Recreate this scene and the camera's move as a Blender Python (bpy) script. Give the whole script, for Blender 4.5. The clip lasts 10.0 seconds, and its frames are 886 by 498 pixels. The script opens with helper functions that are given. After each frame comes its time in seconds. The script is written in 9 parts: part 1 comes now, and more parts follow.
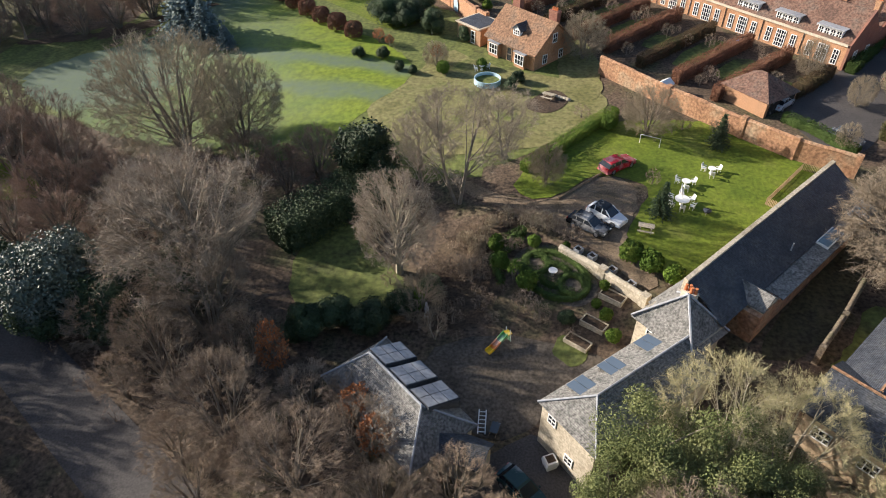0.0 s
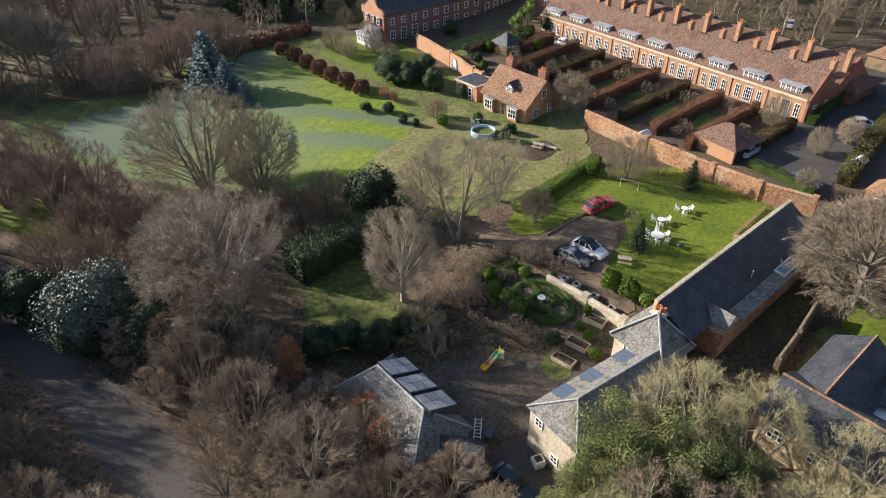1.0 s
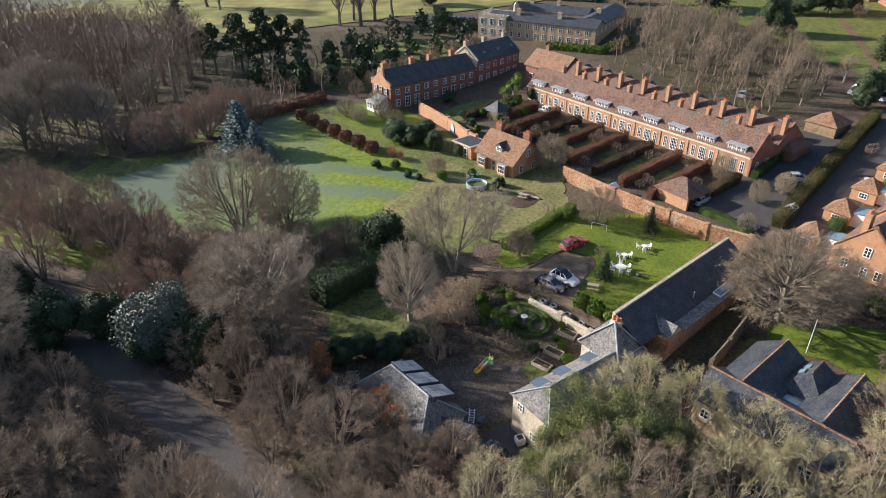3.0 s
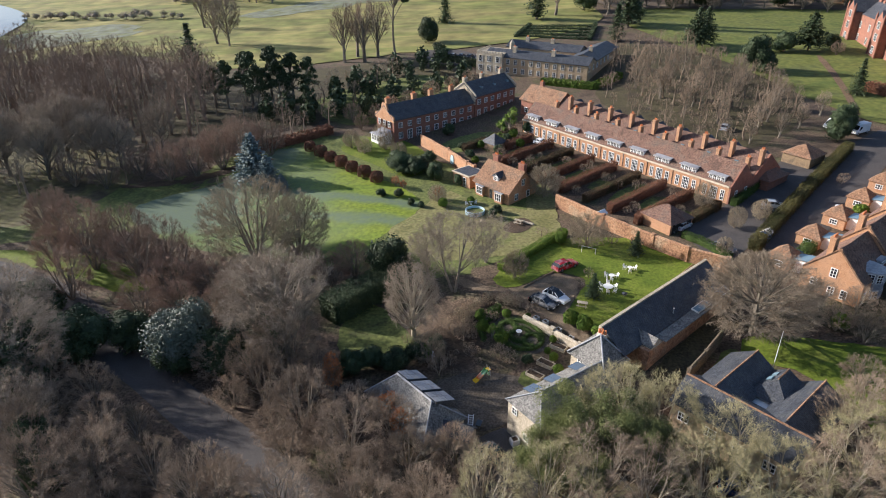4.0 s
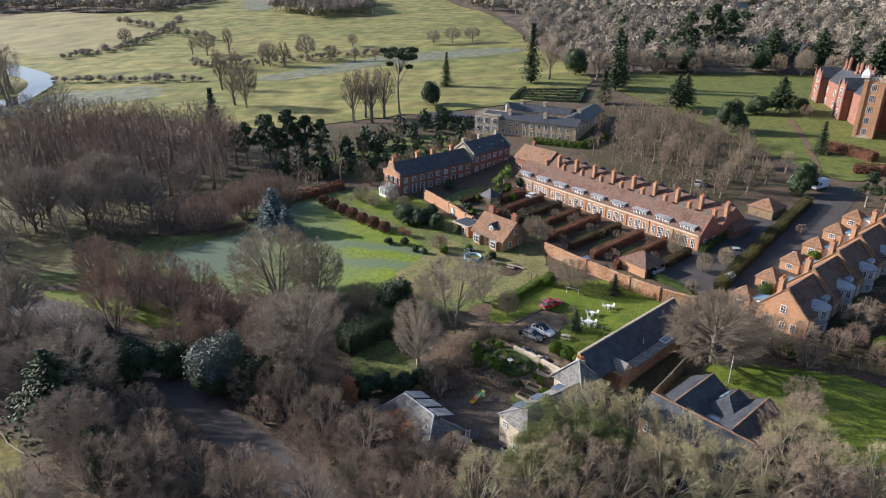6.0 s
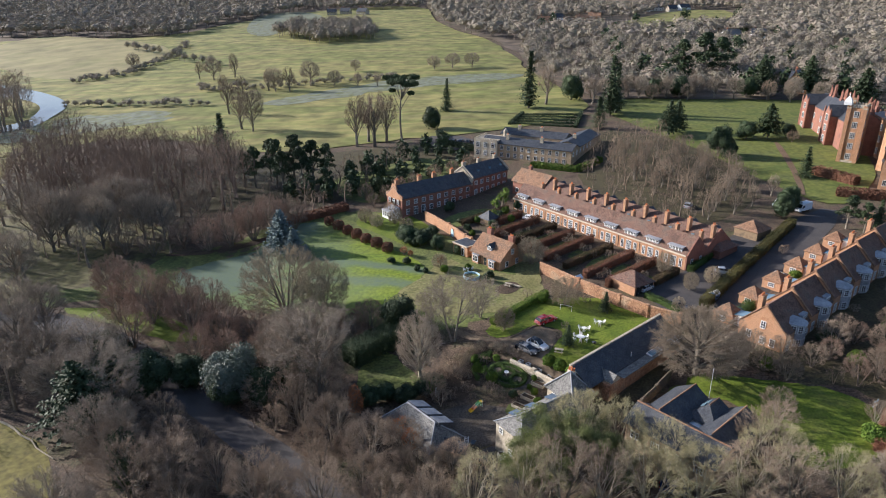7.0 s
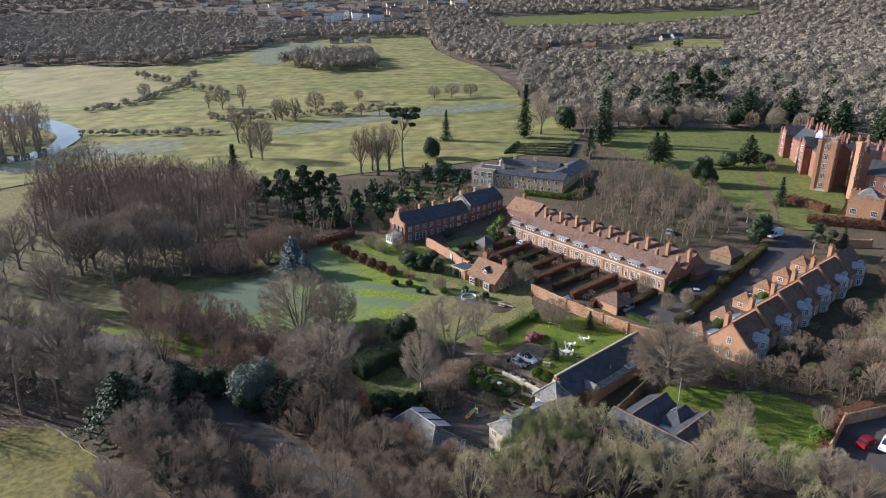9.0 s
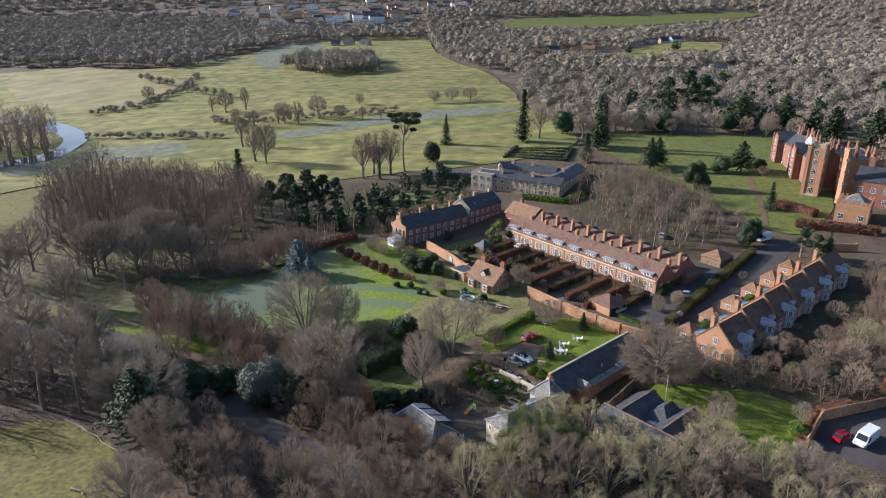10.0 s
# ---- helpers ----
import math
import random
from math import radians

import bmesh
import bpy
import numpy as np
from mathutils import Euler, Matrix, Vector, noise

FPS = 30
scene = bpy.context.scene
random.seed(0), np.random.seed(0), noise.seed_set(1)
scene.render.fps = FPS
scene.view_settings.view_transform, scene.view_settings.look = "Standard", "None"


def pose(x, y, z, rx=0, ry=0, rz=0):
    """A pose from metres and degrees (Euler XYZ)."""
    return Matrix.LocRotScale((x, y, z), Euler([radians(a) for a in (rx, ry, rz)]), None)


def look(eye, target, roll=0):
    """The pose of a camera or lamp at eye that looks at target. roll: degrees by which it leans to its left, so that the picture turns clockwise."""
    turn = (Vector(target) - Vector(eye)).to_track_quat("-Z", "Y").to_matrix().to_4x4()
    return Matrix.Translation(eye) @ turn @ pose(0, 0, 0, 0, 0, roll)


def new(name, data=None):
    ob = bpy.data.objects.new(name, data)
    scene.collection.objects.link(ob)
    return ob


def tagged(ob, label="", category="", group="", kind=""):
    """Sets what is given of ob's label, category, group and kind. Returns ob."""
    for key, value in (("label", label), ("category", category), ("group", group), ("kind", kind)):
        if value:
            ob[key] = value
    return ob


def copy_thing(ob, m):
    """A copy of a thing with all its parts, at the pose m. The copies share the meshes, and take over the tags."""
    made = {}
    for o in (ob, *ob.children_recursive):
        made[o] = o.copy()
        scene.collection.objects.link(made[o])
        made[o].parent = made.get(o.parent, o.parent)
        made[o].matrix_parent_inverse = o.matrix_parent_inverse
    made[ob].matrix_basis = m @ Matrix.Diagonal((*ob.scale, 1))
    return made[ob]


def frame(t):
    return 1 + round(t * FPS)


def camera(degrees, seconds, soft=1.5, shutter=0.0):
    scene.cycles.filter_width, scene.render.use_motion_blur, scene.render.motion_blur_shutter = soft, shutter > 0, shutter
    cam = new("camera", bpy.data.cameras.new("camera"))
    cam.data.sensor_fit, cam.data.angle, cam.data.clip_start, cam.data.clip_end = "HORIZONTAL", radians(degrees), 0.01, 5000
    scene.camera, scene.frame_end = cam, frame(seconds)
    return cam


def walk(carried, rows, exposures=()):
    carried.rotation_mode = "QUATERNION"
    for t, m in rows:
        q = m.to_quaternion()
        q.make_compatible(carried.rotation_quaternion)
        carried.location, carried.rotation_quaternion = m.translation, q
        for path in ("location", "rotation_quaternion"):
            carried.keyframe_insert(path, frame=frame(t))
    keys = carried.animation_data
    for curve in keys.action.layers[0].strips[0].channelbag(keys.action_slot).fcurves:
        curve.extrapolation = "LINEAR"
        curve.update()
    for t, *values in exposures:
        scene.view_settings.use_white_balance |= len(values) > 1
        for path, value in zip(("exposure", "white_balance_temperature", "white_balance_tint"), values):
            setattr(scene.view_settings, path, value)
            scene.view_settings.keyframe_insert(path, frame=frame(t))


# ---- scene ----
cam = camera(67.7, 10.0, soft=1.0)
PATH = [
    (0, (-11.288, -44.807, 42.399), (-11.282, -43.273, 41.115), -0.0),
    (0.5, (-11.169, -48.702, 43.745), (-11.165, -47.105, 42.541), -0.2),
    (1, (-11.245, -52.528, 45.273), (-11.24, -50.895, 44.119), -0.1),
    (1.5, (-11.275, -56.503, 46.705), (-11.269, -54.844, 45.589), -0.1),
    (2, (-11.398, -60.36, 48.035), (-11.39, -58.675, 46.958), -0.1),
    (2.5, (-11.515, -64.28, 49.396), (-11.504, -62.57, 48.358), 0.0),
    (4, (-12.044, -75.854, 53.706), (-12.027, -74.079, 52.785), 0.1),
    (4.5, (-12.146, -79.602, 54.945), (-12.129, -77.806, 54.066), 0.1),
    (5, (-12.242, -83.296, 56.136), (-12.226, -81.483, 55.293), 0.1),
    (5.5, (-12.191, -86.846, 57.391), (-12.176, -85.016, 56.582), 0.1),
    (7, (-12.318, -97.584, 61.365), (-12.304, -95.718, 60.645), 0.2),
    (7.5, (-12.429, -100.936, 62.65), (-12.414, -99.058, 61.962), 0.2),
    (8, (-12.431, -104.409, 64.011), (-12.416, -102.521, 63.35), 0.2),
    (8.5, (-12.367, -107.837, 65.412), (-12.352, -105.948, 64.754), 0.2),
    (9, (-12.371, -110.948, 66.839), (-12.356, -109.059, 66.182), 0.2),
    (9.5, (-12.43, -113.931, 68.308), (-12.414, -112.042, 67.651), 0.3),
    (10, (-12.411, -116.92, 69.735), (-12.396, -115.031, 69.079), 0.3),
]
walk(cam, [(t, look(eye, target, roll)) for t, eye, target, roll in PATH],
     [(0, 0.98, 5950, 11), (2.5, 0.95, 5750, 12), (5.5, 0.87, 5550, 13), (10, 0.78, 5350, 14)])

# ---- light ----
SUN_DIR = Vector((-0.93, 0.36, 0.0)).normalized()
SUN_EL = radians(21)
world = bpy.data.worlds.new("world")
scene.world = world
world.use_nodes = True
wn = world.node_tree.nodes
sky = wn.new("ShaderNodeTexSky")
sky.sky_type, sky.sun_disc = "NISHITA", False
sky.sun_elevation = SUN_EL
sky.sun_rotation = math.atan2(SUN_DIR.x, SUN_DIR.y) % (2 * math.pi)
sky.air_density, sky.dust_density, sky.ozone_density = 1.0, 1.5, 1.0
wn["Background"].inputs["Strength"].default_value = 0.075
world.node_tree.links.new(sky.outputs[0], wn["Background"].inputs["Color"])
sun_data = bpy.data.lights.new("sun", "SUN")
sun_data.energy, sun_data.angle, sun_data.color = 5.0, radians(0.6), (1.0, 0.86, 0.69)
sun = new("sun", sun_data)
to_sun = Vector((SUN_DIR.x * math.cos(SUN_EL), SUN_DIR.y * math.cos(SUN_EL), math.sin(SUN_EL)))
sun.matrix_world = look(to_sun * 300, (0, 0, 0))


# ---- the lie of the land ----
def softplus(v, w):
    v = v / w
    return w * (v if v > 30 else math.log(1 + math.exp(v)) if v > -30 else 0.0)


def sigmoid(v):
    return 1 / (1 + math.exp(-max(-60, min(60, v))))


def g(x, y):
    """Height of the ground: a low garden, a terrace above it, parkland that rises to far hills."""
    u = 0.75 * x + 0.66 * y
    z = -4.2 + 4.2 * sigmoid((u - 2) / 3.5) + 0.07 * softplus(u - 18, 6) - 0.07 * softplus(u - 200, 30)
    d = 0.97 * y + 0.24 * x
    return z + 0.05 * softplus(d - 300, 50) + 0.16 * softplus(d - 950, 60) - 0.18 * softplus(d - 1600, 60)


# ---- materials ----
def material(name, colours, scale=1.0, rough=0.85, bump=0.3, metal=0.0, fine=8.0, spots=0.5, rand=0.0, spec=0.3, trans=0.0, stripe=0.0, sheen=None, along=None):
    """Colours mixed by broad noise and by fine grain, with relief; rand varies object by object."""
    m = bpy.data.materials.new(name)
    m.use_nodes = True
    nt = m.node_tree
    n, l = nt.nodes, nt.links
    b = n["Principled BSDF"]
    b.inputs["Roughness"].default_value, b.inputs["Metallic"].default_value = rough, metal
    b.inputs["Specular IOR Level"].default_value = spec
    geo = n.new("ShaderNodeNewGeometry")
    big = n.new("ShaderNodeTexNoise")
    big.inputs["Scale"].default_value, big.inputs["Detail"].default_value = 0.35 * scale, 6
    big.inputs["Roughness"].default_value = 0.62
    small = n.new("ShaderNodeTexNoise")
    small.inputs["Scale"].default_value, small.inputs["Detail"].default_value = fine * scale, 4
    if along is None:
        l.new(geo.outputs["Position"], big.inputs["Vector"])
    else:
        turn = n.new("ShaderNodeMapping")
        turn.inputs["Rotation"].default_value, turn.inputs["Scale"].default_value = (0, 0, along), (0.3, 1.5, 1.0)
        l.new(geo.outputs["Position"], turn.inputs["Vector"])
        l.new(turn.outputs["Vector"], big.inputs["Vector"])
    l.new(geo.outputs["Position"], small.inputs["Vector"])
    ramp = n.new("ShaderNodeValToRGB")
    e = ramp.color_ramp.elements
    while len(e) < len(colours):
        e.new(0.5)
    for k, c in enumerate(colours):
        e[k].position = 0.5 if len(colours) == 1 else 0.34 + 0.32 * k / (len(colours) - 1)
        e[k].color = (*c, 1)
    l.new(big.outputs["Fac"], ramp.inputs["Fac"])
    val = n.new("ShaderNodeMapRange")
    val.inputs["From Min"].default_value, val.inputs["From Max"].default_value = 0.3, 0.7
    val.inputs["To Min"].default_value, val.inputs["To Max"].default_value = 1 - spots, 1 + spots
    l.new(small.outputs["Fac"], val.inputs["Value"])
    mul = n.new("ShaderNodeMix")
    mul.data_type, mul.blend_type = "RGBA", "MULTIPLY"
    mul.inputs["Factor"].default_value = 1
    l.new(ramp.outputs["Color"], mul.inputs["A"])
    l.new(val.outputs["Result"], mul.inputs["B"])
    out = mul.outputs["Result"]
    if rand:
        info = n.new("ShaderNodeObjectInfo")
        r = n.new("ShaderNodeMapRange")
        r.inputs["To Min"].default_value, r.inputs["To Max"].default_value = 1 - rand, 1 + rand
        l.new(info.outputs["Random"], r.inputs["Value"])
        hsv = n.new("ShaderNodeHueSaturation")
        l.new(r.outputs["Result"], hsv.inputs["Value"])
        l.new(out, hsv.inputs["Color"])
        out = hsv.outputs["Color"]
    height = small.outputs["Fac"]
    if stripe:
        wave = n.new("ShaderNodeTexWave")
        wave.wave_type, wave.bands_direction = "BANDS", "Z"
        wave.inputs["Scale"].default_value, wave.inputs["Distortion"].default_value = stripe, 0.6
        l.new(geo.outputs["Position"], wave.inputs["Vector"])
        add = n.new("ShaderNodeMath")
        add.operation = "ADD"
        l.new(wave.outputs["Fac"], add.inputs[0])
        l.new(small.outputs["Fac"], add.inputs[1])
        height = add.outputs[0]
        mul2 = n.new("ShaderNodeMix")
        mul2.data_type, mul2.blend_type = "RGBA", "MULTIPLY"
        mul2.inputs["Factor"].default_value = 0.18
        l.new(out, mul2.inputs["A"])
        l.new(wave.outputs["Color"], mul2.inputs["B"])
        out = mul2.outputs["Result"]
    l.new(out, b.inputs["Base Color"])
    if bump:
        bp = n.new("ShaderNodeBump")
        bp.inputs["Strength"].default_value, bp.inputs["Distance"].default_value = bump, 0.12
        l.new(height, bp.inputs["Height"])
        l.new(bp.outputs["Normal"], b.inputs["Normal"])
    return m


M = {}
M["wood_floor"] = material("wood_floor", [(0.10, 0.078, 0.055), (0.14, 0.11, 0.08), (0.115, 0.10, 0.062)], 0.1, fine=0.8, spots=0.45, bump=0.3)
M["mossy_brick"] = material("mossy_brick", [(0.13, 0.10, 0.072), (0.17, 0.135, 0.095), (0.10, 0.10, 0.055)], 0.9, fine=6, spots=0.45, stripe=4.0, bump=0.4)
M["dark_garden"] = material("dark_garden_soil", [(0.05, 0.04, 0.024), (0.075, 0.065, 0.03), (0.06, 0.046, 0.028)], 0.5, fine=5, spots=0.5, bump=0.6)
M["pale_bark"] = material("pale_bark", [(0.30, 0.26, 0.19), (0.40, 0.35, 0.26)], 1.5, fine=9, spots=0.35, bump=0.4, rand=0.15)
M["straw_field"] = material("straw_field", [(0.22, 0.195, 0.08), (0.27, 0.235, 0.105), (0.20, 0.19, 0.07)], 0.06, fine=0.8, spots=0.25, bump=0.2)
M["park_grass"] = material("park_grass", [(0.085, 0.11, 0.022), (0.13, 0.145, 0.03), (0.105, 0.12, 0.034)], 0.3, fine=2, spots=0.3, bump=0.3)
M["twig_dark"] = material("dark_twigs", [(0.155, 0.115, 0.085), (0.215, 0.16, 0.118)], 1.0, fine=5, spots=0.35, bump=0, rand=0.2, rough=0.85)
M["litter"] = material("leaf_litter", [(0.07, 0.05, 0.034), (0.115, 0.082, 0.055), (0.08, 0.078, 0.036)], 0.5, fine=6, spots=0.6, bump=0.6)
M["lawn"] = material("lawn_grass", [(0.085, 0.125, 0.010), (0.125, 0.165, 0.014), (0.145, 0.165, 0.028)], 0.5, fine=5, spots=0.3, bump=0.4)
M["rough_grass"] = material("rough_grass", [(0.15, 0.145, 0.05), (0.20, 0.185, 0.075), (0.12, 0.14, 0.035)], 0.6, fine=3, spots=0.35, bump=0.6)
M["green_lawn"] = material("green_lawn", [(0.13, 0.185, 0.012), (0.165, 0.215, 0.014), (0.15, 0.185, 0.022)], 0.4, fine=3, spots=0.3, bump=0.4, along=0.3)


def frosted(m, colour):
    """Lays rime, with shade painted into its colour, over a grass material where the mesh's mask is high, broken up by
    the grass.
    """
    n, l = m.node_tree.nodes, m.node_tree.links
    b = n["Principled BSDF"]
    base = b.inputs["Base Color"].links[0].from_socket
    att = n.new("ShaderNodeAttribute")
    att.attribute_name = "frost_shade"
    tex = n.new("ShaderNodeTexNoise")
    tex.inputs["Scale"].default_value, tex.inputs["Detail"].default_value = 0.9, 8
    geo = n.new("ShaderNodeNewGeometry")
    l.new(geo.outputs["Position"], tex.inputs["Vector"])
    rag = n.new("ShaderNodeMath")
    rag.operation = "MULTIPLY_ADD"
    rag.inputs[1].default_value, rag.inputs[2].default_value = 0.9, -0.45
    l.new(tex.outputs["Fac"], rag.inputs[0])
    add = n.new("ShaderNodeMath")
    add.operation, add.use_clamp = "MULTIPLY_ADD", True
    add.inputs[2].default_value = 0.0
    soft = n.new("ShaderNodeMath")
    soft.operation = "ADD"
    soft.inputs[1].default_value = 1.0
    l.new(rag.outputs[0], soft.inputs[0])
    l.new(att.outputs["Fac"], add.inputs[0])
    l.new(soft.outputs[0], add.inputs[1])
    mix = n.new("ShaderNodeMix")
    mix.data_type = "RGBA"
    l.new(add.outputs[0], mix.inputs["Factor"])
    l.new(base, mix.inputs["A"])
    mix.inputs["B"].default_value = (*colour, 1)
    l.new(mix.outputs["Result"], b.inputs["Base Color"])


# rime tint kept dull and bluish, so it carries painted shade too
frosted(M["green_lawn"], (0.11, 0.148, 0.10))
M["meadow"] = material("meadow_grass", [(0.15, 0.165, 0.045), (0.25, 0.22, 0.075), (0.15, 0.165, 0.04), (0.23, 0.205, 0.075)], 0.09, fine=1.2, spots=0.4, bump=0.3, along=0.15)
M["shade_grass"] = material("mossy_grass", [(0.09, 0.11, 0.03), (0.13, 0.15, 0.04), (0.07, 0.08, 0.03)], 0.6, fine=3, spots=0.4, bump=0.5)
M["gravel"] = material("gravel", [(0.15, 0.11, 0.07), (0.20, 0.15, 0.10), (0.13, 0.10, 0.06)], 0.6, fine=10, spots=0.4, bump=0.4)
M["asphalt"] = material("asphalt", [(0.062, 0.057, 0.056), (0.082, 0.075, 0.072), (0.068, 0.06, 0.055)], 0.4, fine=14, spots=0.3, bump=0.2, rough=0.8)
M["frost_grass"] = material("frosted_field", [(0.15, 0.165, 0.065), (0.18, 0.195, 0.145), (0.145, 0.155, 0.06)], 0.3, fine=0.8, spots=0.25, bump=0.2)
M["tawny_grass"] = material("tawny_grass", [(0.135, 0.118, 0.026), (0.165, 0.142, 0.036), (0.115, 0.105, 0.026)], 0.4, fine=2.5, spots=0.45, bump=0.5)
M["paving"] = material("paving", [(0.085, 0.07, 0.052), (0.12, 0.10, 0.078), (0.065, 0.055, 0.042)], 0.7, fine=5, spots=0.45, bump=0.3)
M["earth"] = material("bare_earth", [(0.05, 0.034, 0.022), (0.08, 0.055, 0.035), (0.11, 0.08, 0.05)], 0.8, fine=5, spots=0.5, bump=0.6)
M["path_earth"] = material("path_earth", [(0.13, 0.085, 0.05), (0.17, 0.115, 0.07)], 0.6, fine=6, spots=0.3, bump=0.3)
M["brick"] = material("orange_brick", [(0.42, 0.22, 0.115), (0.50, 0.285, 0.16), (0.40, 0.235, 0.14)], 1.2, fine=9, spots=0.3, stripe=4.0, bump=0.25)
M["old_brick"] = material("weathered_brick", [(0.31, 0.165, 0.095), (0.44, 0.25, 0.14), (0.42, 0.32, 0.21)], 0.8, fine=4, spots=0.45, stripe=4.0, bump=0.4)
M["dark_brick"] = material("red_brick", [(0.24, 0.105, 0.075), (0.30, 0.145, 0.10), (0.21, 0.11, 0.085)], 1.0, fine=9, spots=0.3, stripe=4.0, bump=0.25)
M["buff_brick"] = material("buff_brick", [(0.42, 0.31, 0.19), (0.50, 0.38, 0.25), (0.36, 0.26, 0.16)], 1.0, fine=8, spots=0.3, stripe=4.0, bump=0.25)
M["stone"] = material("pale_stone", [(0.40, 0.34, 0.25), (0.48, 0.42, 0.32), (0.33, 0.28, 0.20)], 0.8, fine=6, spots=0.3, bump=0.3)
M["clay_tile"] = material("clay_tiles", [(0.135, 0.082, 0.062), (0.215, 0.125, 0.09), (0.165, 0.125, 0.10)], 1.2, fine=3, spots=0.5, stripe=4.0, bump=0.5, rough=0.8)
M["orange_tile"] = material("orange_tiles", [(0.22, 0.125, 0.075), (0.33, 0.19, 0.11), (0.23, 0.155, 0.105)], 1.2, fine=3, spots=0.5, stripe=4.0, bump=0.5, rough=0.8)
M["slate"] = material("slate", [(0.035, 0.04, 0.05), (0.06, 0.066, 0.078), (0.085, 0.088, 0.09)], 2.0, fine=2.4, spots=0.6, stripe=4.0, bump=0.4, rough=0.55, spec=0.5)
M["pale_slate"] = material("lichened_slate", [(0.17, 0.165, 0.15), (0.25, 0.24, 0.22), (0.12, 0.12, 0.11)], 2.2, fine=2.4, spots=0.6, stripe=4.0, bump=0.4, rough=0.7)
M["lead"] = material("lead_sheet", [(0.30, 0.31, 0.33), (0.38, 0.39, 0.41), (0.25, 0.26, 0.28)], 0.6, fine=5, spots=0.2, bump=0.1, rough=0.5)
M["white"] = material("white_paint", [(0.78, 0.78, 0.76), (0.82, 0.82, 0.80)], 1.0, fine=8, spots=0.06, bump=0.05, rough=0.5)
M["render"] = material("cream_render", [(0.52, 0.45, 0.34), (0.60, 0.52, 0.40), (0.45, 0.38, 0.28)], 0.6, fine=6, spots=0.15, bump=0.1)
M["wood"] = material("weathered_wood", [(0.20, 0.14, 0.085), (0.28, 0.20, 0.12), (0.16, 0.12, 0.08)], 2, fine=12, spots=0.3, bump=0.2)
M["fence"] = material("pale_fence_wood", [(0.34, 0.25, 0.14), (0.42, 0.32, 0.18)], 2, fine=12, spots=0.25, bump=0.2)
M["terracotta"] = material("terracotta", [(0.48, 0.16, 0.06), (0.56, 0.20, 0.08)], 2, fine=10, spots=0.2, bump=0.1)
M["bark"] = material("bark", [(0.15, 0.125, 0.095), (0.23, 0.195, 0.15), (0.19, 0.165, 0.12)], 1.5, fine=9, spots=0.4, bump=0.5, rand=0.25)
M["twig_grey"] = material("grey_twigs", [(0.26, 0.21, 0.155), (0.35, 0.29, 0.22)], 1.0, fine=5, spots=0.35, bump=0, rand=0.25, rough=0.8)
M["twig_brown"] = material("brown_twigs", [(0.235, 0.175, 0.122), (0.31, 0.24, 0.17)], 1.0, fine=5, spots=0.35, bump=0, rand=0.3, rough=0.8)
M["twig_dense"] = material("dense_brown_twigs", [(0.215, 0.17, 0.118), (0.29, 0.235, 0.17)], 1.0, fine=5, spots=0.35, bump=0, rough=0.8)
M["twig_red"] = material("reddish_twigs", [(0.20, 0.135, 0.098), (0.28, 0.195, 0.14)], 1.0, fine=5, spots=0.3, bump=0, rand=0.25, rough=0.8)
M["twig_olive"] = material("lichened_twigs", [(0.28, 0.25, 0.13), (0.36, 0.32, 0.18)], 1.0, fine=5, spots=0.35, bump=0, rand=0.2, rough=0.8)
M["twig_pale"] = material("pale_twigs", [(0.28, 0.23, 0.155), (0.36, 0.30, 0.205)], 1.0, fine=5, spots=0.3, bump=0, rand=0.2, rough=0.8)
M["dry_leaf"] = material("dry_leaves", [(0.28, 0.10, 0.035), (0.38, 0.15, 0.055), (0.22, 0.09, 0.04)], 1.5, fine=9, spots=0.4, bump=0, rand=0.15)
M["beech_leaf"] = material("beech_hedge_leaves", [(0.15, 0.07, 0.042), (0.21, 0.10, 0.058), (0.115, 0.063, 0.038)], 1.5, fine=9, spots=0.4, bump=0, rand=0.2)
M["ever_leaf"] = material("evergreen_leaves", [(0.028, 0.045, 0.02), (0.05, 0.075, 0.03), (0.07, 0.09, 0.04)], 1.2, fine=9, spots=0.5, bump=0, rand=0.25, rough=0.65, spec=0.3)
M["gloss_leaf"] = material("glossy_leaves", [(0.07, 0.095, 0.065), (0.11, 0.135, 0.10), (0.15, 0.17, 0.135)], 1.5, fine=9, spots=0.5, bump=0, rough=0.5, spec=0.5)
M["bright_leaf"] = material("bright_leaves", [(0.07, 0.12, 0.015), (0.11, 0.17, 0.02), (0.15, 0.19, 0.03)], 1.5, fine=9, spots=0.45, bump=0, rand=0.2)
M["box_leaf"] = material("box_leaves", [(0.045, 0.075, 0.016), (0.075, 0.115, 0.024)], 1.5, fine=9, spots=0.45, bump=0, rand=0.15)
M["hedge_leaf"] = material("mixed_hedge_leaves", [(0.05, 0.05, 0.018), (0.095, 0.065, 0.03), (0.13, 0.08, 0.042)], 1.5, fine=9, spots=0.5, bump=0, rand=0.25)
M["lane_hedge"] = material("lane_hedge_leaves", [(0.045, 0.052, 0.016), (0.08, 0.072, 0.024), (0.13, 0.115, 0.03)], 0.8, fine=6, spots=0.5, bump=0)
M["park_floor"] = material("park_floor", [(0.085, 0.068, 0.042), (0.125, 0.115, 0.042), (0.10, 0.078, 0.05)], 0.25, fine=2, spots=0.45, bump=0.5)
M["pine_leaf"] = material("pine_needles", [(0.11, 0.13, 0.045), (0.165, 0.185, 0.065), (0.21, 0.215, 0.09)], 1.2, fine=7, spots=0.4, bump=0, rand=0.2)
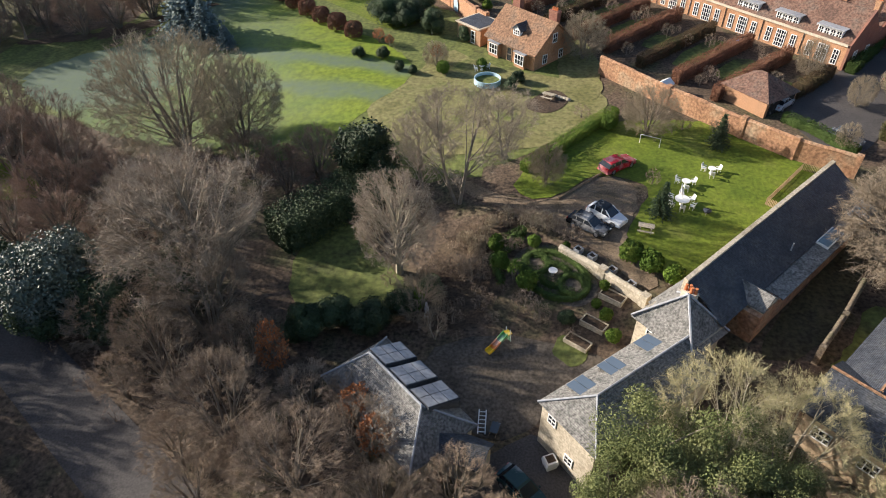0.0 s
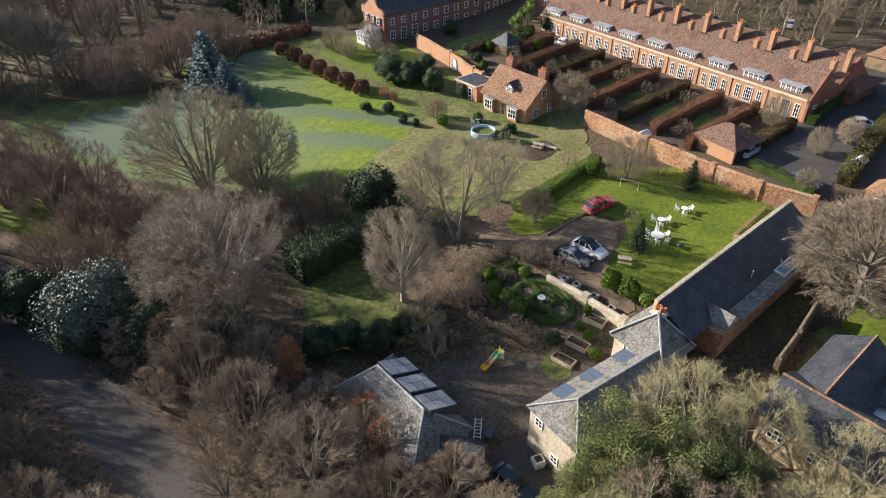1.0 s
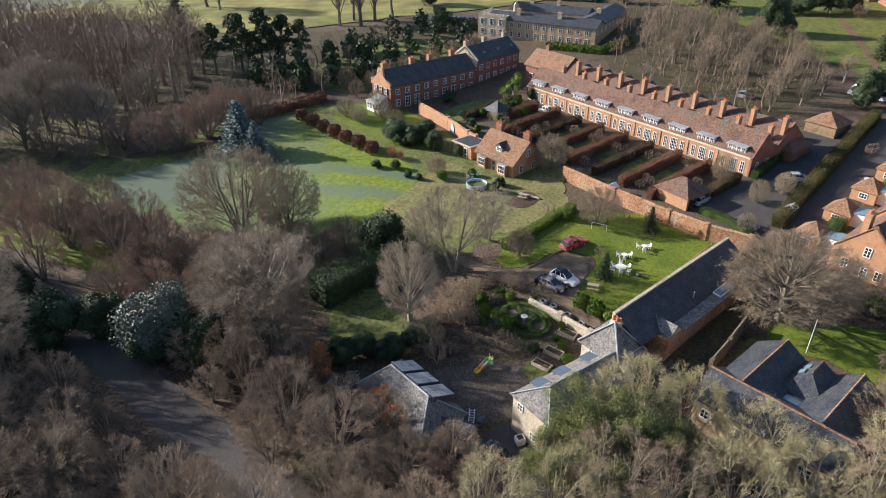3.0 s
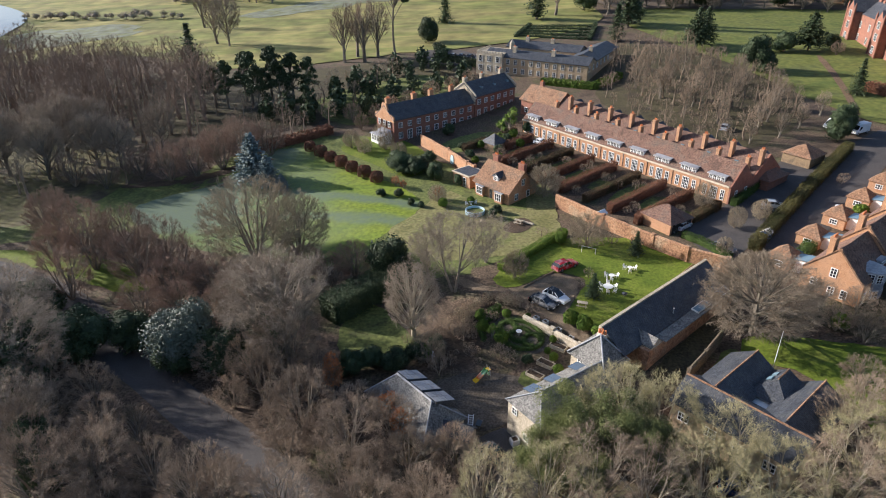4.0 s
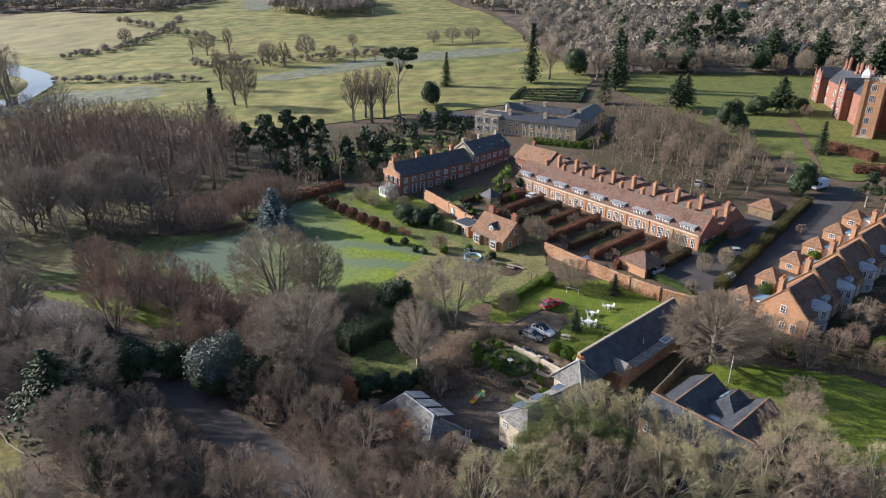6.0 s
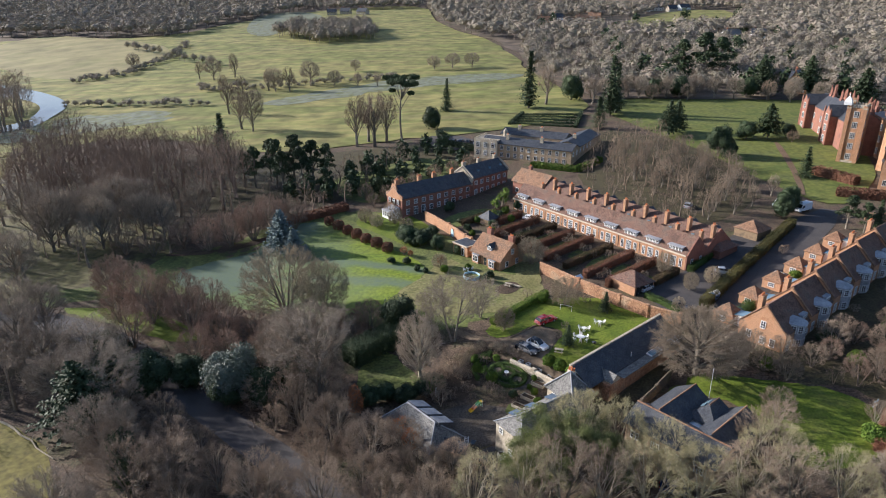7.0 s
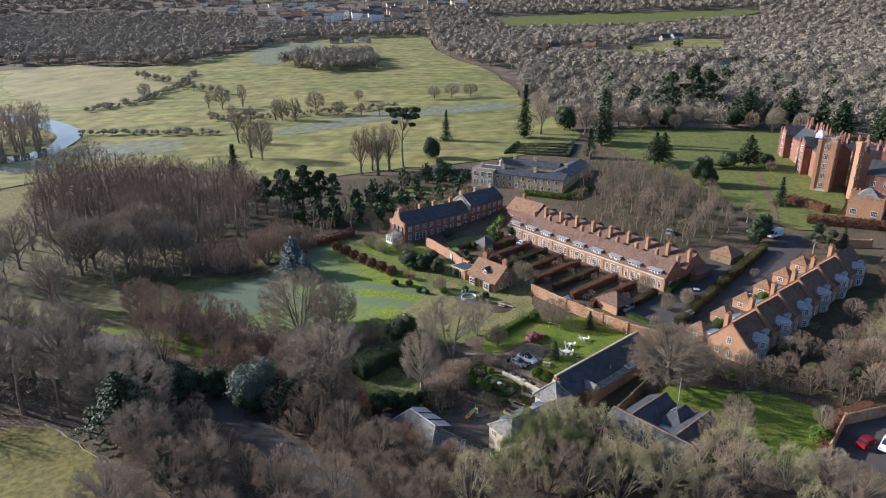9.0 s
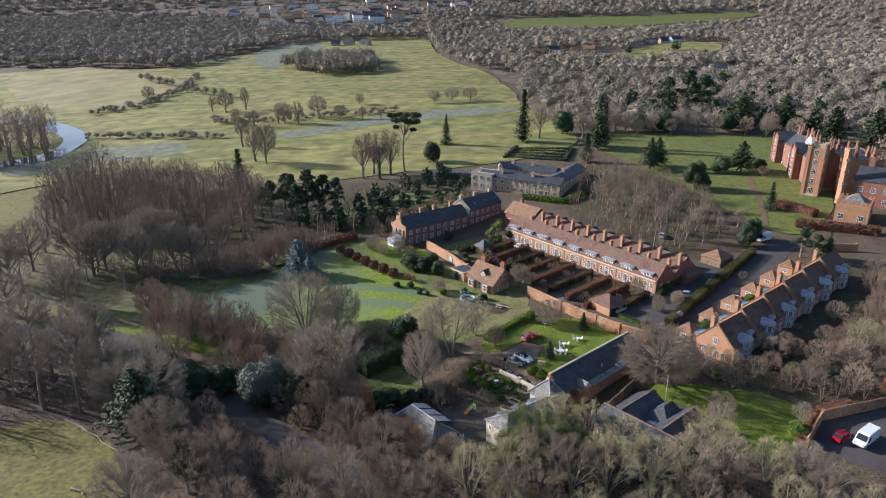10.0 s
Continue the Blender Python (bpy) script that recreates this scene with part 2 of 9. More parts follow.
M["blue_leaf"] = material("blue_spruce_needles", [(0.12, 0.16, 0.155), (0.18, 0.225, 0.22)], 1.2, fine=7, spots=0.4, bump=0)
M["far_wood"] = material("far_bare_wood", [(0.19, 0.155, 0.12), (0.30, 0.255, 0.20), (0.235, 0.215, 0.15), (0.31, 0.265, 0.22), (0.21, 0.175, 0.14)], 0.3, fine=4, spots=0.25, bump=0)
M["rubber"] = material("rubber", [(0.02, 0.02, 0.02)], 3, spots=0.2, bump=0.1, rough=0.8)
M["chrome"] = material("alloy", [(0.5, 0.5, 0.52)], 3, spots=0.1, bump=0, rough=0.3, metal=0.9)
for key, col in (("red", (0.35, 0.008, 0.018)), ("white", (0.72, 0.74, 0.76)), ("black", (0.006, 0.007, 0.009)), ("grey", (0.08, 0.095, 0.11)), ("silver", (0.42, 0.45, 0.48)), ("blue", (0.03, 0.05, 0.13)), ("teal", (0.03, 0.065, 0.07))):
    M["car_" + key] = material(key + "_car_paint", [col], 1, spots=0.05, bump=0, rough=0.25, spec=0.4)
for key, col in (("yellow", (0.75, 0.52, 0.02)), ("green", (0.08, 0.32, 0.07)), ("orange", (0.65, 0.2, 0.03)), ("blue", (0.03, 0.17, 0.5)), ("pale_blue", (0.42, 0.58, 0.66))):
    M["plastic_" + key] = material(key + "_plastic", [col], 2, spots=0.08, bump=0, rough=0.45)


def glass(name, col, rough=0.06):
    m = bpy.data.materials.new(name)
    m.use_nodes = True
    b = m.node_tree.nodes["Principled BSDF"]
    b.inputs["Base Color"].default_value = (*col, 1)
    b.inputs["Roughness"].default_value, b.inputs["Specular IOR Level"].default_value = rough, 0.8
    return m


M["glass"] = glass("window_glass", (0.022, 0.026, 0.032))
M["skylight"] = glass("skylight_glass", (0.16, 0.24, 0.29), 0.12)
M["panel"] = glass("solar_panel", (0.10, 0.13, 0.17), 0.15)
M["water"] = glass("water", (0.10, 0.11, 0.11), 0.04)
M["water"].node_tree.nodes["Principled BSDF"].inputs["Specular IOR Level"].default_value = 1.0
M["lamp"] = glass("lamp_glass", (0.6, 0.6, 0.55), 0.2)


# ---- building helpers ----
def mesh_of(name, bm, mat):
    me = bpy.data.meshes.new(name)
    bm.normal_update()
    bm.to_mesh(me)
    bm.free()
    me.materials.append(M[mat])
    return me


def part(name, bm, mat, parent=None, label="", m=None):
    """Links a bmesh (or a ready mesh) as one object under its parent."""
    me = mesh_of(name, bm, mat) if isinstance(bm, bmesh.types.BMesh) else bm
    ob = new(name, me)
    if parent:
        ob.parent = parent
    if m is not None:
        ob.matrix_basis = m
    if label:
        ob["label"] = label
    return ob


def thing(name, label, category, m=None, group="", kind=""):
    e = new(name)
    e.empty_display_size = 0.3
    if m is not None:
        e.matrix_basis = m
    return tagged(e, label, category, group, kind)


def raw(name, verts, faces, mat):
    me = bpy.data.meshes.new(name)
    me.from_pydata(verts, [], faces)
    me.materials.append(M[mat])
    return me


def bx(bm, x0, x1, y0, y1, z0, z1):
    v = [bm.verts.new((x, y, z)) for x in (x0, x1) for y in (y0, y1) for z in (z0, z1)]
    for f in ((0, 1, 3, 2), (4, 6, 7, 5), (0, 4, 5, 1), (2, 3, 7, 6), (0, 2, 6, 4), (1, 5, 7, 3)):
        bm.faces.new([v[k] for k in f])


def solid(bm, base, top):
    """A closed body between two rings of the same number of points."""
    a, b = [bm.verts.new(p) for p in base], [bm.verts.new(p) for p in top]
    n = len(a)
    bm.faces.new(a[::-1]), bm.faces.new(b)
    for k in range(n):
        bm.faces.new((a[k], a[(k + 1) % n], b[(k + 1) % n], b[k]))


def boxes(*rows):
    bm = bmesh.new()
    for r in rows:
        bx(bm, *r)
    return bm


def cyl(bm, p0, p1, r0, r1, n=8):
    p0, p1 = Vector(p0), Vector(p1)
    d = (p1 - p0).normalized()
    a = d.orthogonal().normalized()
    c = d.cross(a)
    ring = lambda p, r: [p + (a * math.cos(2 * math.pi * k / n) + c * math.sin(2 * math.pi * k / n)) * r for k in range(n)]
    solid(bm, ring(p0, r0), ring(p1, r1))


def gable_roof(L, W, z, rise, over=0.35, thick=0.16, ridge_at=0.5):
    """Two slabs over a body L long (x) and W deep (y); the ridge runs along x."""
    bm = bmesh.new()
    yr = W * ridge_at
    for ye, s in ((0, -1), (W, 1)):
        run = abs(yr - ye)
        drop = rise / run * over
        e = ye + s * over
        p = [(e, z - drop), (yr, z + rise), (yr, z + rise + thick), (e, z - drop + thick)]
        solid(bm, [(-over, y, q) for y, q in p], [(L + over, y, q) for y, q in p])
    return bm


def gable_body(L, W, z0, z, rise, ridge_at=0.5):
    """Walls up to the eaves with both gables."""
    bm = bmesh.new()
    p = [(0, z0), (W, z0), (W, z), (W * ridge_at, z + rise - 0.02), (0, z)]
    solid(bm, [(0, y, q) for y, q in p], [(L, y, q) for y, q in p])
    return bm


def hip_roof(L, W, z, rise, inset, over=0.35, inset2=None):
    bm = bmesh.new()
    inset2 = inset if inset2 is None else inset2
    o = over
    drop = rise / (W / 2) * o
    zb = z - drop
    v = [bm.verts.new(p) for p in ((-o, -o, zb), (L + o, -o, zb), (L + o, W + o, zb), (-o, W + o, zb), (inset, W / 2, z + rise), (L - inset2, W / 2, z + rise))]
    if L - inset2 - inset < 0.05:
        bmesh.ops.pointmerge(bm, verts=[v[4], v[5]], merge_co=(L / 2, W / 2, z + rise))
        v = list(bm.verts)
        a = v[4]
        for k in range(4):
            bm.faces.new((v[k], v[(k + 1) % 4], a))
        bm.faces.new(v[3::-1])
        return bm
    for f in ((0, 1, 5, 4), (1, 2, 5), (2, 3, 4, 5), (3, 0, 4), (3, 2, 1, 0)):
        bm.faces.new([v[k] for k in f])
    return bm


WINDOWS = {}


def lattice(xs, zs, y0, y1):
    """One piece of joinery: bars where either index is even, holes between them."""
    bm = bmesh.new()
    v = [[[bm.verts.new((x, y, z)) for z in zs] for x in xs] for y in (y0, y1)]
    nx, nz = len(xs) - 1, len(zs) - 1
    full = lambda i, j: 0 <= i < nx and 0 <= j < nz and (i % 2 == 0 or j % 2 == 0)
    for i in range(nx):
        for j in range(nz):
            if not full(i, j):
                continue
            a, b = v[0], v[1]
            bm.faces.new((a[i][j], a[i + 1][j], a[i + 1][j + 1], a[i][j + 1]))
            if not full(i - 1, j):
                bm.faces.new((a[i][j], a[i][j + 1], b[i][j + 1], b[i][j]))
            if not full(i + 1, j):
                bm.faces.new((a[i + 1][j], b[i + 1][j], b[i + 1][j + 1], a[i + 1][j + 1]))
            if not full(i, j - 1):
                bm.faces.new((a[i][j], b[i][j], b[i + 1][j], a[i + 1][j]))
            if not full(i, j + 1):
                bm.faces.new((a[i][j + 1], a[i + 1][j + 1], b[i + 1][j + 1], b[i][j + 1]))
    return bm


def window(parent, face, s, z, w, h, nx=2, ny=2, mat="white", name="window", size=(0, 0), rad=0.09):
    """A framed window with glazing bars on a wall of a body: face front, back, left or right, s along the wall, z the sill."""
    key = (w, h, nx, ny, mat)
    if key not in WINDOWS:
        xs, zs = [-w / 2, -w / 2 + rad], [0, rad]
        for k in range(1, nx):
            xs += [-w / 2 + w * k / nx - 0.03, -w / 2 + w * k / nx + 0.03]
        for k in range(1, ny):
            zs += [h * k / ny - 0.025, h * k / ny + 0.025]
        bm = lattice(xs + [w / 2 - rad, w / 2], zs + [h - rad, h], -0.09, 0.01)
        WINDOWS[key] = (mesh_of("window_frame", bm, mat), mesh_of("pane", boxes((-w / 2 + rad * 0.6, w / 2 - rad * 0.6, -0.045, 0.0, rad * 0.6, h - rad * 0.6)), "glass"))
    fm, pm = WINDOWS[key]
    L, W = size
    at = {"front": pose(s, 0, z), "back": pose(s, W, z, 0, 0, 180), "left": pose(0, s, z, 0, 0, -90), "right": pose(L, s, z, 0, 0, 90)}[face]
    f = part(name, fm, None, parent, m=at)
    part("pane", pm, None, f)
    return f


def chimney(parent, x, y, z0, z1, w=0.9, d=0.6, mat="brick", pots=2):
    c = part("chimney", boxes((x - w / 2, x + w / 2, y - d / 2, y + d / 2, z0, z1 - 0.25), (x - w / 2 - 0.07, x + w / 2 + 0.07, y - d / 2 - 0.07, y + d / 2 + 0.07, z1 - 0.25, z1)), mat, parent)
    for k in range(pots):
        bm = bmesh.new()
        px = x + (k - (pots - 1) / 2) * 0.36
        cyl(bm, (px, y, z1), (px, y, z1 + 0.45), 0.15, 0.11, 8)
        part("chimney_pot", bm, "terracotta", c)


def at(x, y, dx, dy, z=None):
    """The pose of a building whose front starts at (x, y) and runs along (dx, dy); its depth goes to the left of that."""
    return pose(x, y, g(x, y) if z is None else z, 0, 0, math.degrees(math.atan2(dy, dx)))


# ---- the setting: ground, lawns, roads, water ----
def terrain():
    xs = [38 * math.sinh(-4.9 + 9.8 * k / 230) for k in range(231)]
    ys = [38 * math.sinh(-3.6 + 8.5 * k / 210) for k in range(211)]
    verts = [(x, y, g(x, y)) for y in ys for x in xs]
    n = len(xs)
    faces = [(j * n + i, j * n + i + 1, (j + 1) * n + i + 1, (j + 1) * n + i) for j in range(len(ys) - 1) for i in range(n - 1)]
    ob = new("ground", raw("ground", verts, faces, "litter"))
    for p in ob.data.polygons:
        p.use_smooth = True
    tagged(ob, "leaf-strewn brown and mossy winter ground", "ground", kind="structure")


def inside(x, y, poly):
    hit = False
    for (xa, ya), (xb, yb) in zip(poly, poly[1:] + poly[:1]):
        if (ya > y) != (yb > y) and x < xa + (y - ya) / (yb - ya) * (xb - xa):
            hit = not hit
    return hit


def rounded(poly, times=2):
    for _ in range(times):
        poly = [q for (xa, ya), (xb, yb) in zip(poly, poly[1:] + poly[:1]) for q in ((xa * 0.75 + xb * 0.25, ya * 0.75 + yb * 0.25), (xa * 0.25 + xb * 0.75, ya * 0.25 + yb * 0.75))]
    return poly


def sheet(name, poly, mat, lift, step, label, category, soft=2, ragged=0.0, grow=0.0):
    """A piece of ground cover that follows the land."""
    from mathutils.geometry import delaunay_2d_cdt
    ring = []
    poly = rounded(poly, soft)
    for (xa, ya), (xb, yb) in zip(poly, poly[1:] + poly[:1]):
        k = max(1, int(math.hypot(xb - xa, yb - ya) / step))
        ring += [(xa + (xb - xa) * i / k, ya + (yb - ya) * i / k) for i in range(k)]
    if ragged:
        ring = [(x + ragged * noise.noise((x * 0.7, y * 0.7, 3)), y + ragged * noise.noise((x * 0.7, y * 0.7, 9))) for x, y in ring]
    pts = [Vector(p) for p in ring]
    x0, x1 = min(p[0] for p in ring), max(p[0] for p in ring)
    y0, y1 = min(p[1] for p in ring), max(p[1] for p in ring)
    for i in range(1, int((x1 - x0) / step)):
        for j in range(1, int((y1 - y0) / step)):
            x, y = x0 + i * step, y0 + j * step
            if inside(x, y, ring):
                pts.append(Vector((x, y)))
    n = len(ring)
    v, _, f, *_ = delaunay_2d_cdt(pts, [], [list(range(n))], 1, 1e-4)
    ob = new(name, raw(name, [(p.x, p.y, g(p.x, p.y) + lift + grow * math.hypot(p.x, p.y)) for p in v], f, mat))
    for p in ob.data.polygons:
        p.use_smooth = True
        if p.normal.z < 0:
            p.flip()
    return tagged(ob, label, category, kind="structure")


terrain()
sheet("grass", [(-110, 30), (-80, 46), (-66, 40), (-50, 33), (-30, 27), (-14, 20), (-4, 20), (4, 27), (12, 34), (10, 44), (-4, 60), (-12, 70), (-24, 86), (-44, 92), (-60, 80), (-84, 66), (-130, 70), (-150, 50)], "shade_grass", 0.03, 2.0, "mossy thin grass between lawns and trees", "grass", ragged=2.0)
sheet("grass", [(-260, 130), (-200, 118), (-150, 100), (-150, 104), (-181, 166), (-172, 191), (-190, 200), (-226, 150), (-330, 215), (-360, 180)], "tawny_grass", 0.04, 5.0, "tawny rough grass between the wood and the river", "grass", ragged=4.0)
sheet("grass", [(-220, 60), (-140, 40), (-100, 40), (-80, 66), (-100, 100), (-150, 110), (-190, 130), (-240, 120)], "park_floor", 0.04, 4.0, "tawny rough grass under scattered trees", "grass", ragged=3.0)
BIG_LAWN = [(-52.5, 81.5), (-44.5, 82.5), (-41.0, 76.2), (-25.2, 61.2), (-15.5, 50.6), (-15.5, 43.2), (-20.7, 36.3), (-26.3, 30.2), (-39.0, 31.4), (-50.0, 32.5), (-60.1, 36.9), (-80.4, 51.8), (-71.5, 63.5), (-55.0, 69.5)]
lawn_ob = sheet("lawn", BIG_LAWN, "green_lawn", 0.06, 0.9, "large bright green lawn with rimed end and painted tree-shadow bands", "lawn", ragged=1.0)
# mask: rime at the west end, plus tree-shadow bands painted into the lawn colour
frost_shade = lawn_ob.data.attributes.new("frost_shade", "FLOAT", "POINT")
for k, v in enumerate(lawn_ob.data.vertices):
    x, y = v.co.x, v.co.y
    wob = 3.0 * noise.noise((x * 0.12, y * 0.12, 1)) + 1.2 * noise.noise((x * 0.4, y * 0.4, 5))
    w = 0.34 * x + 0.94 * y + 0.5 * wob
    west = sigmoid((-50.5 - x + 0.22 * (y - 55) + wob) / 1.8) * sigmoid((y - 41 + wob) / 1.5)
    # two strips paint rimed tree shadows across the lawn
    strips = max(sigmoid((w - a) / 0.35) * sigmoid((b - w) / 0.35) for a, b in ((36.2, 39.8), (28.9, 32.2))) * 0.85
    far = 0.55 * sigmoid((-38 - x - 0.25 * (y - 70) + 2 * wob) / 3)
    frost_shade.data[k].value = max(west, strips, far)
sheet("lawn", [(-3.5, 18.3), (-1.9, 15.0), (1.5, 14.9), (6.9, 19.0), (11.1, 17.2), (12.3, 15.7), (8.9, 10.0), (7.6, 7.5), (10.7, 1.0), (14.0, 1.5), (23.4, 9.5), (34.7, 17.5), (31.3, 20.4), (25.6, 28.9), (17.2, 29.7), (11.2, 30.6), (3.9, 25.0)], "lawn", 0.06, 1.2, "mown bright green lawn beside the parking yard", "lawn", 1, ragged=0.5)
sheet("lawn", [(-22.0, 36.8), (-16.0, 42.0), (-11.2, 54.4), (-5.3, 48.1), (-1.7, 44.9), (4.1, 43.3), (12.0, 36.5), (9.1, 31.0), (1.1, 25.0), (-4.4, 24.1), (-12.6, 24.2), (-18.5, 29.9)], "rough_grass", 0.07, 1.5, "yellowed rough lawn round the cottage", "lawn", ragged=0.8)
sheet("lawn", [(-37.9, 80.3), (-26.7, 69.2), (-17.9, 58.1), (-12.0, 70.0), (-20.2, 84.8), (-30.4, 88.5)], "lawn", 0.08, 2.5, "grass strip behind clipped copper bushes", "lawn")
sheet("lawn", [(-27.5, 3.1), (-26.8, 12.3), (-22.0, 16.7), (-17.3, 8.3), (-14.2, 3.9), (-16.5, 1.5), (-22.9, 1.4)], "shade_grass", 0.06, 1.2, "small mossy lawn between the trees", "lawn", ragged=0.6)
sheet("lawn", [(28.5, -3.0), (31.5, 1.0), (42.9, -2.0), (55.2, -6.4), (55.8, -16.4), (47.4, -23.2), (38.1, -24.1), (38.3, -17.1), (35.8, -9.0), (31, -5.5)], "lawn", 0.06, 1.5, "green lawn behind the slate-roofed bungalow", "lawn", ragged=0.8)
sheet("lawn", [(-101.5, 36.8), (-75.3, 34.4), (-58.4, 22.0), (-64.0, 19.0), (-79.2, 26.4)], "lawn", 0.06, 2.0, "sunlit grass verge beside the estate road", "lawn", ragged=1.0)
sheet("field", [(-112.0, -6.0), (-96.0, -8.2), (-86.8, -5.4), (-79.4, -9.1), (-69.9, -16.1), (-62.5, -28.3), (-60, -42), (-90, -50), (-120.0, -30.0)], "tawny_grass", 0.025, 2.0, "tawny rough grass field at the edge of the wood", "field", ragged=2.5)
sheet("meadow", [(-504.3, 652.4), (-277.2, 566.4), (-247.5, 700.8), (-192.6, 857.7), (-77.7, 930.0), (-24.0, 890.0), (-21.0, 750.0), (1.0, 610.0), (31.0, 522.0), (46.5, 398.0), (43.0, 350.0), (60.0, 253.3), (58.1, 202.5), (-5.4, 172.0), (-20.3, 176.0), (-55.3, 163.5), (-86.6, 161.8), (-146.5, 203.3), (-189.5, 193.0), (-224.7, 142.1), (-420, 260), (-620, 480)], "meadow", 0.05, 14, "broad yellow-green winter meadows of a river valley", "meadow", ragged=4, grow=0.0012)
sheet("meadow", [(77.9, 1076.0), (273.5, 1050.0), (502.0, 1040.0), (505.0, 995.0), (277.0, 965.0), (98.0, 965.0)], "park_grass", 1.5, 25, "pale hill pasture among woods", "meadow")
sheet("meadow", [(150.0, 600.0), (170.0, 640.0), (294.0, 815.0), (370.0, 785.0), (284.0, 640.0), (200.0, 590.0)], "meadow", 1.2, 20, "straw-coloured paddock between hillside woods", "meadow", 1)
sheet("meadow", [(70, 180), (62, 215), (76, 243), (120, 240), (172, 238), (165.4, 206.3), (136.1, 129.3), (122, 96), (95.9, 70.0), (88.0, 100.7), (83.2, 131.5)], "park_grass", 0.2, 5, "park lawn before the towered mansion", "lawn", ragged=1)
sheet("field", [(-110.0, 270.8), (-40.5, 318.9), (37.1, 332.4), (37.0, 305.4), (-31.4, 288.2), (-98.1, 250.6)], "frost_grass", 0.15, 8, "pale frosted strip of meadow below a row of trees", "field", ragged=9, grow=0.0012)
sheet("field", [(-250.1, 239.0), (-217.5, 247.2), (-194.8, 253.0), (-156.7, 262.2), (-143.2, 232.6), (-180.0, 214.8), (-208.2, 208.0), (-221.6, 193.3)], "frost_grass", 0.15, 8, "pale frosted river bank", "field", ragged=9, grow=0.0012)
sheet("field", [(-210.6, 599.6), (-248.7, 829.3), (-186.8, 853.4), (-143.2, 742.0), (-173.2, 647.5), (-169.7, 549.3)], "frost_grass", 0.3, 14, "frosted field below the town wood", "field", grow=0.0012)
for poly, lab in (([(62, 240), (100, 232), (170, 232), (240, 180), (420, 260), (700, 500), (1000, 900), (1700, 1200), (900, 1500), (100, 1500), (-40, 1150), (-20, 888), (-17, 750), (5, 612), (35, 525), (50, 400), (47, 352)], "dark leaf-covered floor of the hillside woods"), ([(-1400, 1100), (-525.6, 677.4), (-267.4, 580.4), (-256, 700), (-200, 870), (-40, 890), (-60, 1060), (-40, 1500), (-1500, 1700)], "dark leaf-covered floor of the valley woods"), ([(-168.9, 560.7), (-160.8, 620.0), (-87.3, 640.6), (-69.0, 527.7), (-115.3, 500.4)], "leaf-covered floor of the meadow copse")):
    sheet("wood_floor", poly, "wood_floor", 0.45, 22, lab, "woodland floor", 1, ragged=6)
sheet("field", [(-461.4, 601.9), (-429.3, 655.6), (-272.9, 545.1), (-234.3, 482.1), (-238.7, 396.1), (-272.0, 375.9), (-330.3, 412.4), (-411.7, 509.9)], "straw_field", 0.12, 10, "straw-coloured winter field beside the river", "field", ragged=3, grow=0.0012)
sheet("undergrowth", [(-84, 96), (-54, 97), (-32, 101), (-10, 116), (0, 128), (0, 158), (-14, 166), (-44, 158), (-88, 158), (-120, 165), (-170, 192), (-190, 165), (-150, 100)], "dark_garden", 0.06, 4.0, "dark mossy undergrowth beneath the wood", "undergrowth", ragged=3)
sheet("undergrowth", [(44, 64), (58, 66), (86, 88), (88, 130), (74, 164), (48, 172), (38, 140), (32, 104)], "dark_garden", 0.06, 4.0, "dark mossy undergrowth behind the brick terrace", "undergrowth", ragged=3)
sheet("car_park", [(-20.1, 175.8), (1.3, 172.0), (2.5, 147.3), (-18.9, 157.6)], "asphalt", 0.4, 4, "small car park beside the stone house", "car park", 1)
sheet("river", [(-344.8, 391.9), (-301.8, 362.3), (-267.3, 335.5), (-237.2, 306.1), (-219.8, 278.0), (-215.8, 250.2), (-227.7, 228.9), (-262.0, 201.5), (-300, 190), (-300, 206), (-262.6, 219.7), (-240.6, 241.2), (-233.1, 258.4), (-234.7, 279.3), (-256.1, 304.8), (-295.6, 336.9), (-335.8, 371.8)], "water", 0.3, 6, "still bright river bending through the meadow", "river", grow=0.0012)
sheet("road", [(-18.8, -28.2), (-32.2, -15.7), (-41.2, -8.1), (-48.0, -2.2), (-54.5, 3.3), (-61.3, 11.0), (-74.7, 22.6), (-92.6, 32.2), (-111.3, 36.3), (-150.1, 39.2), (-150.8, 32.7), (-112.3, 29.3), (-92.8, 25.0), (-78.7, 16.8), (-66.7, 5.8), (-60.7, 0.2), (-55.4, -3.1), (-48.7, -9.1), (-40.1, -16.8), (-25.2, -30.1)], "asphalt", 0.05, 2.0, "narrow dark asphalt estate road through woodland", "road", 1)
sheet("road", [(31.8, 29.6), (38.1, 36.8), (44.4, 40.5), (57.8, 54.5), (68.5, 65.6), (74.5, 61.8), (51.5, 36.4), (40.9, 23.4), (35.0, 19.0), (32.8, 24.5)], "asphalt", 0.06, 2.0, "asphalt lane beside the brick terrace", "road", 1)
sheet("road", [(41.9, 24.4), (62.0, 46.8), (90.5, 75.6), (97.8, 71.1), (65.9, 36.9), (47.0, 19.1)], "asphalt", 0.06, 2.0, "asphalt court between hedge and houses", "road", 1)
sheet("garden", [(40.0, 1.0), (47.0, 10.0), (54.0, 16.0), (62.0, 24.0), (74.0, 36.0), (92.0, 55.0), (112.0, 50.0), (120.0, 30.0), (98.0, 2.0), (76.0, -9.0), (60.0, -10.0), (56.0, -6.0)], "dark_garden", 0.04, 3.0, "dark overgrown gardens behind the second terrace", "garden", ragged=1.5)
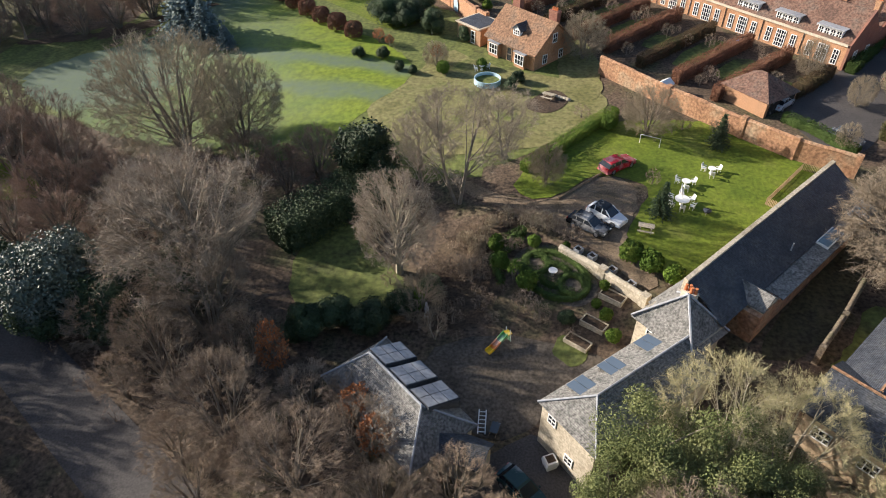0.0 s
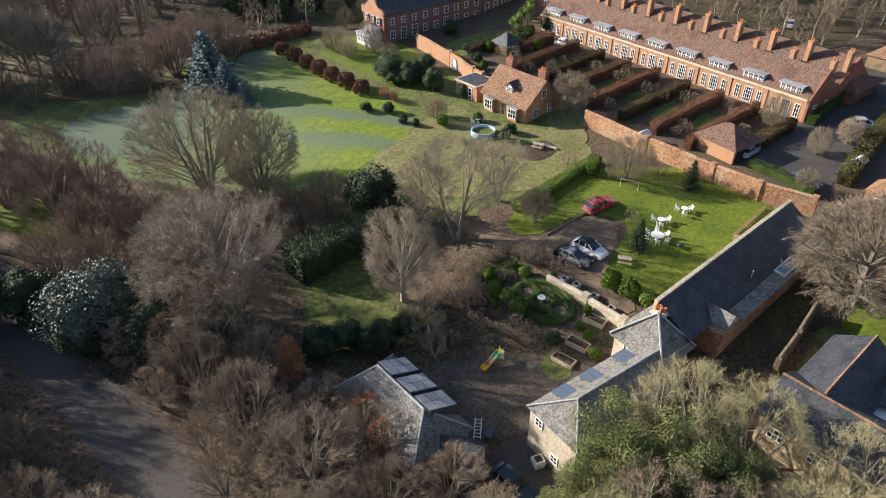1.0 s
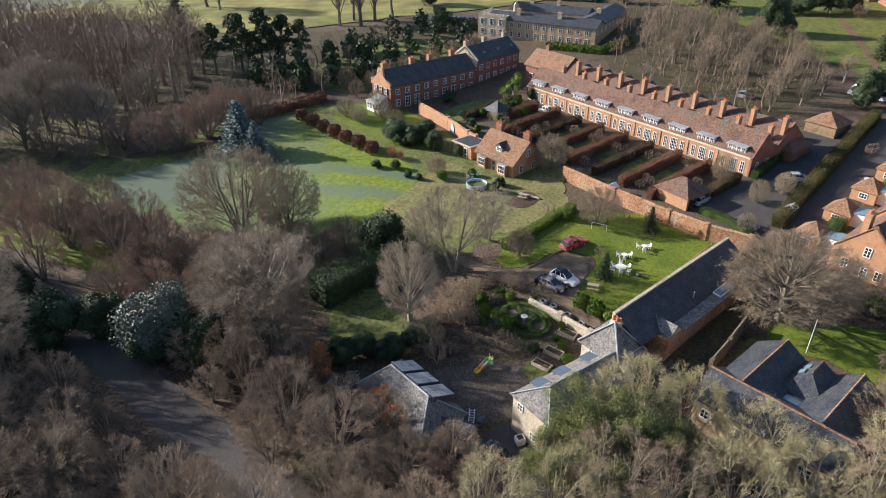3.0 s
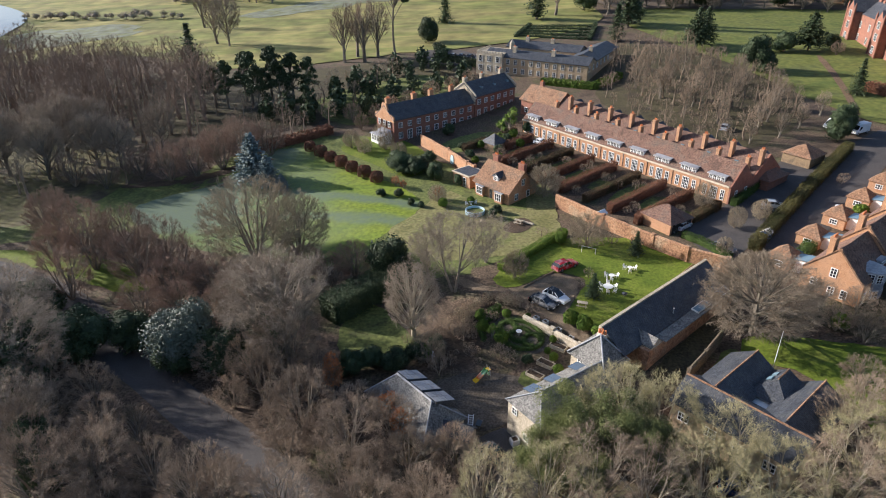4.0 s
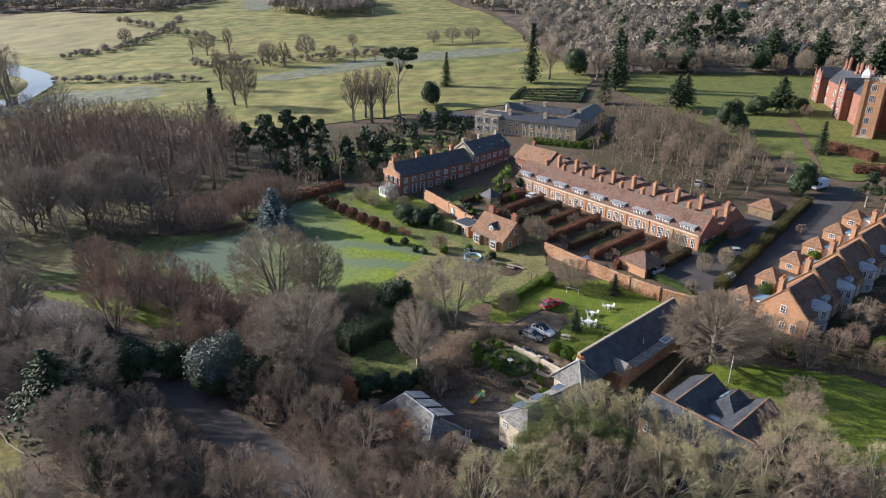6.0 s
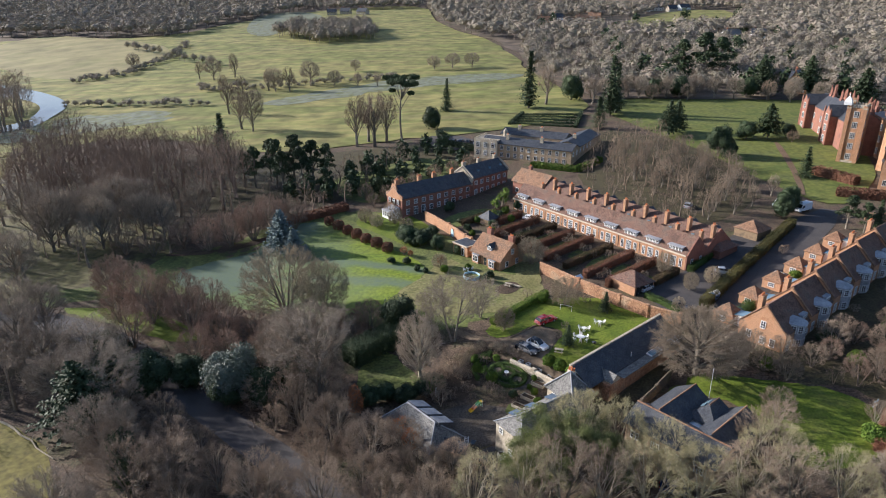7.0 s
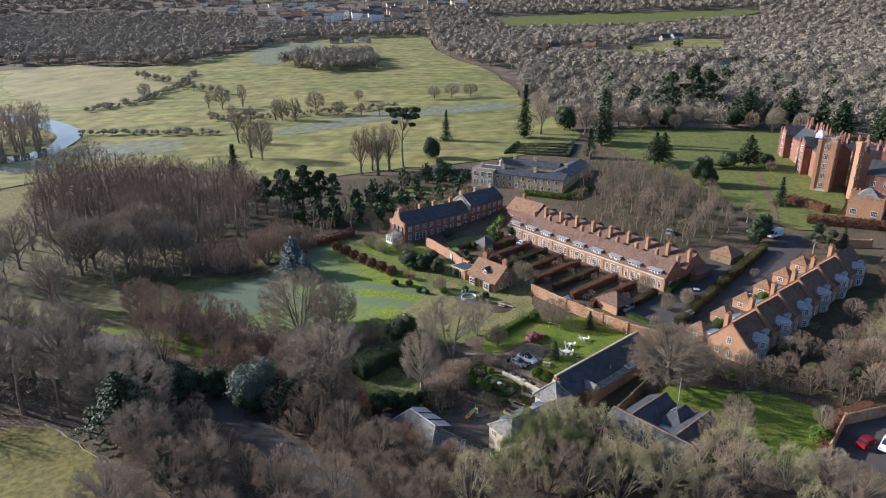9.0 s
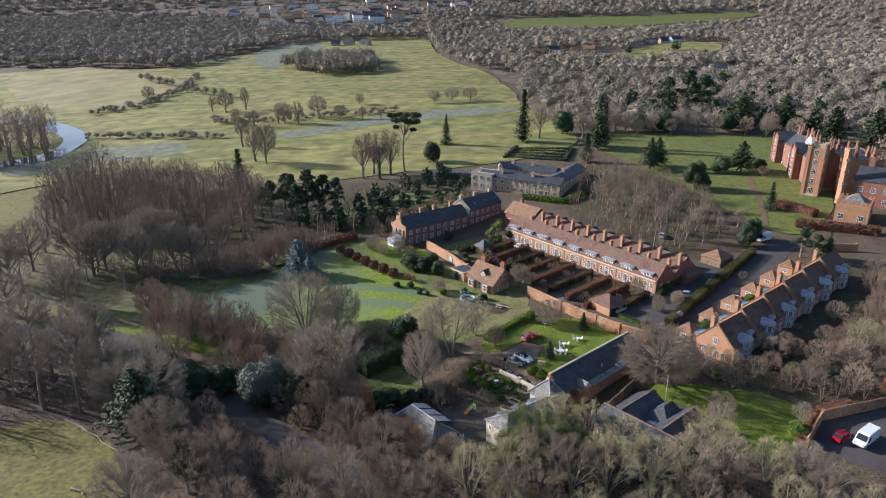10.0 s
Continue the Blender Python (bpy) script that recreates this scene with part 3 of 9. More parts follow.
sheet("lawn", [(70.0, 12.0), (76.0, 19.0), (81.0, 16.0), (75.0, 9.0)], "shade_grass", 0.07, 1.5, "small back garden lawn", "lawn", ragged=0.5)
sheet("lawn", [(84.0, 26.0), (90.0, 33.0), (95.0, 30.0), (89.0, 23.0)], "shade_grass", 0.07, 1.5, "small back garden lawn", "lawn", ragged=0.5)
sheet("lawn", [(0.1, -2.6), (-1.4, -4.2), (-0.3, -6.4), (1.6, -6.2), (2.4, -4.1)], "shade_grass", 0.09, 0.8, "mossy grass patch by the raised beds", "lawn", ragged=0.4)
for k in range(9):
    px, py = 9.5 + 0.602 * 6.3 * (k + 0.5), 85.9 + -0.799 * 6.3 * (k + 0.5)
    f0, f1 = 4.0 + 2.0 * (k % 3), 15.0 - 1.5 * (k % 2)
    q = [(px - 0.799 * a + 0.602 * b, py - 0.602 * a + -0.799 * b) for a, b in ((f0, -1.7), (f0, 1.7), (f1, 1.7), (f1, -1.7))]
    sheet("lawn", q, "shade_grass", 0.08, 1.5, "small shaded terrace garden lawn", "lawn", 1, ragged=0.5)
sheet("lawn", [(27.6, -2.0), (24.0, -6.4), (20.8, -9.6), (19.6, -12.6), (21.5, -13.4), (26.0, -9.0), (29.8, -4.4)], "shade_grass", 0.08, 1.0, "mossy grass strip beside the bungalow", "lawn", ragged=0.4)
sheet("courtyard", [(14.6, -7.8), (19.6, -8.6), (26.6, -1.0), (33.0, 6.8), (32.0, 8.0), (24.0, 1.2)], "dark_garden", 0.07, 1.0, "dark court behind the long range", "courtyard", 1, ragged=0.3)
sheet("car_park", [(51.3, -22.1), (57.7, -14.7), (75.1, -10.1), (69.6, -35.2)], "asphalt", 0.06, 2.0, "small asphalt car park behind a brick wall", "car park", 0)
sheet("courtyard", [(-13.7, -4.2), (-6.6, -1.7), (1.9, -4.8), (4.0, -6.5), (-2.9, -11.3), (-3.6, -12.5), (-7.2, -14.0), (-11.4, -10.7)], "paving", 0.05, 1.0, "dark worn paved courtyard between outbuildings", "courtyard", 1)
sheet("drive", [(-10.2, -17.1), (-7.0, -14.5), (-2.9, -12.5), (-0.2, -18.1), (-1.2, -25.4), (-8.3, -25.4)], "asphalt", 0.04, 1.0, "dark drive beside the stone wing", "drive", 1)
sheet("parking_yard", [(-8.8, 19.8), (-4.8, 16.2), (-2.0, 14.6), (1.5, 14.7), (7.0, 18.7), (9.8, 17.5), (10.8, 14.8), (8.6, 10.0), (7.6, 7.0), (10.0, 1.4), (7.9, 0.3), (5.2, 5.6), (2.2, 8.5), (-1.5, 11.1), (-5.4, 14.8), (-9.5, 18)], "gravel", 0.055, 1.0, "brown gravel parking yard and path", "parking", 1, ragged=0.4)
sheet("path", [(-4.2, 6.6), (-2.2, 8.4), (1.0, 7.4), (3.9, 3.2), (3.9, 0.6), (1.6, -0.4), (-1.0, 1.4), (-3.6, 4.4)], "paving", 0.06, 0.8, "grey paved oval round the knot garden", "path")
sheet("planting_bed", [(-14.5, -0.5), (-9.0, -1.5), (-5.5, 2.0), (-4.5, 6.5), (-1.5, 11.5), (-6, 14.5), (-11.0, 11.0), (-14.5, 5.0)], "earth", 0.05, 1.0, "brown planting beds with shrubs and dead stems", "bed", ragged=0.6)
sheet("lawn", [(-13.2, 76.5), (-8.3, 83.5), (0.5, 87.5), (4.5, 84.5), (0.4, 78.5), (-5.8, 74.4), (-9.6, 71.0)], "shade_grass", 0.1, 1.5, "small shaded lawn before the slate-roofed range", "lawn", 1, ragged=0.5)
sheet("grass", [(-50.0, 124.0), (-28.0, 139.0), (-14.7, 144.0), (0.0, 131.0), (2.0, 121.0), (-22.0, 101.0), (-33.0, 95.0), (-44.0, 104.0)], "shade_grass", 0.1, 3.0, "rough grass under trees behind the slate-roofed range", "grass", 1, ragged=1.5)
sheet("grass", [(7.0, 55.9), (10.3, 54.0), (12.0, 48.0), (10.4, 35.6), (7.1, 35.5), (5.0, 40.0)], "rough_grass", 0.09, 1.2, "rough grass between the cottage and the garden wall", "grass", 1, ragged=0.5)
sheet("planting_bed", [(1.0, 36.8), (4.5, 39.4), (6.4, 35.8), (3.0, 32.2), (-0.4, 33.9)], "earth", 0.12, 0.8, "rough banked bed with stones", "bed")
sheet("path", [(111.0, 143.0), (113.2, 143.0), (105.0, 115.0), (94.0, 85.0), (92.0, 84.4), (102.6, 114.0)], "path_earth", 0.3, 2.0, "straight brown gravel path across the park lawn", "path", 1)
sheet("track", [(-85.0, 66.0), (-72.0, 68.5), (-60.0, 71.5), (-51.0, 73.5), (-51.0, 76.0), (-61.0, 74.0), (-73.0, 71.0), (-86.0, 68.5)], "earth", 0.1, 1.5, "leaf-strewn earth track beside the lawn", "track", ragged=1.2)


# ---- walls of the gardens ----
def garden_wall(pts, height, thick, mat, label, cap="stone"):
    w = thing("garden_wall", label, "wall", kind="structure")
    for (xa, ya), (xb, yb) in zip(pts, pts[1:]):
        L = math.hypot(xb - xa, yb - ya)
        k = max(1, round(L / 3))
        for i in range(k):
            p, q = i / k, (i + 1) / k
            x0, y0, x1, y1 = xa + (xb - xa) * p, ya + (yb - ya) * p, xa + (xb - xa) * q, ya + (yb - ya) * q
            z0, z1 = g(x0, y0), g(x1, y1)
            nx, ny = -(yb - ya) / L * thick / 2, (xb - xa) / L * thick / 2
            bm = bmesh.new()
            h = height + 0.05 * math.sin(i * 1.7)
            solid(bm, [(x0 - nx, y0 - ny, z0 - 0.6), (x1 - nx, y1 - ny, z1 - 0.6), (x1 + nx, y1 + ny, z1 - 0.6), (x0 + nx, y0 + ny, z0 - 0.6)],
                  [(x0 - nx, y0 - ny, z0 + h), (x1 - nx, y1 - ny, z1 + h), (x1 + nx, y1 + ny, z1 + h), (x0 + nx, y0 + ny, z0 + h)])
            seg = part("wall_panel", bm, mat, w)
            c = 1.35
            bm = bmesh.new()
            solid(bm, [(x0 - nx * c, y0 - ny * c, z0 + h), (x1 - nx * c, y1 - ny * c, z1 + h), (x1 + nx * c, y1 + ny * c, z1 + h), (x0 + nx * c, y0 + ny * c, z0 + h)],
                  [(x0 - nx * 0.3, y0 - ny * 0.3, z0 + h + 0.22), (x1 - nx * 0.3, y1 - ny * 0.3, z1 + h + 0.22), (x1 + nx * 0.3, y1 + ny * 0.3, z1 + h + 0.22), (x0 + nx * 0.3, y0 + ny * 0.3, z0 + h + 0.22)])
            part("coping", bm, cap, seg)
        if i % 1 == 0:
            bm = boxes((-thick * 0.7, thick * 0.7, -thick * 0.7, thick * 0.7, -0.5, height + 0.35))
            part("pier", bm, mat, w, m=pose(xb, yb, g(xb, yb), 0, 0, math.degrees(math.atan2(yb - ya, xb - xa))))
    return w


garden_wall([(11.2, 43.0), (18.2, 33.6), (25.0, 25.4), (29.3, 20.6), (34.4, 16.6)], 2.5, 0.5, "old_brick", "tall weathered orange brick garden wall with piers", "old_brick")
garden_wall([(-16.0, 80.0), (-9.5, 69.5), (-5.5, 61.5), (-4.0, 59.0)], 2.6, 0.5, "brick", "tall orange brick garden wall behind the cottage", "old_brick")
garden_wall([(27.0, -1.0), (23.3, -5.2), (20.0, -8.6)], 1.7, 0.35, "mossy_brick", "mossy brick courtyard wall", "mossy_brick")
garden_wall([(0.8, 6.6), (4.4, 2.9), (7.6, -0.9)], 0.95, 0.55, "stone", "low pale stone retaining wall above the knot garden", "stone")
garden_wall([(50.8, -21.5), (57.5, -13.9), (76.0, -9.5)], 1.9, 0.4, "old_brick", "brick wall along the car park", "old_brick")
garden_wall([(98.0, 64.0), (108.0, 62.0)], 2.2, 0.4, "brick", "orange brick wall by the service yard", "brick")


gate = thing("garden_gate", "pale blue arched wooden gate in the brick wall", "gate", pose(-8.35, 67.2, g(-8.35, 67.2), 0, 0, math.degrees(math.atan2(-8.0, 4.0))))
arch = [(-0.85, 0.0), (0.85, 0.0), (0.85, 1.5), (0.6, 2.0), (0.22, 2.25), (-0.22, 2.25), (-0.6, 2.0), (-0.85, 1.5)]
bm = bmesh.new()
solid(bm, [(x, -0.36, z) for x, z in arch], [(x, -0.24, z) for x, z in arch])
part("gate_leaf", bm, "plastic_pale_blue", gate)
bm = bmesh.new()
for (xa, za), (xb, zb) in zip(arch[1:-1], arch[2:]):
    cyl(bm, (xa, -0.33, za), (xb, -0.33, zb), 0.1, 0.1, 6)
cyl(bm, (0.85, -0.33, 0), (0.85, -0.33, 1.5), 0.1, 0.1, 6), cyl(bm, (-0.85, -0.33, 0), (-0.85, -0.33, 1.5), 0.1, 0.1, 6)
part("surround", bm, "old_brick", gate)


# ---- buildings ----
def terrace_house(m):
    """One house of the brick terrace: garden front with french doors, a long white dormer, twin ranges under clay tiles."""
    h = thing("terrace_house", "orange brick terraced house with clay tile roof and white dormer", "house", m, "long brick terrace")
    L, W1, W2, ze, rise = 6.3, 7.6, 10.2, 3.3, 3.7
    part("wall", gable_body(L - 0.004, W1, -1.5, ze, rise), "brick", h)
    part("roof", gable_roof(L, W1, ze, rise, 0.0, 0.18), "clay_tile", h)
    eave = part("cornice", boxes((0, L - 0.004, -0.28, -0.004, ze - 0.22, ze + 0.06)), "render", h)
    bm = gable_body(L - 0.004, W2, -1.5, ze + 0.1, rise - 0.1)
    part("wall", bm, "dark_brick", h, m=pose(0, W1 + 0.01, 0))
    part("roof", gable_roof(L, W2, ze + 0.1, rise - 0.1, 0.0, 0.18), "clay_tile", h, m=pose(0, W1 + 0.01, 0))
    # garden doors and their side lights
    window(h, "front", L / 2, 0.05, 1.5, 2.45, 4, 4, name="french_door")
    window(h, "front", L / 2 - 1.9, 0.25, 0.85, 2.1, 2, 3)
    window(h, "front", L / 2 + 1.9, 0.25, 0.85, 2.1, 2, 3)
    # dormer
    d = part("dormer", boxes((L / 2 - 1.75, L / 2 + 1.75, 0.35, 2.4, ze - 0.1, ze + 1.45)), "white", h)
    part("dormer_roof", boxes((L / 2 - 1.95, L / 2 + 1.95, -0.05, 2.7, ze + 1.47, ze + 1.58)), "lead", d)
    for k in range(4):
        f = window(d, "front", L / 2 - 1.28 + 0.855 * k, ze + 0.25, 0.78, 1.05, 2, 2)
        f.matrix_basis = f.matrix_basis @ pose(0, 0.345, 0)
    for k in range(9):
        part("bracket", boxes((L / 2 - 1.85 + k * 0.45, L / 2 - 1.78 + k * 0.45, -0.25, 0.35, ze + 1.36, ze + 1.462)), "white", d)
    chimney(h, L - 0.4, 5.6, ze + 0.8, ze + rise + 1.0, 0.65, 1.1, "brick", 2)
    chimney(h, L - 0.4, 10.6, ze + 0.8, ze + rise + 1.5, 0.7, 1.2, "brick", 2)
    part("rooflight", boxes((1.0, 1.8, W1 + 2.0, W1 + 3.0, ze + 1.5, ze + 1.9)), "skylight", h, m=None)
    part("back_dormer", boxes((L / 2 - 0.9, L / 2 + 0.9, W1 + W2 - 2.3, W1 + W2 - 0.2, ze + 0.2, ze + 1.9)), "white", h)
    part("gablet", gable_roof(2.2, 2.4, ze + 1.9, 1.0, 0.15, 0.12), "slate", h, m=pose(L / 2 + 1.2, W1 + W2 - 2.5, 0, 0, 0, 90))
    part("downpipe", boxes((0.02, 0.10, -0.1, -0.01, 0, ze - 0.25)), "rubber", h)
    return h


TX, TY = 0.602, -0.799
first = terrace_house(at(9.5, 85.9, TX, TY, 3.1))
for k in range(1, 9):
    x, y = 9.5 + TX * 6.3 * k, 85.9 + TY * 6.3 * k
    copy_thing(first, at(x, y, TX, TY, 3.1 + (0.02 if k % 2 else 0.0)))
# the gable end that closes the row
end = thing("gable_wall", "plain brick end wall of the terrace with stone-edged gables", "wall", at(9.5 + TX * 56.7, 85.9 + TY * 56.7, TX, TY, 3.1), kind="structure")
bm = bmesh.new()
for w0, w, ze, rise in ((0, 7.6, 3.3, 4.0), (7.61, 10.2, 3.4, 3.9)):
    p = [(w0 - 0.1, -1.5), (w0 + w, -1.5), (w0 + w, ze), (w0 + w / 2, ze + rise), (w0 - 0.1, ze)]
    solid(bm, [(0.0, y, z) for y, z in p], [(0.35, y, z) for y, z in p])
part("wall", bm, "dark_brick", end)
for y in (2.0, 5.3, 12.7):
    window(end, "right", y, 0.9, 0.9, 1.3, 2, 2, size=(0.35, 18))


def cottage():
    L, W, ze, rise = 9.6, 8.0, 2.7, 3.4
    h = thing("cottage", "brick cottage with a steep orange tiled roof and small dormer", "house", at(-4.2, 51.7, 0.653, -0.757, 0.9))
    part("wall", gable_body(L, W, -1.2, ze, rise), "brick", h)
    part("roof", gable_roof(L, W, ze, rise, 0.4, 0.2), "orange_tile", h)
    bm = bmesh.new()
    p = [(-0.75, ze + 1.0), (0.75, ze + 1.0), (0.75, ze + 1.9), (0, ze + 2.6), (-0.75, ze + 1.9)]
    solid(bm, [(4.9 + x, 1.05, z) for x, z in p], [(4.9 + x, 3.3, z) for x, z in p])
    d = part("dormer", bm, "white", h)
    bm = bmesh.new()
    for s in (-1, 1):
        q = [(s * 1.0, ze + 1.72), (0, ze + 2.62), (0, ze + 2.74), (s * 1.0, ze + 1.84)]
        solid(bm, [(4.9 + x, 0.8, z) for x, z in q], [(4.9 + x, 3.5, z) for x, z in q])
    part("dormer_roof", bm, "slate", d)
    f = window(d, "front", 4.9, ze + 1.05, 1.2, 0.85, 3, 2)
    f.matrix_basis = f.matrix_basis @ pose(0, 1.04, 0)
    for s in (2.0, 7.3):
        b = part("bay", boxes((s - 1.0, s + 1.0, -0.7, -0.004, -0.6, 2.2)), "brick", h)
        part("bay_roof", boxes((s - 1.15, s + 1.15, -0.85, -0.004, 2.2, 2.34)), "lead", b)
        f = window(b, "front", s, 0.5, 1.7, 1.55, 3, 2)
        f.matrix_basis = f.matrix_basis @ pose(0, -0.7, 0)
    window(h, "front", 4.7, 0.05, 1.0, 2.1, 1, 2, mat="wood", name="door")
    for y, z in ((2.2, 0.6), (5.6, 0.6), (4.0, 3.3)):
        window(h, "right", y, z, 0.95, 1.4, 2, 2, size=(L, W))
    chimney(h, L - 1.2, W / 2 + 0.9, ze + 2.3, ze + rise + 1.3, 1.5, 0.8, "dark_brick", 3)
    chimney(h, 1.2, W / 2 + 0.9, ze + 2.3, ze + rise + 1.3, 1.5, 0.8, "dark_brick", 3)
    # flat roofed side building
    a = thing("side_building", "low brick side building with flat dark roof", "outbuilding", at(-8.6, 57.0, 0.653, -0.757, 1.0))
    part("wall", boxes((0, 5.2, 0, 4.6, -1, 2.5)), "brick", a)
    part("roof", boxes((-0.25, 5.1, -0.25, 4.85, 2.5, 2.68)), "render", a)
    part("roof_sheet", boxes((0.15, 4.7, 0.15, 4.4, 2.682, 2.74)), "slate", a)
    window(a, "front", 1.5, 0.7, 1.3, 1.3, 3, 2)
    window(a, "front", 3.6, 0.1, 0.9, 2.0, 1, 3, name="door")


cottage()


def slate_terrace():
    """A long three-storey brick range under slate, in two parts with shaped gables."""
    h = thing("slate_roofed_range", "long red brick range with dark slate roof and many white windows", "house", at(-22.6, 82.0, 0.775, 0.632, 1.6))
    L, W, ze, rise = 26.5, 7.4, 5.6, 2.9
    part("wall", gable_body(L, W, -1.5, ze, rise), "dark_brick", h)
    part("roof", gable_roof(L, W, ze, rise, 0.25, 0.2), "slate", h)
    for x in (0.0, L):
        bm = bmesh.new()
        p = [(-0.2, ze - 0.6), (W + 0.2, ze - 0.6), (W + 0.2, ze + 0.7), (W * 0.72, ze + 1.5), (W * 0.66, ze + 2.6), (W / 2 + 0.8, ze + 3.6), (W / 2 - 0.8, ze + 3.6), (W * 0.34, ze + 2.6), (W * 0.28, ze + 1.5), (-0.2, ze + 0.7)]
        solid(bm, [(x - 0.22, y, z) for y, z in p], [(x + 0.22, y, z) for y, z in p])
        part("parapet_gable", bm, "brick" if x == 0 else "stone", h)
    for k in range(9):
        s = 2.0 + 2.85 * k
        window(h, "front", s, 3.4, 1.25, 1.35, 3, 2)
        if k % 4 in (1, 2):
            window(h, "front", s, 0.2, 1.5, 2.4, 3, 3, name="french_door")
        else:
            window(h, "front", s, 0.7, 1.3, 1.6, 3, 2)
    for y in (1.7, 3.7, 5.7):
        for z in (0.8, 3.5):
            f = window(h, "left", W - y, z, 1.0, 1.5, 2, 2, size=(L, W))
            f.matrix_basis = f.matrix_basis @ pose(0, -0.23, 0)
    for x in (1.4, 9.5, 15.0, 22):
        chimney(h, x, W / 2 + 0.6, ze + 2.0, ze + rise + 1.5, 1.3, 0.8, "brick", 3)
    c = part("conservatory", boxes((-3.2, -0.24, 0.8, 5.5, -1.0, 1.9)), "white", h)
    bm = bmesh.new()
    solid(bm, [(-3.5, 0.5, 1.9), (-0.24, 0.5, 1.9), (-0.24, 5.8, 1.9), (-3.5, 5.8, 1.9)], [(-2.6, 1.2, 2.3), (-0.24, 1.2, 3.0), (-0.24, 5.1, 3.0), (-2.6, 5.1, 2.3)])
    part("conservatory_roof", bm, "lead", c)
    for k in range(4):
        f = window(c, "left", 1.4 + 1.1 * k, 0.3, 0.9, 1.4, 2, 2)
        f.matrix_basis = pose(-3.2, 1.4 + 1.1 * k, 0.3, 0, 0, -90)
    b = thing("slate_roofed_range", "taller red brick range with slate roof and shaped parapet gable", "house", at(-22.6 + 0.775 * 26.8, 82.0 + 0.632 * 26.8, 0.70, 0.714, 2.4))
    L2, W2, ze2 = 17.0, 8.2, 6.2
    part("wall", gable_body(L2, W2, -1.5, ze2, 3.0), "dark_brick", b)
    part("roof", gable_roof(L2, W2, ze2, 3.0, 0.25, 0.2), "slate", b)
    for x in (0.1, L2):
        bm = bmesh.new()
        p = [(-0.2, ze2 - 0.6), (W2 + 0.2, ze2 - 0.6), (W2 + 0.2, ze2 + 0.6), (W2 / 2, ze2 + 3.6), (-0.2, ze2 + 0.6)]
        solid(bm, [(x - 0.2, y, z) for y, z in p], [(x + 0.2, y, z) for y, z in p])
        part("parapet_gable", bm, "stone", b)
    for k in range(6):
        for z, hh in ((0.6, 2.0), (3.9, 1.4)):
            window(b, "front", 1.6 + 2.75 * k, z, 1.3, hh, 3, 2)
        if k % 2:
            part("rooflight", boxes((1.2 + 2.75 * k, 2.0 + 2.75 * k, 1.4, 2.4, ze2 + 0.9, ze2 + 1.75)), "skylight", b)
    for x in (1.0, 8.0, 16.0):
        chimney(b, x, W2 / 2 + 0.7, ze2 + 2.0, ze2 + 4.3, 1.2, 0.8, "stone", 2)


slate_terrace()


def manor():
    """The pale stone house round a court, low slate roofs, a battlemented end."""
    h = thing("stone_house", "pale stone two-storey house with low slate roofs round a court", "house", at(3.5, 141.5, 0.876, -0.482, 6.0))
    L, W, D, ze = 34.0, 8.5, 34.0, 5.2
    part("wall", gable_body(L, W, -2, ze, 1.6), "buff_brick", h)
    part("roof", gable_roof(L, W, ze, 1.6, 0.3, 0.2), "slate", h)
    part("wall", gable_body(D - W, W, -2, ze, 1.6), "buff_brick", h, m=pose(L, W, 0, 0, 0, 90))
    part("roof", gable_roof(D - W, W, ze, 1.6, 0.3, 0.2), "slate", h, m=pose(L, W, 0, 0, 0, 90))
    part("wall", gable_body(L - W, W, -2, ze, 1.6), "buff_brick", h, m=pose(0, D - W - 8, 0))
    part("roof", gable_roof(L - W, W, ze, 1.6, 0.3, 0.2), "slate", h, m=pose(0, D - W - 8, 0))
    part("flat_roof", boxes((0, L - W, W, D - W - 8, 3.5, 3.8)), "lead", h)
    t = part("end_block", boxes((-2.5, 6.5, -1.2, 9.0, -2, 6.2)), "stone", h)
    me = mesh_of("merlon", boxes((-0.28, 0.28, -0.18, 0.18, 0, 0.55)), "stone")
    for k in range(9):
        part("merlon", me, None, t, m=pose(-2.2 + k * 1.05, -1.02, 6.2))
        if k:
            part("merlon", me, None, t, m=pose(-2.32, -0.9 + k * 1.15, 6.2, 0, 0, 90))
    for k in range(3):
        for z in (0.6, 3.5):
            f = window(t, "front", -1.0 + 3.0 * k, z, 1.4, 1.9, 3, 3)
            f.matrix_basis = f.matrix_basis @ pose(0, -1.2, 0)
    for k in range(10):
        for z in (0.5, 3.1):
            window(h, "front", 8.0 + 2.6 * k, z, 1.15, 1.6, 2, 3)
    for k in range(6):
        window(h, "right", 2.0 + 4.0 * k, 3.0, 1.15, 1.6, 2, 3, size=(L, W))
    for x, y in ((9, 3), (22, 3), (L + 0.1 - 4, 15), (15, D - W - 4), (6, D - W - 4)):
        chimney(h, x, y, ze + 0.8, ze + 3.0, 1.2, 0.9, "stone", 2)
    bm = bmesh.new()
    cyl(bm, (5.5, 9.0, 5.0), (5.5, 9.0, 8.0), 0.9, 0.9, 8)
    cyl(bm, (5.5, 9.0, 8.0), (5.5, 9.0, 9.2), 1.0, 0.05, 8)
    part("turret", bm, "stone", h)


manor()


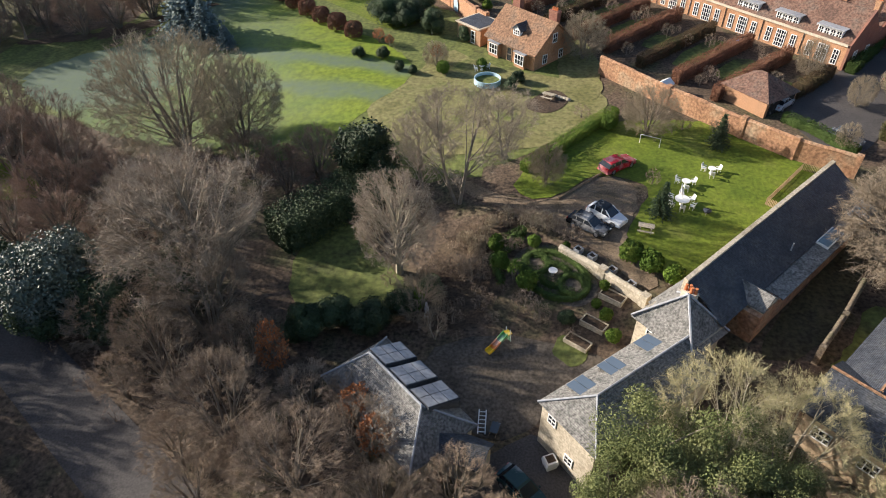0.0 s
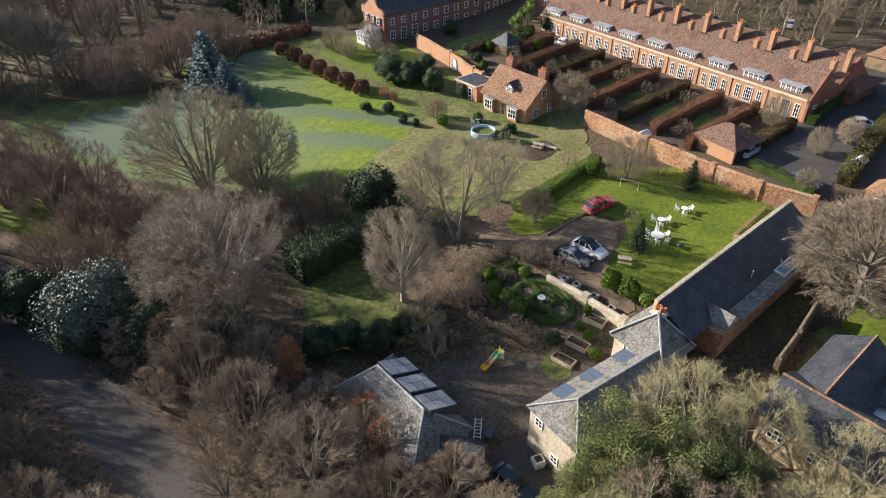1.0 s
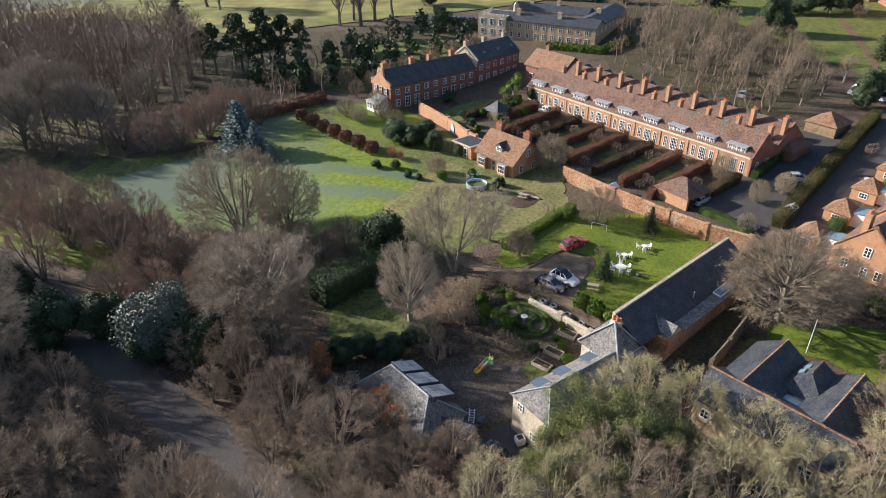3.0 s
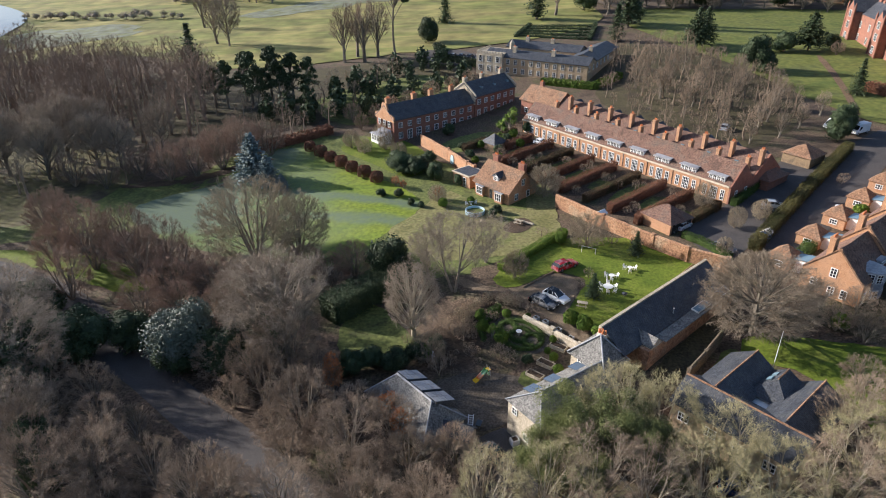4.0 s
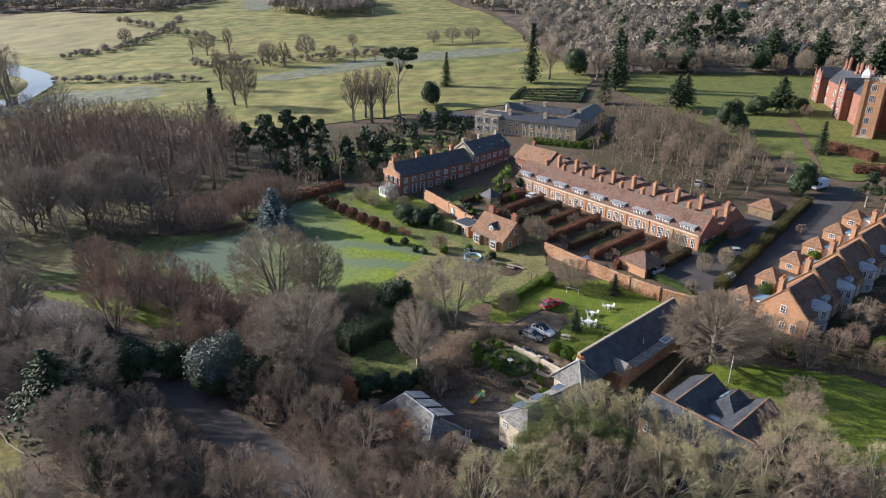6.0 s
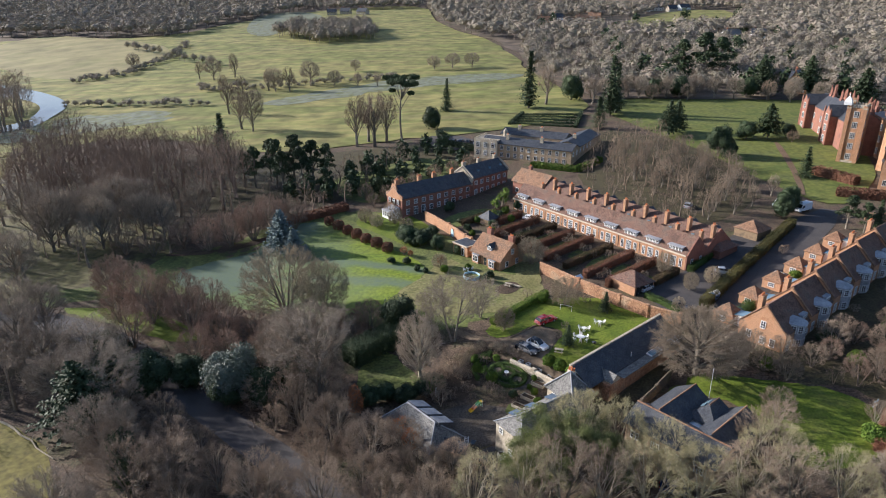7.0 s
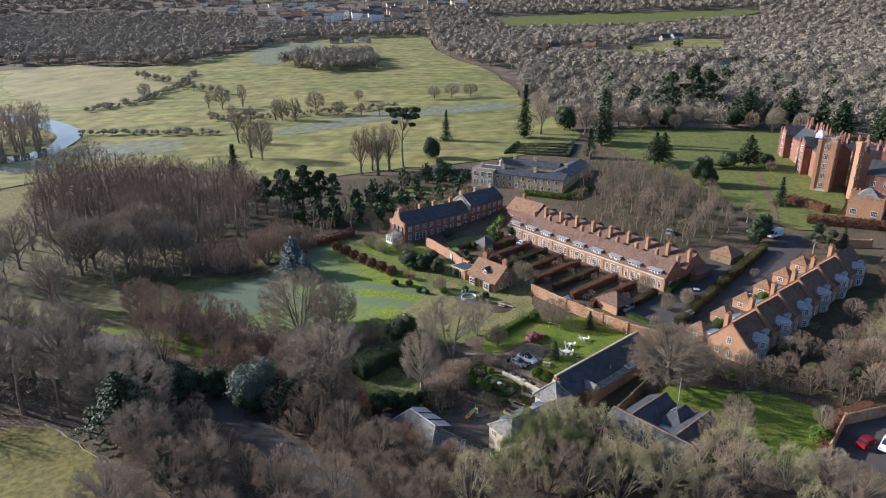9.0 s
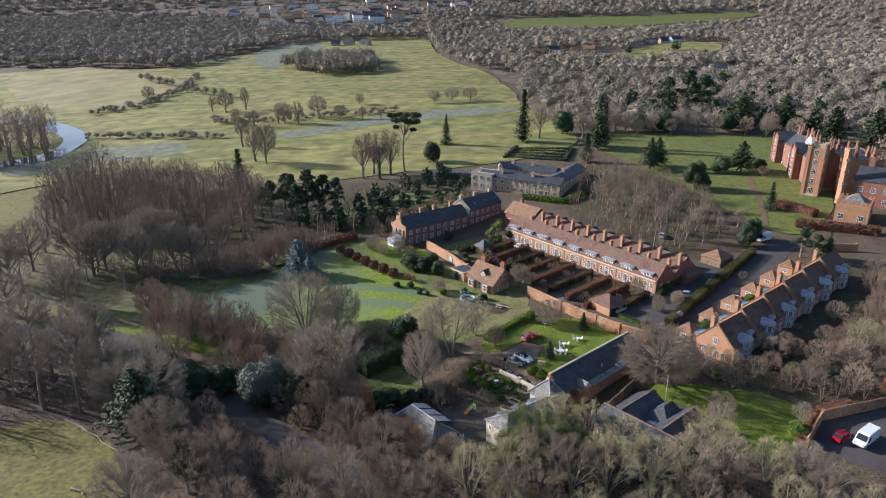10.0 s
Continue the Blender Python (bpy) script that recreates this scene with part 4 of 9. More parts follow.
def battlement(parent, x0, x1, y0, y1, z, mat, step=1.0, h=0.6):
    """A thin coping round the top of a block, and merlons along all four sides."""
    band = part("battlement", boxes((x0 - 0.06, x1 + 0.06, y0 - 0.06, y1 + 0.06, z - 0.1, z + 0.06)), mat, parent)
    me = mesh_of("merlon", boxes((-0.27, 0.27, -0.18, 0.18, 0, h)), mat)
    for k in range(int((x1 - x0) / step) + 1):
        x = min(x0 + 0.28 + k * step, x1 - 0.28)
        for y in (y0 + 0.16, y1 - 0.16):
            part("merlon", me, None, band, m=pose(x, y, z + 0.06))
    for k in range(1, int((y1 - y0) / step)):
        for x in (x0 + 0.16, x1 - 0.16):
            part("merlon", me, None, band, m=pose(x, y0 + k * step + 0.28, z + 0.06, 0, 0, 90))


def mansion():
    """The towered brick mansion on the park's edge."""
    n = 8
    ring = lambda cx, cy, r, z: [(cx + r * math.cos(2 * math.pi * (k + 0.5) / n), cy + r * math.sin(2 * math.pi * (k + 0.5) / n), z) for k in range(n)]
    rnd = random.Random(5)
    # the long range that faces the park
    h = thing("towered_mansion", "orange brick Tudor mansion with gables and many tall chimneys", "mansion", at(137.5, 172.0, -0.23, -0.973, 10.8))
    L, W, ze, rise = 50.0, 11.0, 10.0, 4.0
    part("wall", gable_body(L, W, -4, ze, rise), "dark_brick", h)
    part("roof", gable_roof(L, W, ze, rise, 0.1, 0.2), "slate", h)
    for x, w in ((1.0, 7.5), (30.0, 6.5)):
        part("gabled_bay", gable_body(8.0, w, -4, ze + 0.5, 3.6), "dark_brick", h, m=pose(x + w, -2.6, 0, 0, 0, 90))
        part("bay_roof", gable_roof(8.0, w, ze + 0.5, 3.6, 0.05, 0.2), "slate", h, m=pose(x + w, -2.6, 0, 0, 0, 90))
        for z in (1.2, 5.0, 8.6):
            f = window(h, "front", 0, 0, 2.4, 2.3, 4, 3)
            f.matrix_basis = pose(x + w / 2, -2.6, z)
        for sx in (x, x + w):
            bm = bmesh.new()
            solid(bm, ring(sx, -2.6, 0.38, -4), ring(sx, -2.6, 0.38, ze + 2.2))
            solid(bm, ring(sx, -2.6, 0.45, ze + 2.2), ring(sx, -2.6, 0.05, ze + 3.6))
            part("pinnacle", bm, "dark_brick", h)
    for x in (9.8, 18.6, 26.8, 46.0):
        for z in (1.5, 5.6):
            f = window(h, "front", 0, 0, 1.6, 2.2, 3, 3)
            f.matrix_basis = pose(x, 0, z)
    for k in range(12):
        x, y = 2.0 + 4.1 * k, rnd.choice((5.5, 8.0))
        n = rnd.choice((2, 3, 4))
        q = part("chimney", boxes((x - 0.5, x + 0.72 * (n - 1) + 0.5, y - 0.5, y + 0.5, ze, ze + rise + 0.6)), "dark_brick", h)
        for i in range(n):
            bm = bmesh.new()
            cyl(bm, (x + i * 0.72, y, ze + rise + 0.6), (x + i * 0.72, y, ze + rise + rnd.uniform(3.0, 4.2)), 0.3, 0.25, 8)
            part("flue", bm, "dark_brick", q)
    # the gatehouse: lit narrow side to the park, broad side away from the sun
    t = thing("gatehouse_tower", "tall brick gatehouse tower with corner turrets and white cupola", "tower", at(123.9, 112.6, 0.62, 0.785, 9.9))
    TW, TD, TH = 8.5, 5.6, 18.0
    part("tower", boxes((0.6, TW, 0.6, TD, -4, TH)), "brick", t)
    battlement(t, 0.6, TW, 0.6, TD, TH, "stone", 0.9, 0.7)
    for cx, cy, r, top in ((0.8, 0.8, 0.8, TH + 0.6), (0.8, TD - 0.2, 0.8, TH + 0.6), (TW, 0.8, 0.8, TH + 0.8), (TW - 0.2, TD, 1.2, TH + 2.0)):
        bm = bmesh.new()
        solid(bm, ring(cx, cy, r, -4), ring(cx, cy, r, top))
        q = part("turret", bm, "brick", t)
        bm = bmesh.new()
        solid(bm, ring(cx, cy, r + 0.15, top - 1.0), ring(cx, cy, r + 0.15, top - 0.6))
        part("string_course", bm, "stone", q)
    prof = [(TH + 0.6, 1.5), (TH + 1.5, 1.6), (TH + 2.2, 1.35), (TH + 2.9, 0.8), (TH + 3.3, 0.2), (TH + 4.4, 0.05)]
    bm = bmesh.new()
    for (z0, r0), (z1, r1) in zip(prof, prof[1:]):
        solid(bm, ring(0.9, TD + 0.4, r0, z0), ring(0.9, TD + 0.4, r1, z1))
    part("cupola", bm, "white", t)
    for k in range(5):
        z = 1.2 + 3.4 * k
        f = window(t, "left", 0, 0, 1.5, 2.0, 3, 3)
        f.matrix_basis = pose(0.6, TD / 2 + 0.2, z, 0, 0, -90)
        f = window(t, "front", 0, 0, 1.6, 2.0, 3, 3)
        f.matrix_basis = pose(TW / 2 + 0.3, 0.6, z)
    part("stone_base", boxes((0.3, TW + 0.2, 0.3, TD + 0.2, -4, 0.9)), "stone", t)
    # flat-roofed ranges behind the tower, crowded with chimney stacks
    v = thing("mansion_rear_range", "battlemented brick range crowded with tall chimney stacks", "house", at(139.0, 140.0, -0.23, -0.973, 10.4))
    part("wall", boxes((0, 24.0, 0, 13.0, -4, 12.5)), "brick", v)
    part("flat_roof", boxes((0.4, 23.6, 0.4, 12.6, 12.504, 12.7)), "slate", v)
    battlement(v, 0, 24.0, 0, 13.0, 12.5, "brick", 1.5, 0.7)
    for k in range(4):
        for z in (1.5, 5.4, 9.2):
            window(v, "front", 3.0 + 6.0 * k, z, 1.8, 2.2, 4, 3)
    for k, (x, y) in enumerate(((2.5, 4.0), (7.0, 9.0), (11.5, 4.5), (15.5, 10.0), (19.0, 5.0), (22.5, 9.5))):
        q = part("chimney", boxes((x - 1.0, x + 1.0, y - 0.5, y + 0.5, 12.5, 14.6)), "dark_brick", v)
        for i in range(3):
            bm = bmesh.new()
            cyl(bm, (x - 0.66 + 0.66 * i, y, 14.6), (x - 0.66 + 0.66 * i, y, 16.4 + 0.5 * (k % 3)), 0.29, 0.24, 8)
            part("flue", bm, "dark_brick", q)
    part("roof_lantern", hip_roof(6.0, 4.0, 13.4, 1.4, 1.8, 0.1), "pale_slate", v, m=pose(8.0, 5.6, 0))
    part("lantern_wall", boxes((8.0, 14.0, 5.6, 9.6, 12.7, 13.38)), "white", v)
    # the slender stair turret, the hall beyond, the low battlemented wing
    u = thing("stair_turret", "slender tall brick stair turret beside the gatehouse", "tower", pose(127.4, 105.6, 9.7, 0, 0, 20))
    bm = bmesh.new()
    solid(bm, ring(0, 0, 1.3, -4), ring(0, 0, 1.15, 18.5))
    solid(bm, ring(0, 0, 1.35, 18.5), ring(0, 0, 1.35, 19.4))
    part("shaft", bm, "brick", u)
    for z in (3, 7, 11, 15):
        for a in (-135, -70):
            f = window(u, "front", 0, 0, 0.6, 1.0, 1, 2)
            f.matrix_basis = pose(1.16 * math.cos(radians(a)), 1.16 * math.sin(radians(a)), z, 0, 0, a + 90)
    q = thing("mansion_hall", "dark-roofed brick hall range behind the tower", "house", at(130.5, 104.0, 0.75, -0.66, 9.5))
    part("wall", gable_body(20.0, 12.0, -4, 9.0, 4.0), "dark_brick", q)
    part("roof", gable_roof(20.0, 12.0, 9.0, 4.0, 0.2, 0.2), "slate", q)
    for k in range(5):
        for z in (1.5, 5.2):
            window(q, "front", 2.2 + 3.8 * k, z, 1.5, 1.9, 3, 3)
    for x in (3.0, 10.0, 16.5):
        chimney(q, x, 7.5, 11.0, 16.0, 1.8, 0.9, "dark_brick", 3)
    r = thing("entrance_wing", "low battlemented brick wing with white windows", "house", at(115.8, 88.0, 0.79, -0.61, 8.6))
    part("wall", boxes((0, 9.5, 0, 11.0, -4, 6.4)), "brick", r)
    battlement(r, 0, 9.5, 0, 11.0, 6.4, "brick", 1.3, 0.8)
    part("roof", hip_roof(7.5, 9.0, 6.0, 3.0, 3.5, 0.0), "pale_slate", r, m=pose(1.0, 1.0, 0))
    for x in (1.8, 7.4):
        window(r, "front", x, 1.2, 1.8, 1.7, 4, 2)
    window(r, "right", 4.0, 1.2, 1.6, 1.7, 3, 2, size=(9.5, 11))


mansion()


def bay_house(m):
    """A house of the second terrace: brick, steep tile roof, glazed bays, a pyramid-roofed porch block behind."""
    h = thing("bay_terrace_house", "orange brick terraced house with steep dark tile roof and glazed bay", "house", m, "terrace with glazed bays")
    L, W, ze, rise = 9.8, 8.6, 3.6, 4.4
    part("wall", gable_body(L - 0.01, W, -2.0, ze, rise), "brick", h)
    part("roof", gable_roof(L, W, ze, rise, 0.0, 0.2), "clay_tile", h)
    part("verge", boxes((-0.12, 0.0, W / 2 - 0.3, W / 2 + 0.3, ze + rise - 0.1, ze + rise + 0.35)), "orange_tile", h)
    bm = bmesh.new()
    for s in (-1, 1):
        ye = W / 2 + s * W / 2
        p = [(ye, ze + 0.18), (W / 2, ze + rise + 0.18), (W / 2, ze + rise + 0.36), (ye, ze + 0.36)]
        solid(bm, [(-0.1, y, z) for y, z in p], [(0.3, y, z) for y, z in p])
    part("verge", bm, "orange_tile", h)
    chimney(h, 1.0, W / 2 + 1.4, ze + 2.3, ze + rise + 1.5, 1.5, 0.8, "brick", 3)
    # glazed bay rising into the roof, towards the garden (front)
    n = 6
    ring = lambda r, z: [(5.0 + 1.9 * r * math.cos(math.pi * (1 + k / (n - 1))), 0.9 + 2.0 * r * math.sin(math.pi * (1 + k / (n - 1))), z) for k in range(n)]
    bm = bmesh.new()
    solid(bm, ring(1, -1.5) + [(6.9, 2.4, -1.5), (3.1, 2.4, -1.5)], ring(1, 4.9) + [(6.9, 2.4, 4.9), (3.1, 2.4, 4.9)])
    b = part("bay", bm, "lead", h)
    bm = bmesh.new()
    solid(bm, ring(1.12, 4.9) + [(7.1, 2.9, 4.9), (2.9, 2.9, 4.9)], ring(0.3, 5.6) + [(5.6, 3.2, 5.6), (4.4, 3.2, 5.6)])
    part("bay_roof", bm, "lead", b)
    for k in range(n - 1):
        a0, a1 = math.pi * (1 + k / (n - 1)), math.pi * (1 + (k + 1) / (n - 1))
        am = (a0 + a1) / 2
        for z in (0.6, 3.2):
            f = window(b, "front", 0, 0, 0.95, 1.45, 2, 3)
            f.matrix_basis = pose(5.0 + 1.9 * math.cos(am) * 0.97, 0.9 + 2.0 * math.sin(am) * 0.97, z, 0, 0, math.degrees(am) + 90)
    for s in (1.4, 8.6):
        window(h, "front", s, 0.4, 1.3, 1.9, 3, 3)
    d = part("dormer", boxes((7.2, 9.4, 0.6, 3.2, ze, ze + 1.7)), "lead", h)
    f = window(d, "front", 8.3, ze + 0.35, 1.7, 1.1, 4, 2)
    f.matrix_basis = f.matrix_basis @ pose(0, 0.6, 0)
    # court side: glazed link and little pyramid-roofed block
    part("glazed_link", boxes((3.6, 6.0, W, W + 2.6, -1.0, 2.6)), "white", h)
    bm = bmesh.new()
    solid(bm, [(3.4, W + 0.02, 3.0), (6.2, W + 0.02, 3.0), (6.2, W + 2.9, 2.5), (3.4, W + 2.9, 2.5)], [(3.4, W + 0.02, 3.12), (6.2, W + 0.02, 3.12), (6.2, W + 2.9, 2.62), (3.4, W + 2.9, 2.62)])
    part("glazed_roof", bm, "skylight", h)
    part("porch_block", boxes((2.6, 6.6, W + 2.6, W + 6.4, -1.5, 2.5)), "brick", h)
    part("porch_roof", hip_roof(4.0, 3.8, 2.5, 1.7, 2.0, 0.3), "orange_tile", h, m=pose(2.6, W + 2.6, 0))
    f = window(h, "left", 0, 0, 1.3, 1.0, 3, 2)
    f.matrix_basis = pose(2.6, W + 4.5, 0.9, 0, 0, -90)
    return h


BX, BY = 0.772, 0.636
b0 = bay_house(at(49.2, 5.3, BX, BY, 1.4))
for y, z in ((2.2, 0.7), (4.3, 3.6), (6.6, 1.0), (4.0, 0.6)):
    window(b0, "left", y, z, 0.95, 1.5, 2, 3, size=(9.8, 8.6))
for k in range(1, 6):
    copy_thing(first if False else b0, at(49.2 + BX * 9.8 * k, 5.3 + BY * 9.8 * k, BX, BY, 1.4 + 0.75 * k))


def pavilion():
    """The pavilion, the low wing before it and the long lean-to range behind."""
    z = -2.6
    h = thing("pavilion", "square stone pavilion with pyramid slate roof and orange chimney pots", "house", at(5.53, -5.23, 0.604, -0.796, z))
    L, W, ze = 5.4, 4.2, 4.8
    part("wall", boxes((0, L, 0, W, -2.5, ze)), "stone", h)
    part("roof", hip_roof(L, W, ze, 2.9, 2.7, 0.4), "pale_slate", h)
    part("rear_wall", boxes((-0.2, 3.0, W + 0.02, W + 2.6, -2.5, ze - 0.02)), "stone", h)
    part("rear_roof", hip_roof(3.2, 4.6, ze - 0.02, 2.3, 1.6, 0.3), "pale_slate", h, m=pose(-0.2, W - 2.0, 0))
    bm = bmesh.new()
    for (x, y) in ((-0.4, -0.4), (L + 0.4, -0.4), (L + 0.4, W + 0.4), (-0.4, W + 0.4)):
        cyl(bm, (x, y, ze - 0.33), (L / 2, W / 2, ze + 2.95), 0.11, 0.11, 6)
    part("ridge_lead", bm, "lead", h)
    part("chimney", boxes((1.9, 3.1, 2.3, 3.0, ze + 1.4, ze + 2.8)), "render", h)
    for k in range(4):
        bm = bmesh.new()
        cyl(bm, (2.1 + 0.27 * k, 2.55 + 0.2 * (k % 2), ze + 2.8), (2.1 + 0.27 * k, 2.55 + 0.2 * (k % 2), ze + 3.35), 0.16, 0.13, 10)
        part("chimney_pot", bm, "terracotta", h)
    window(h, "front", 1.6, 3.2, 0.9, 1.1, 2, 2)
    # low wing
    w = thing("stone_wing", "cream stone wing with hipped slate roof and solar panels", "house", at(-3.5, -13.6, 0.57, -0.82, -4.1))
    L2, W2, ze2 = 5.6, 13.2, 5.2
    body = boxes((0, L2, 0, W2, -1.5, ze2))
    part("wall", body, "stone", w)
    bm = bmesh.new()
    o, r, hip = 0.3, 1.7, 2.6
    zb = ze2 - 0.15
    v = [bm.verts.new(p) for p in ((-o, -o, zb), (L2 + o, -o, zb), (L2 + o, W2, zb), (-o, W2, zb), (L2 / 2, hip, ze2 + r), (L2 / 2, W2, ze2 + r))]
    for f in ((0, 1, 4), (1, 2, 5, 4), (3, 0, 4, 5), (2, 3, 5), (3, 2, 1, 0)):
        bm.faces.new([v[k] for k in f])
    part("roof", bm, "pale_slate", w)
    bm = bmesh.new()
    cyl(bm, (L2 / 2, hip, ze2 + r + 0.03), (L2 / 2, W2, ze2 + r + 0.03), 0.1, 0.1, 6)
    cyl(bm, (-o, -o, zb + 0.05), (L2 / 2, hip, ze2 + r + 0.03), 0.09, 0.09, 6)
    cyl(bm, (L2 + o, -o, zb + 0.05), (L2 / 2, hip, ze2 + r + 0.03), 0.09, 0.09, 6)
    part("ridge_lead", bm, "lead", w)
    ang = math.degrees(math.atan2(r + 0.15, L2 / 2 + o))
    for y in (2.9, 6.2, 10.4):
        d = part("dormer", boxes((-0.9, 0.9, -0.02, 1.0, -0.5, 0.22)), "pale_slate", w, m=pose(0.45, y, ze2 + 0.45, 0, 0, -90))
        for k in range(2):
            part("solar_panel", boxes((-0.88 + 0.9 * k, -0.05 + 0.9 * k, -0.2, 1.5, 0.23, 0.29)), "panel", d, m=pose(0, 0, 0.02, ang * 0.4, 0, 0))
    window(w, "front", 1.2, 3.6, 0.9, 1.0, 2, 2)
    window(w, "front", 3.4, 1.0, 0.9, 1.0, 2, 2)
    # long lean-to range: tall wall to the lawn, one slope down to the court
    r = thing("long_range", "long low brick range with dark single-slope slate roof and rooflights", "outbuilding", at(15.4, -6.2, 0.757, 0.653, -0.6))
    LR, WR, zl, zh = 22.5, 5.3, 3.0, 5.5
    bm = bmesh.new()
    p = [(0, -2.5), (WR, -2.5), (WR, zh), (1.5, zl), (0, zl)]
    solid(bm, [(0, y, q) for y, q in p], [(LR, y, q + (0.6 if q > 0 else 0)) for y, q in p])
    part("wall", bm, "old_brick", r)
    bm = bmesh.new()
    q = [(1.45, zl + 0.05), (WR + 0.1, zh + 0.05), (WR + 0.1, zh + 0.2), (1.45, zl + 0.22)]
    solid(bm, [(-3.4, y, s) for y, s in q], [(LR + 0.3, y, s + 0.6) for y, s in q])
    part("roof", bm, "slate", r)
    bm = bmesh.new()
    q = [(-0.25, zl + 0.02), (1.45, zl + 0.1), (1.45, zl + 0.2), (-0.25, zl + 0.16)]
    solid(bm, [(3.5, y, s) for y, s in q], [(LR + 0.3, y, s + 0.6) for y, s in q])
    part("roof_strip", bm, "pale_slate", r)
    bm = bmesh.new()
    q = [(WR - 0.02, zh - 2.0), (WR + 0.38, zh - 2.0), (WR + 0.38, zh + 0.36), (WR - 0.02, zh + 0.36)]
    solid(bm, [(-3.6, y, s) for y, s in q], [(LR + 0.3, y, s + 0.6) for y, s in q])
    part("parapet", bm, "stone", r)
    part("cross_gable", gable_body(3.8, 2.4, zl - 0.6, zl + 0.3, 0.9), "stone", r, m=pose(3.0, 0.1, 0.0, 0, 0, 90))
    part("cross_roof", gable_roof(3.8, 2.4, zl + 0.3, 0.9, 0.12, 0.14), "pale_slate", r, m=pose(3.0, 0.1, 0.0, 0, 0, 90))
    for x in (14.1, 20.4):
        k = part("rooflight", boxes((-1.6, 1.6, -0.6, 0.6, 0.0, 0.22)), "white", r, m=pose(x, 0.85, zl + 0.18 + x * 0.027, 6, -1.5, 0))
        for j in range(3):
            part("pane", boxes((-1.5 + 1.02 * j, -0.54 + 1.02 * j, -0.5, 0.5, 0.221, 0.25)), "skylight", k)
    part("vent_pipe", boxes((9.0, 9.12, 2.2, 2.32, zl, zl + 1.9)), "lead", r)


pavilion()


def shed():
    """The hipped outbuilding with three glazed monitors on its court side."""
    h = thing("outbuilding", "stone outbuilding with frosted hipped slate roof and glazed monitors", "outbuilding", at(-21.0, -8.9, 0.64, -0.768, -4.1))
    L, W, ze, rise = 11.5, 6.2, 2.7, 2.4
    part("wall", boxes((0, L, 0, W, -1.5, ze)), "stone", h)
    part("roof", hip_roof(L, W, ze, rise, 2.2, 0.35, 2.4), "pale_slate", h)
    bm = bmesh.new()
    cyl(bm, (2.2, W / 2, ze + rise + 0.02), (L - 2.4, W / 2, ze + rise + 0.02), 0.12, 0.12, 6)
    for x, y, ex in ((-0.35, -0.35, 2.2), (-0.35, W + 0.35, 2.2), (L + 0.35, -0.35, L - 2.4), (L + 0.35, W + 0.35, L - 2.4)):
        cyl(bm, (x, y, ze - 0.25), (ex, W / 2, ze + rise + 0.02), 0.09, 0.09, 6)
    part("ridge_lead", bm, "lead", h)
    for k in range(3):
        x0 = 1.9 + 2.75 * k
        bm = bmesh.new()
        p = [(W / 2 + 0.2, ze + rise - 0.25), (W + 0.3, ze - 0.1), (W + 0.3, ze + 1.15), (W / 2 + 0.2, ze + rise + 0.1)]
        solid(bm, [(x0, y, z) for y, z in p], [(x0 + 2.3, y, z) for y, z in p])
        d = part("monitor", bm, "slate", h)
        for i in range(3):
            for j in range(2):
                a, b = i / 3, (i + 0.94) / 3
                ya, yb = W / 2 + 0.25 + a * 3.1, W / 2 + 0.25 + b * 3.1
                za, zb = ze + rise + 0.12 - a * 1.38, ze + rise + 0.12 - b * 1.38
                bm = bmesh.new()
                xa = x0 + 0.06 + j * 1.12
                solid(bm, [(xa, ya, za), (xa + 1.05, ya, za), (xa + 1.05, yb, zb), (xa, yb, zb)], [(xa, ya, za + 0.05), (xa + 1.05, ya, za + 0.05), (xa + 1.05, yb, zb + 0.05), (xa, yb, zb + 0.05)])
                part("panel", bm, "lead", d)
    # lower range that turns towards the wing
    b = thing("outbuilding", "low slate-roofed range beside the courtyard gate", "outbuilding", at(-13.3, -15.6, 0.918, -0.397, -4.1))
    part("wall", gable_body(5.3, 2.4, -1.5, 2.3, 0.9), "stone", b)
    part("roof", gable_roof(5.3, 2.4, 2.3, 0.9, 0.2, 0.16), "slate", b)


shed()


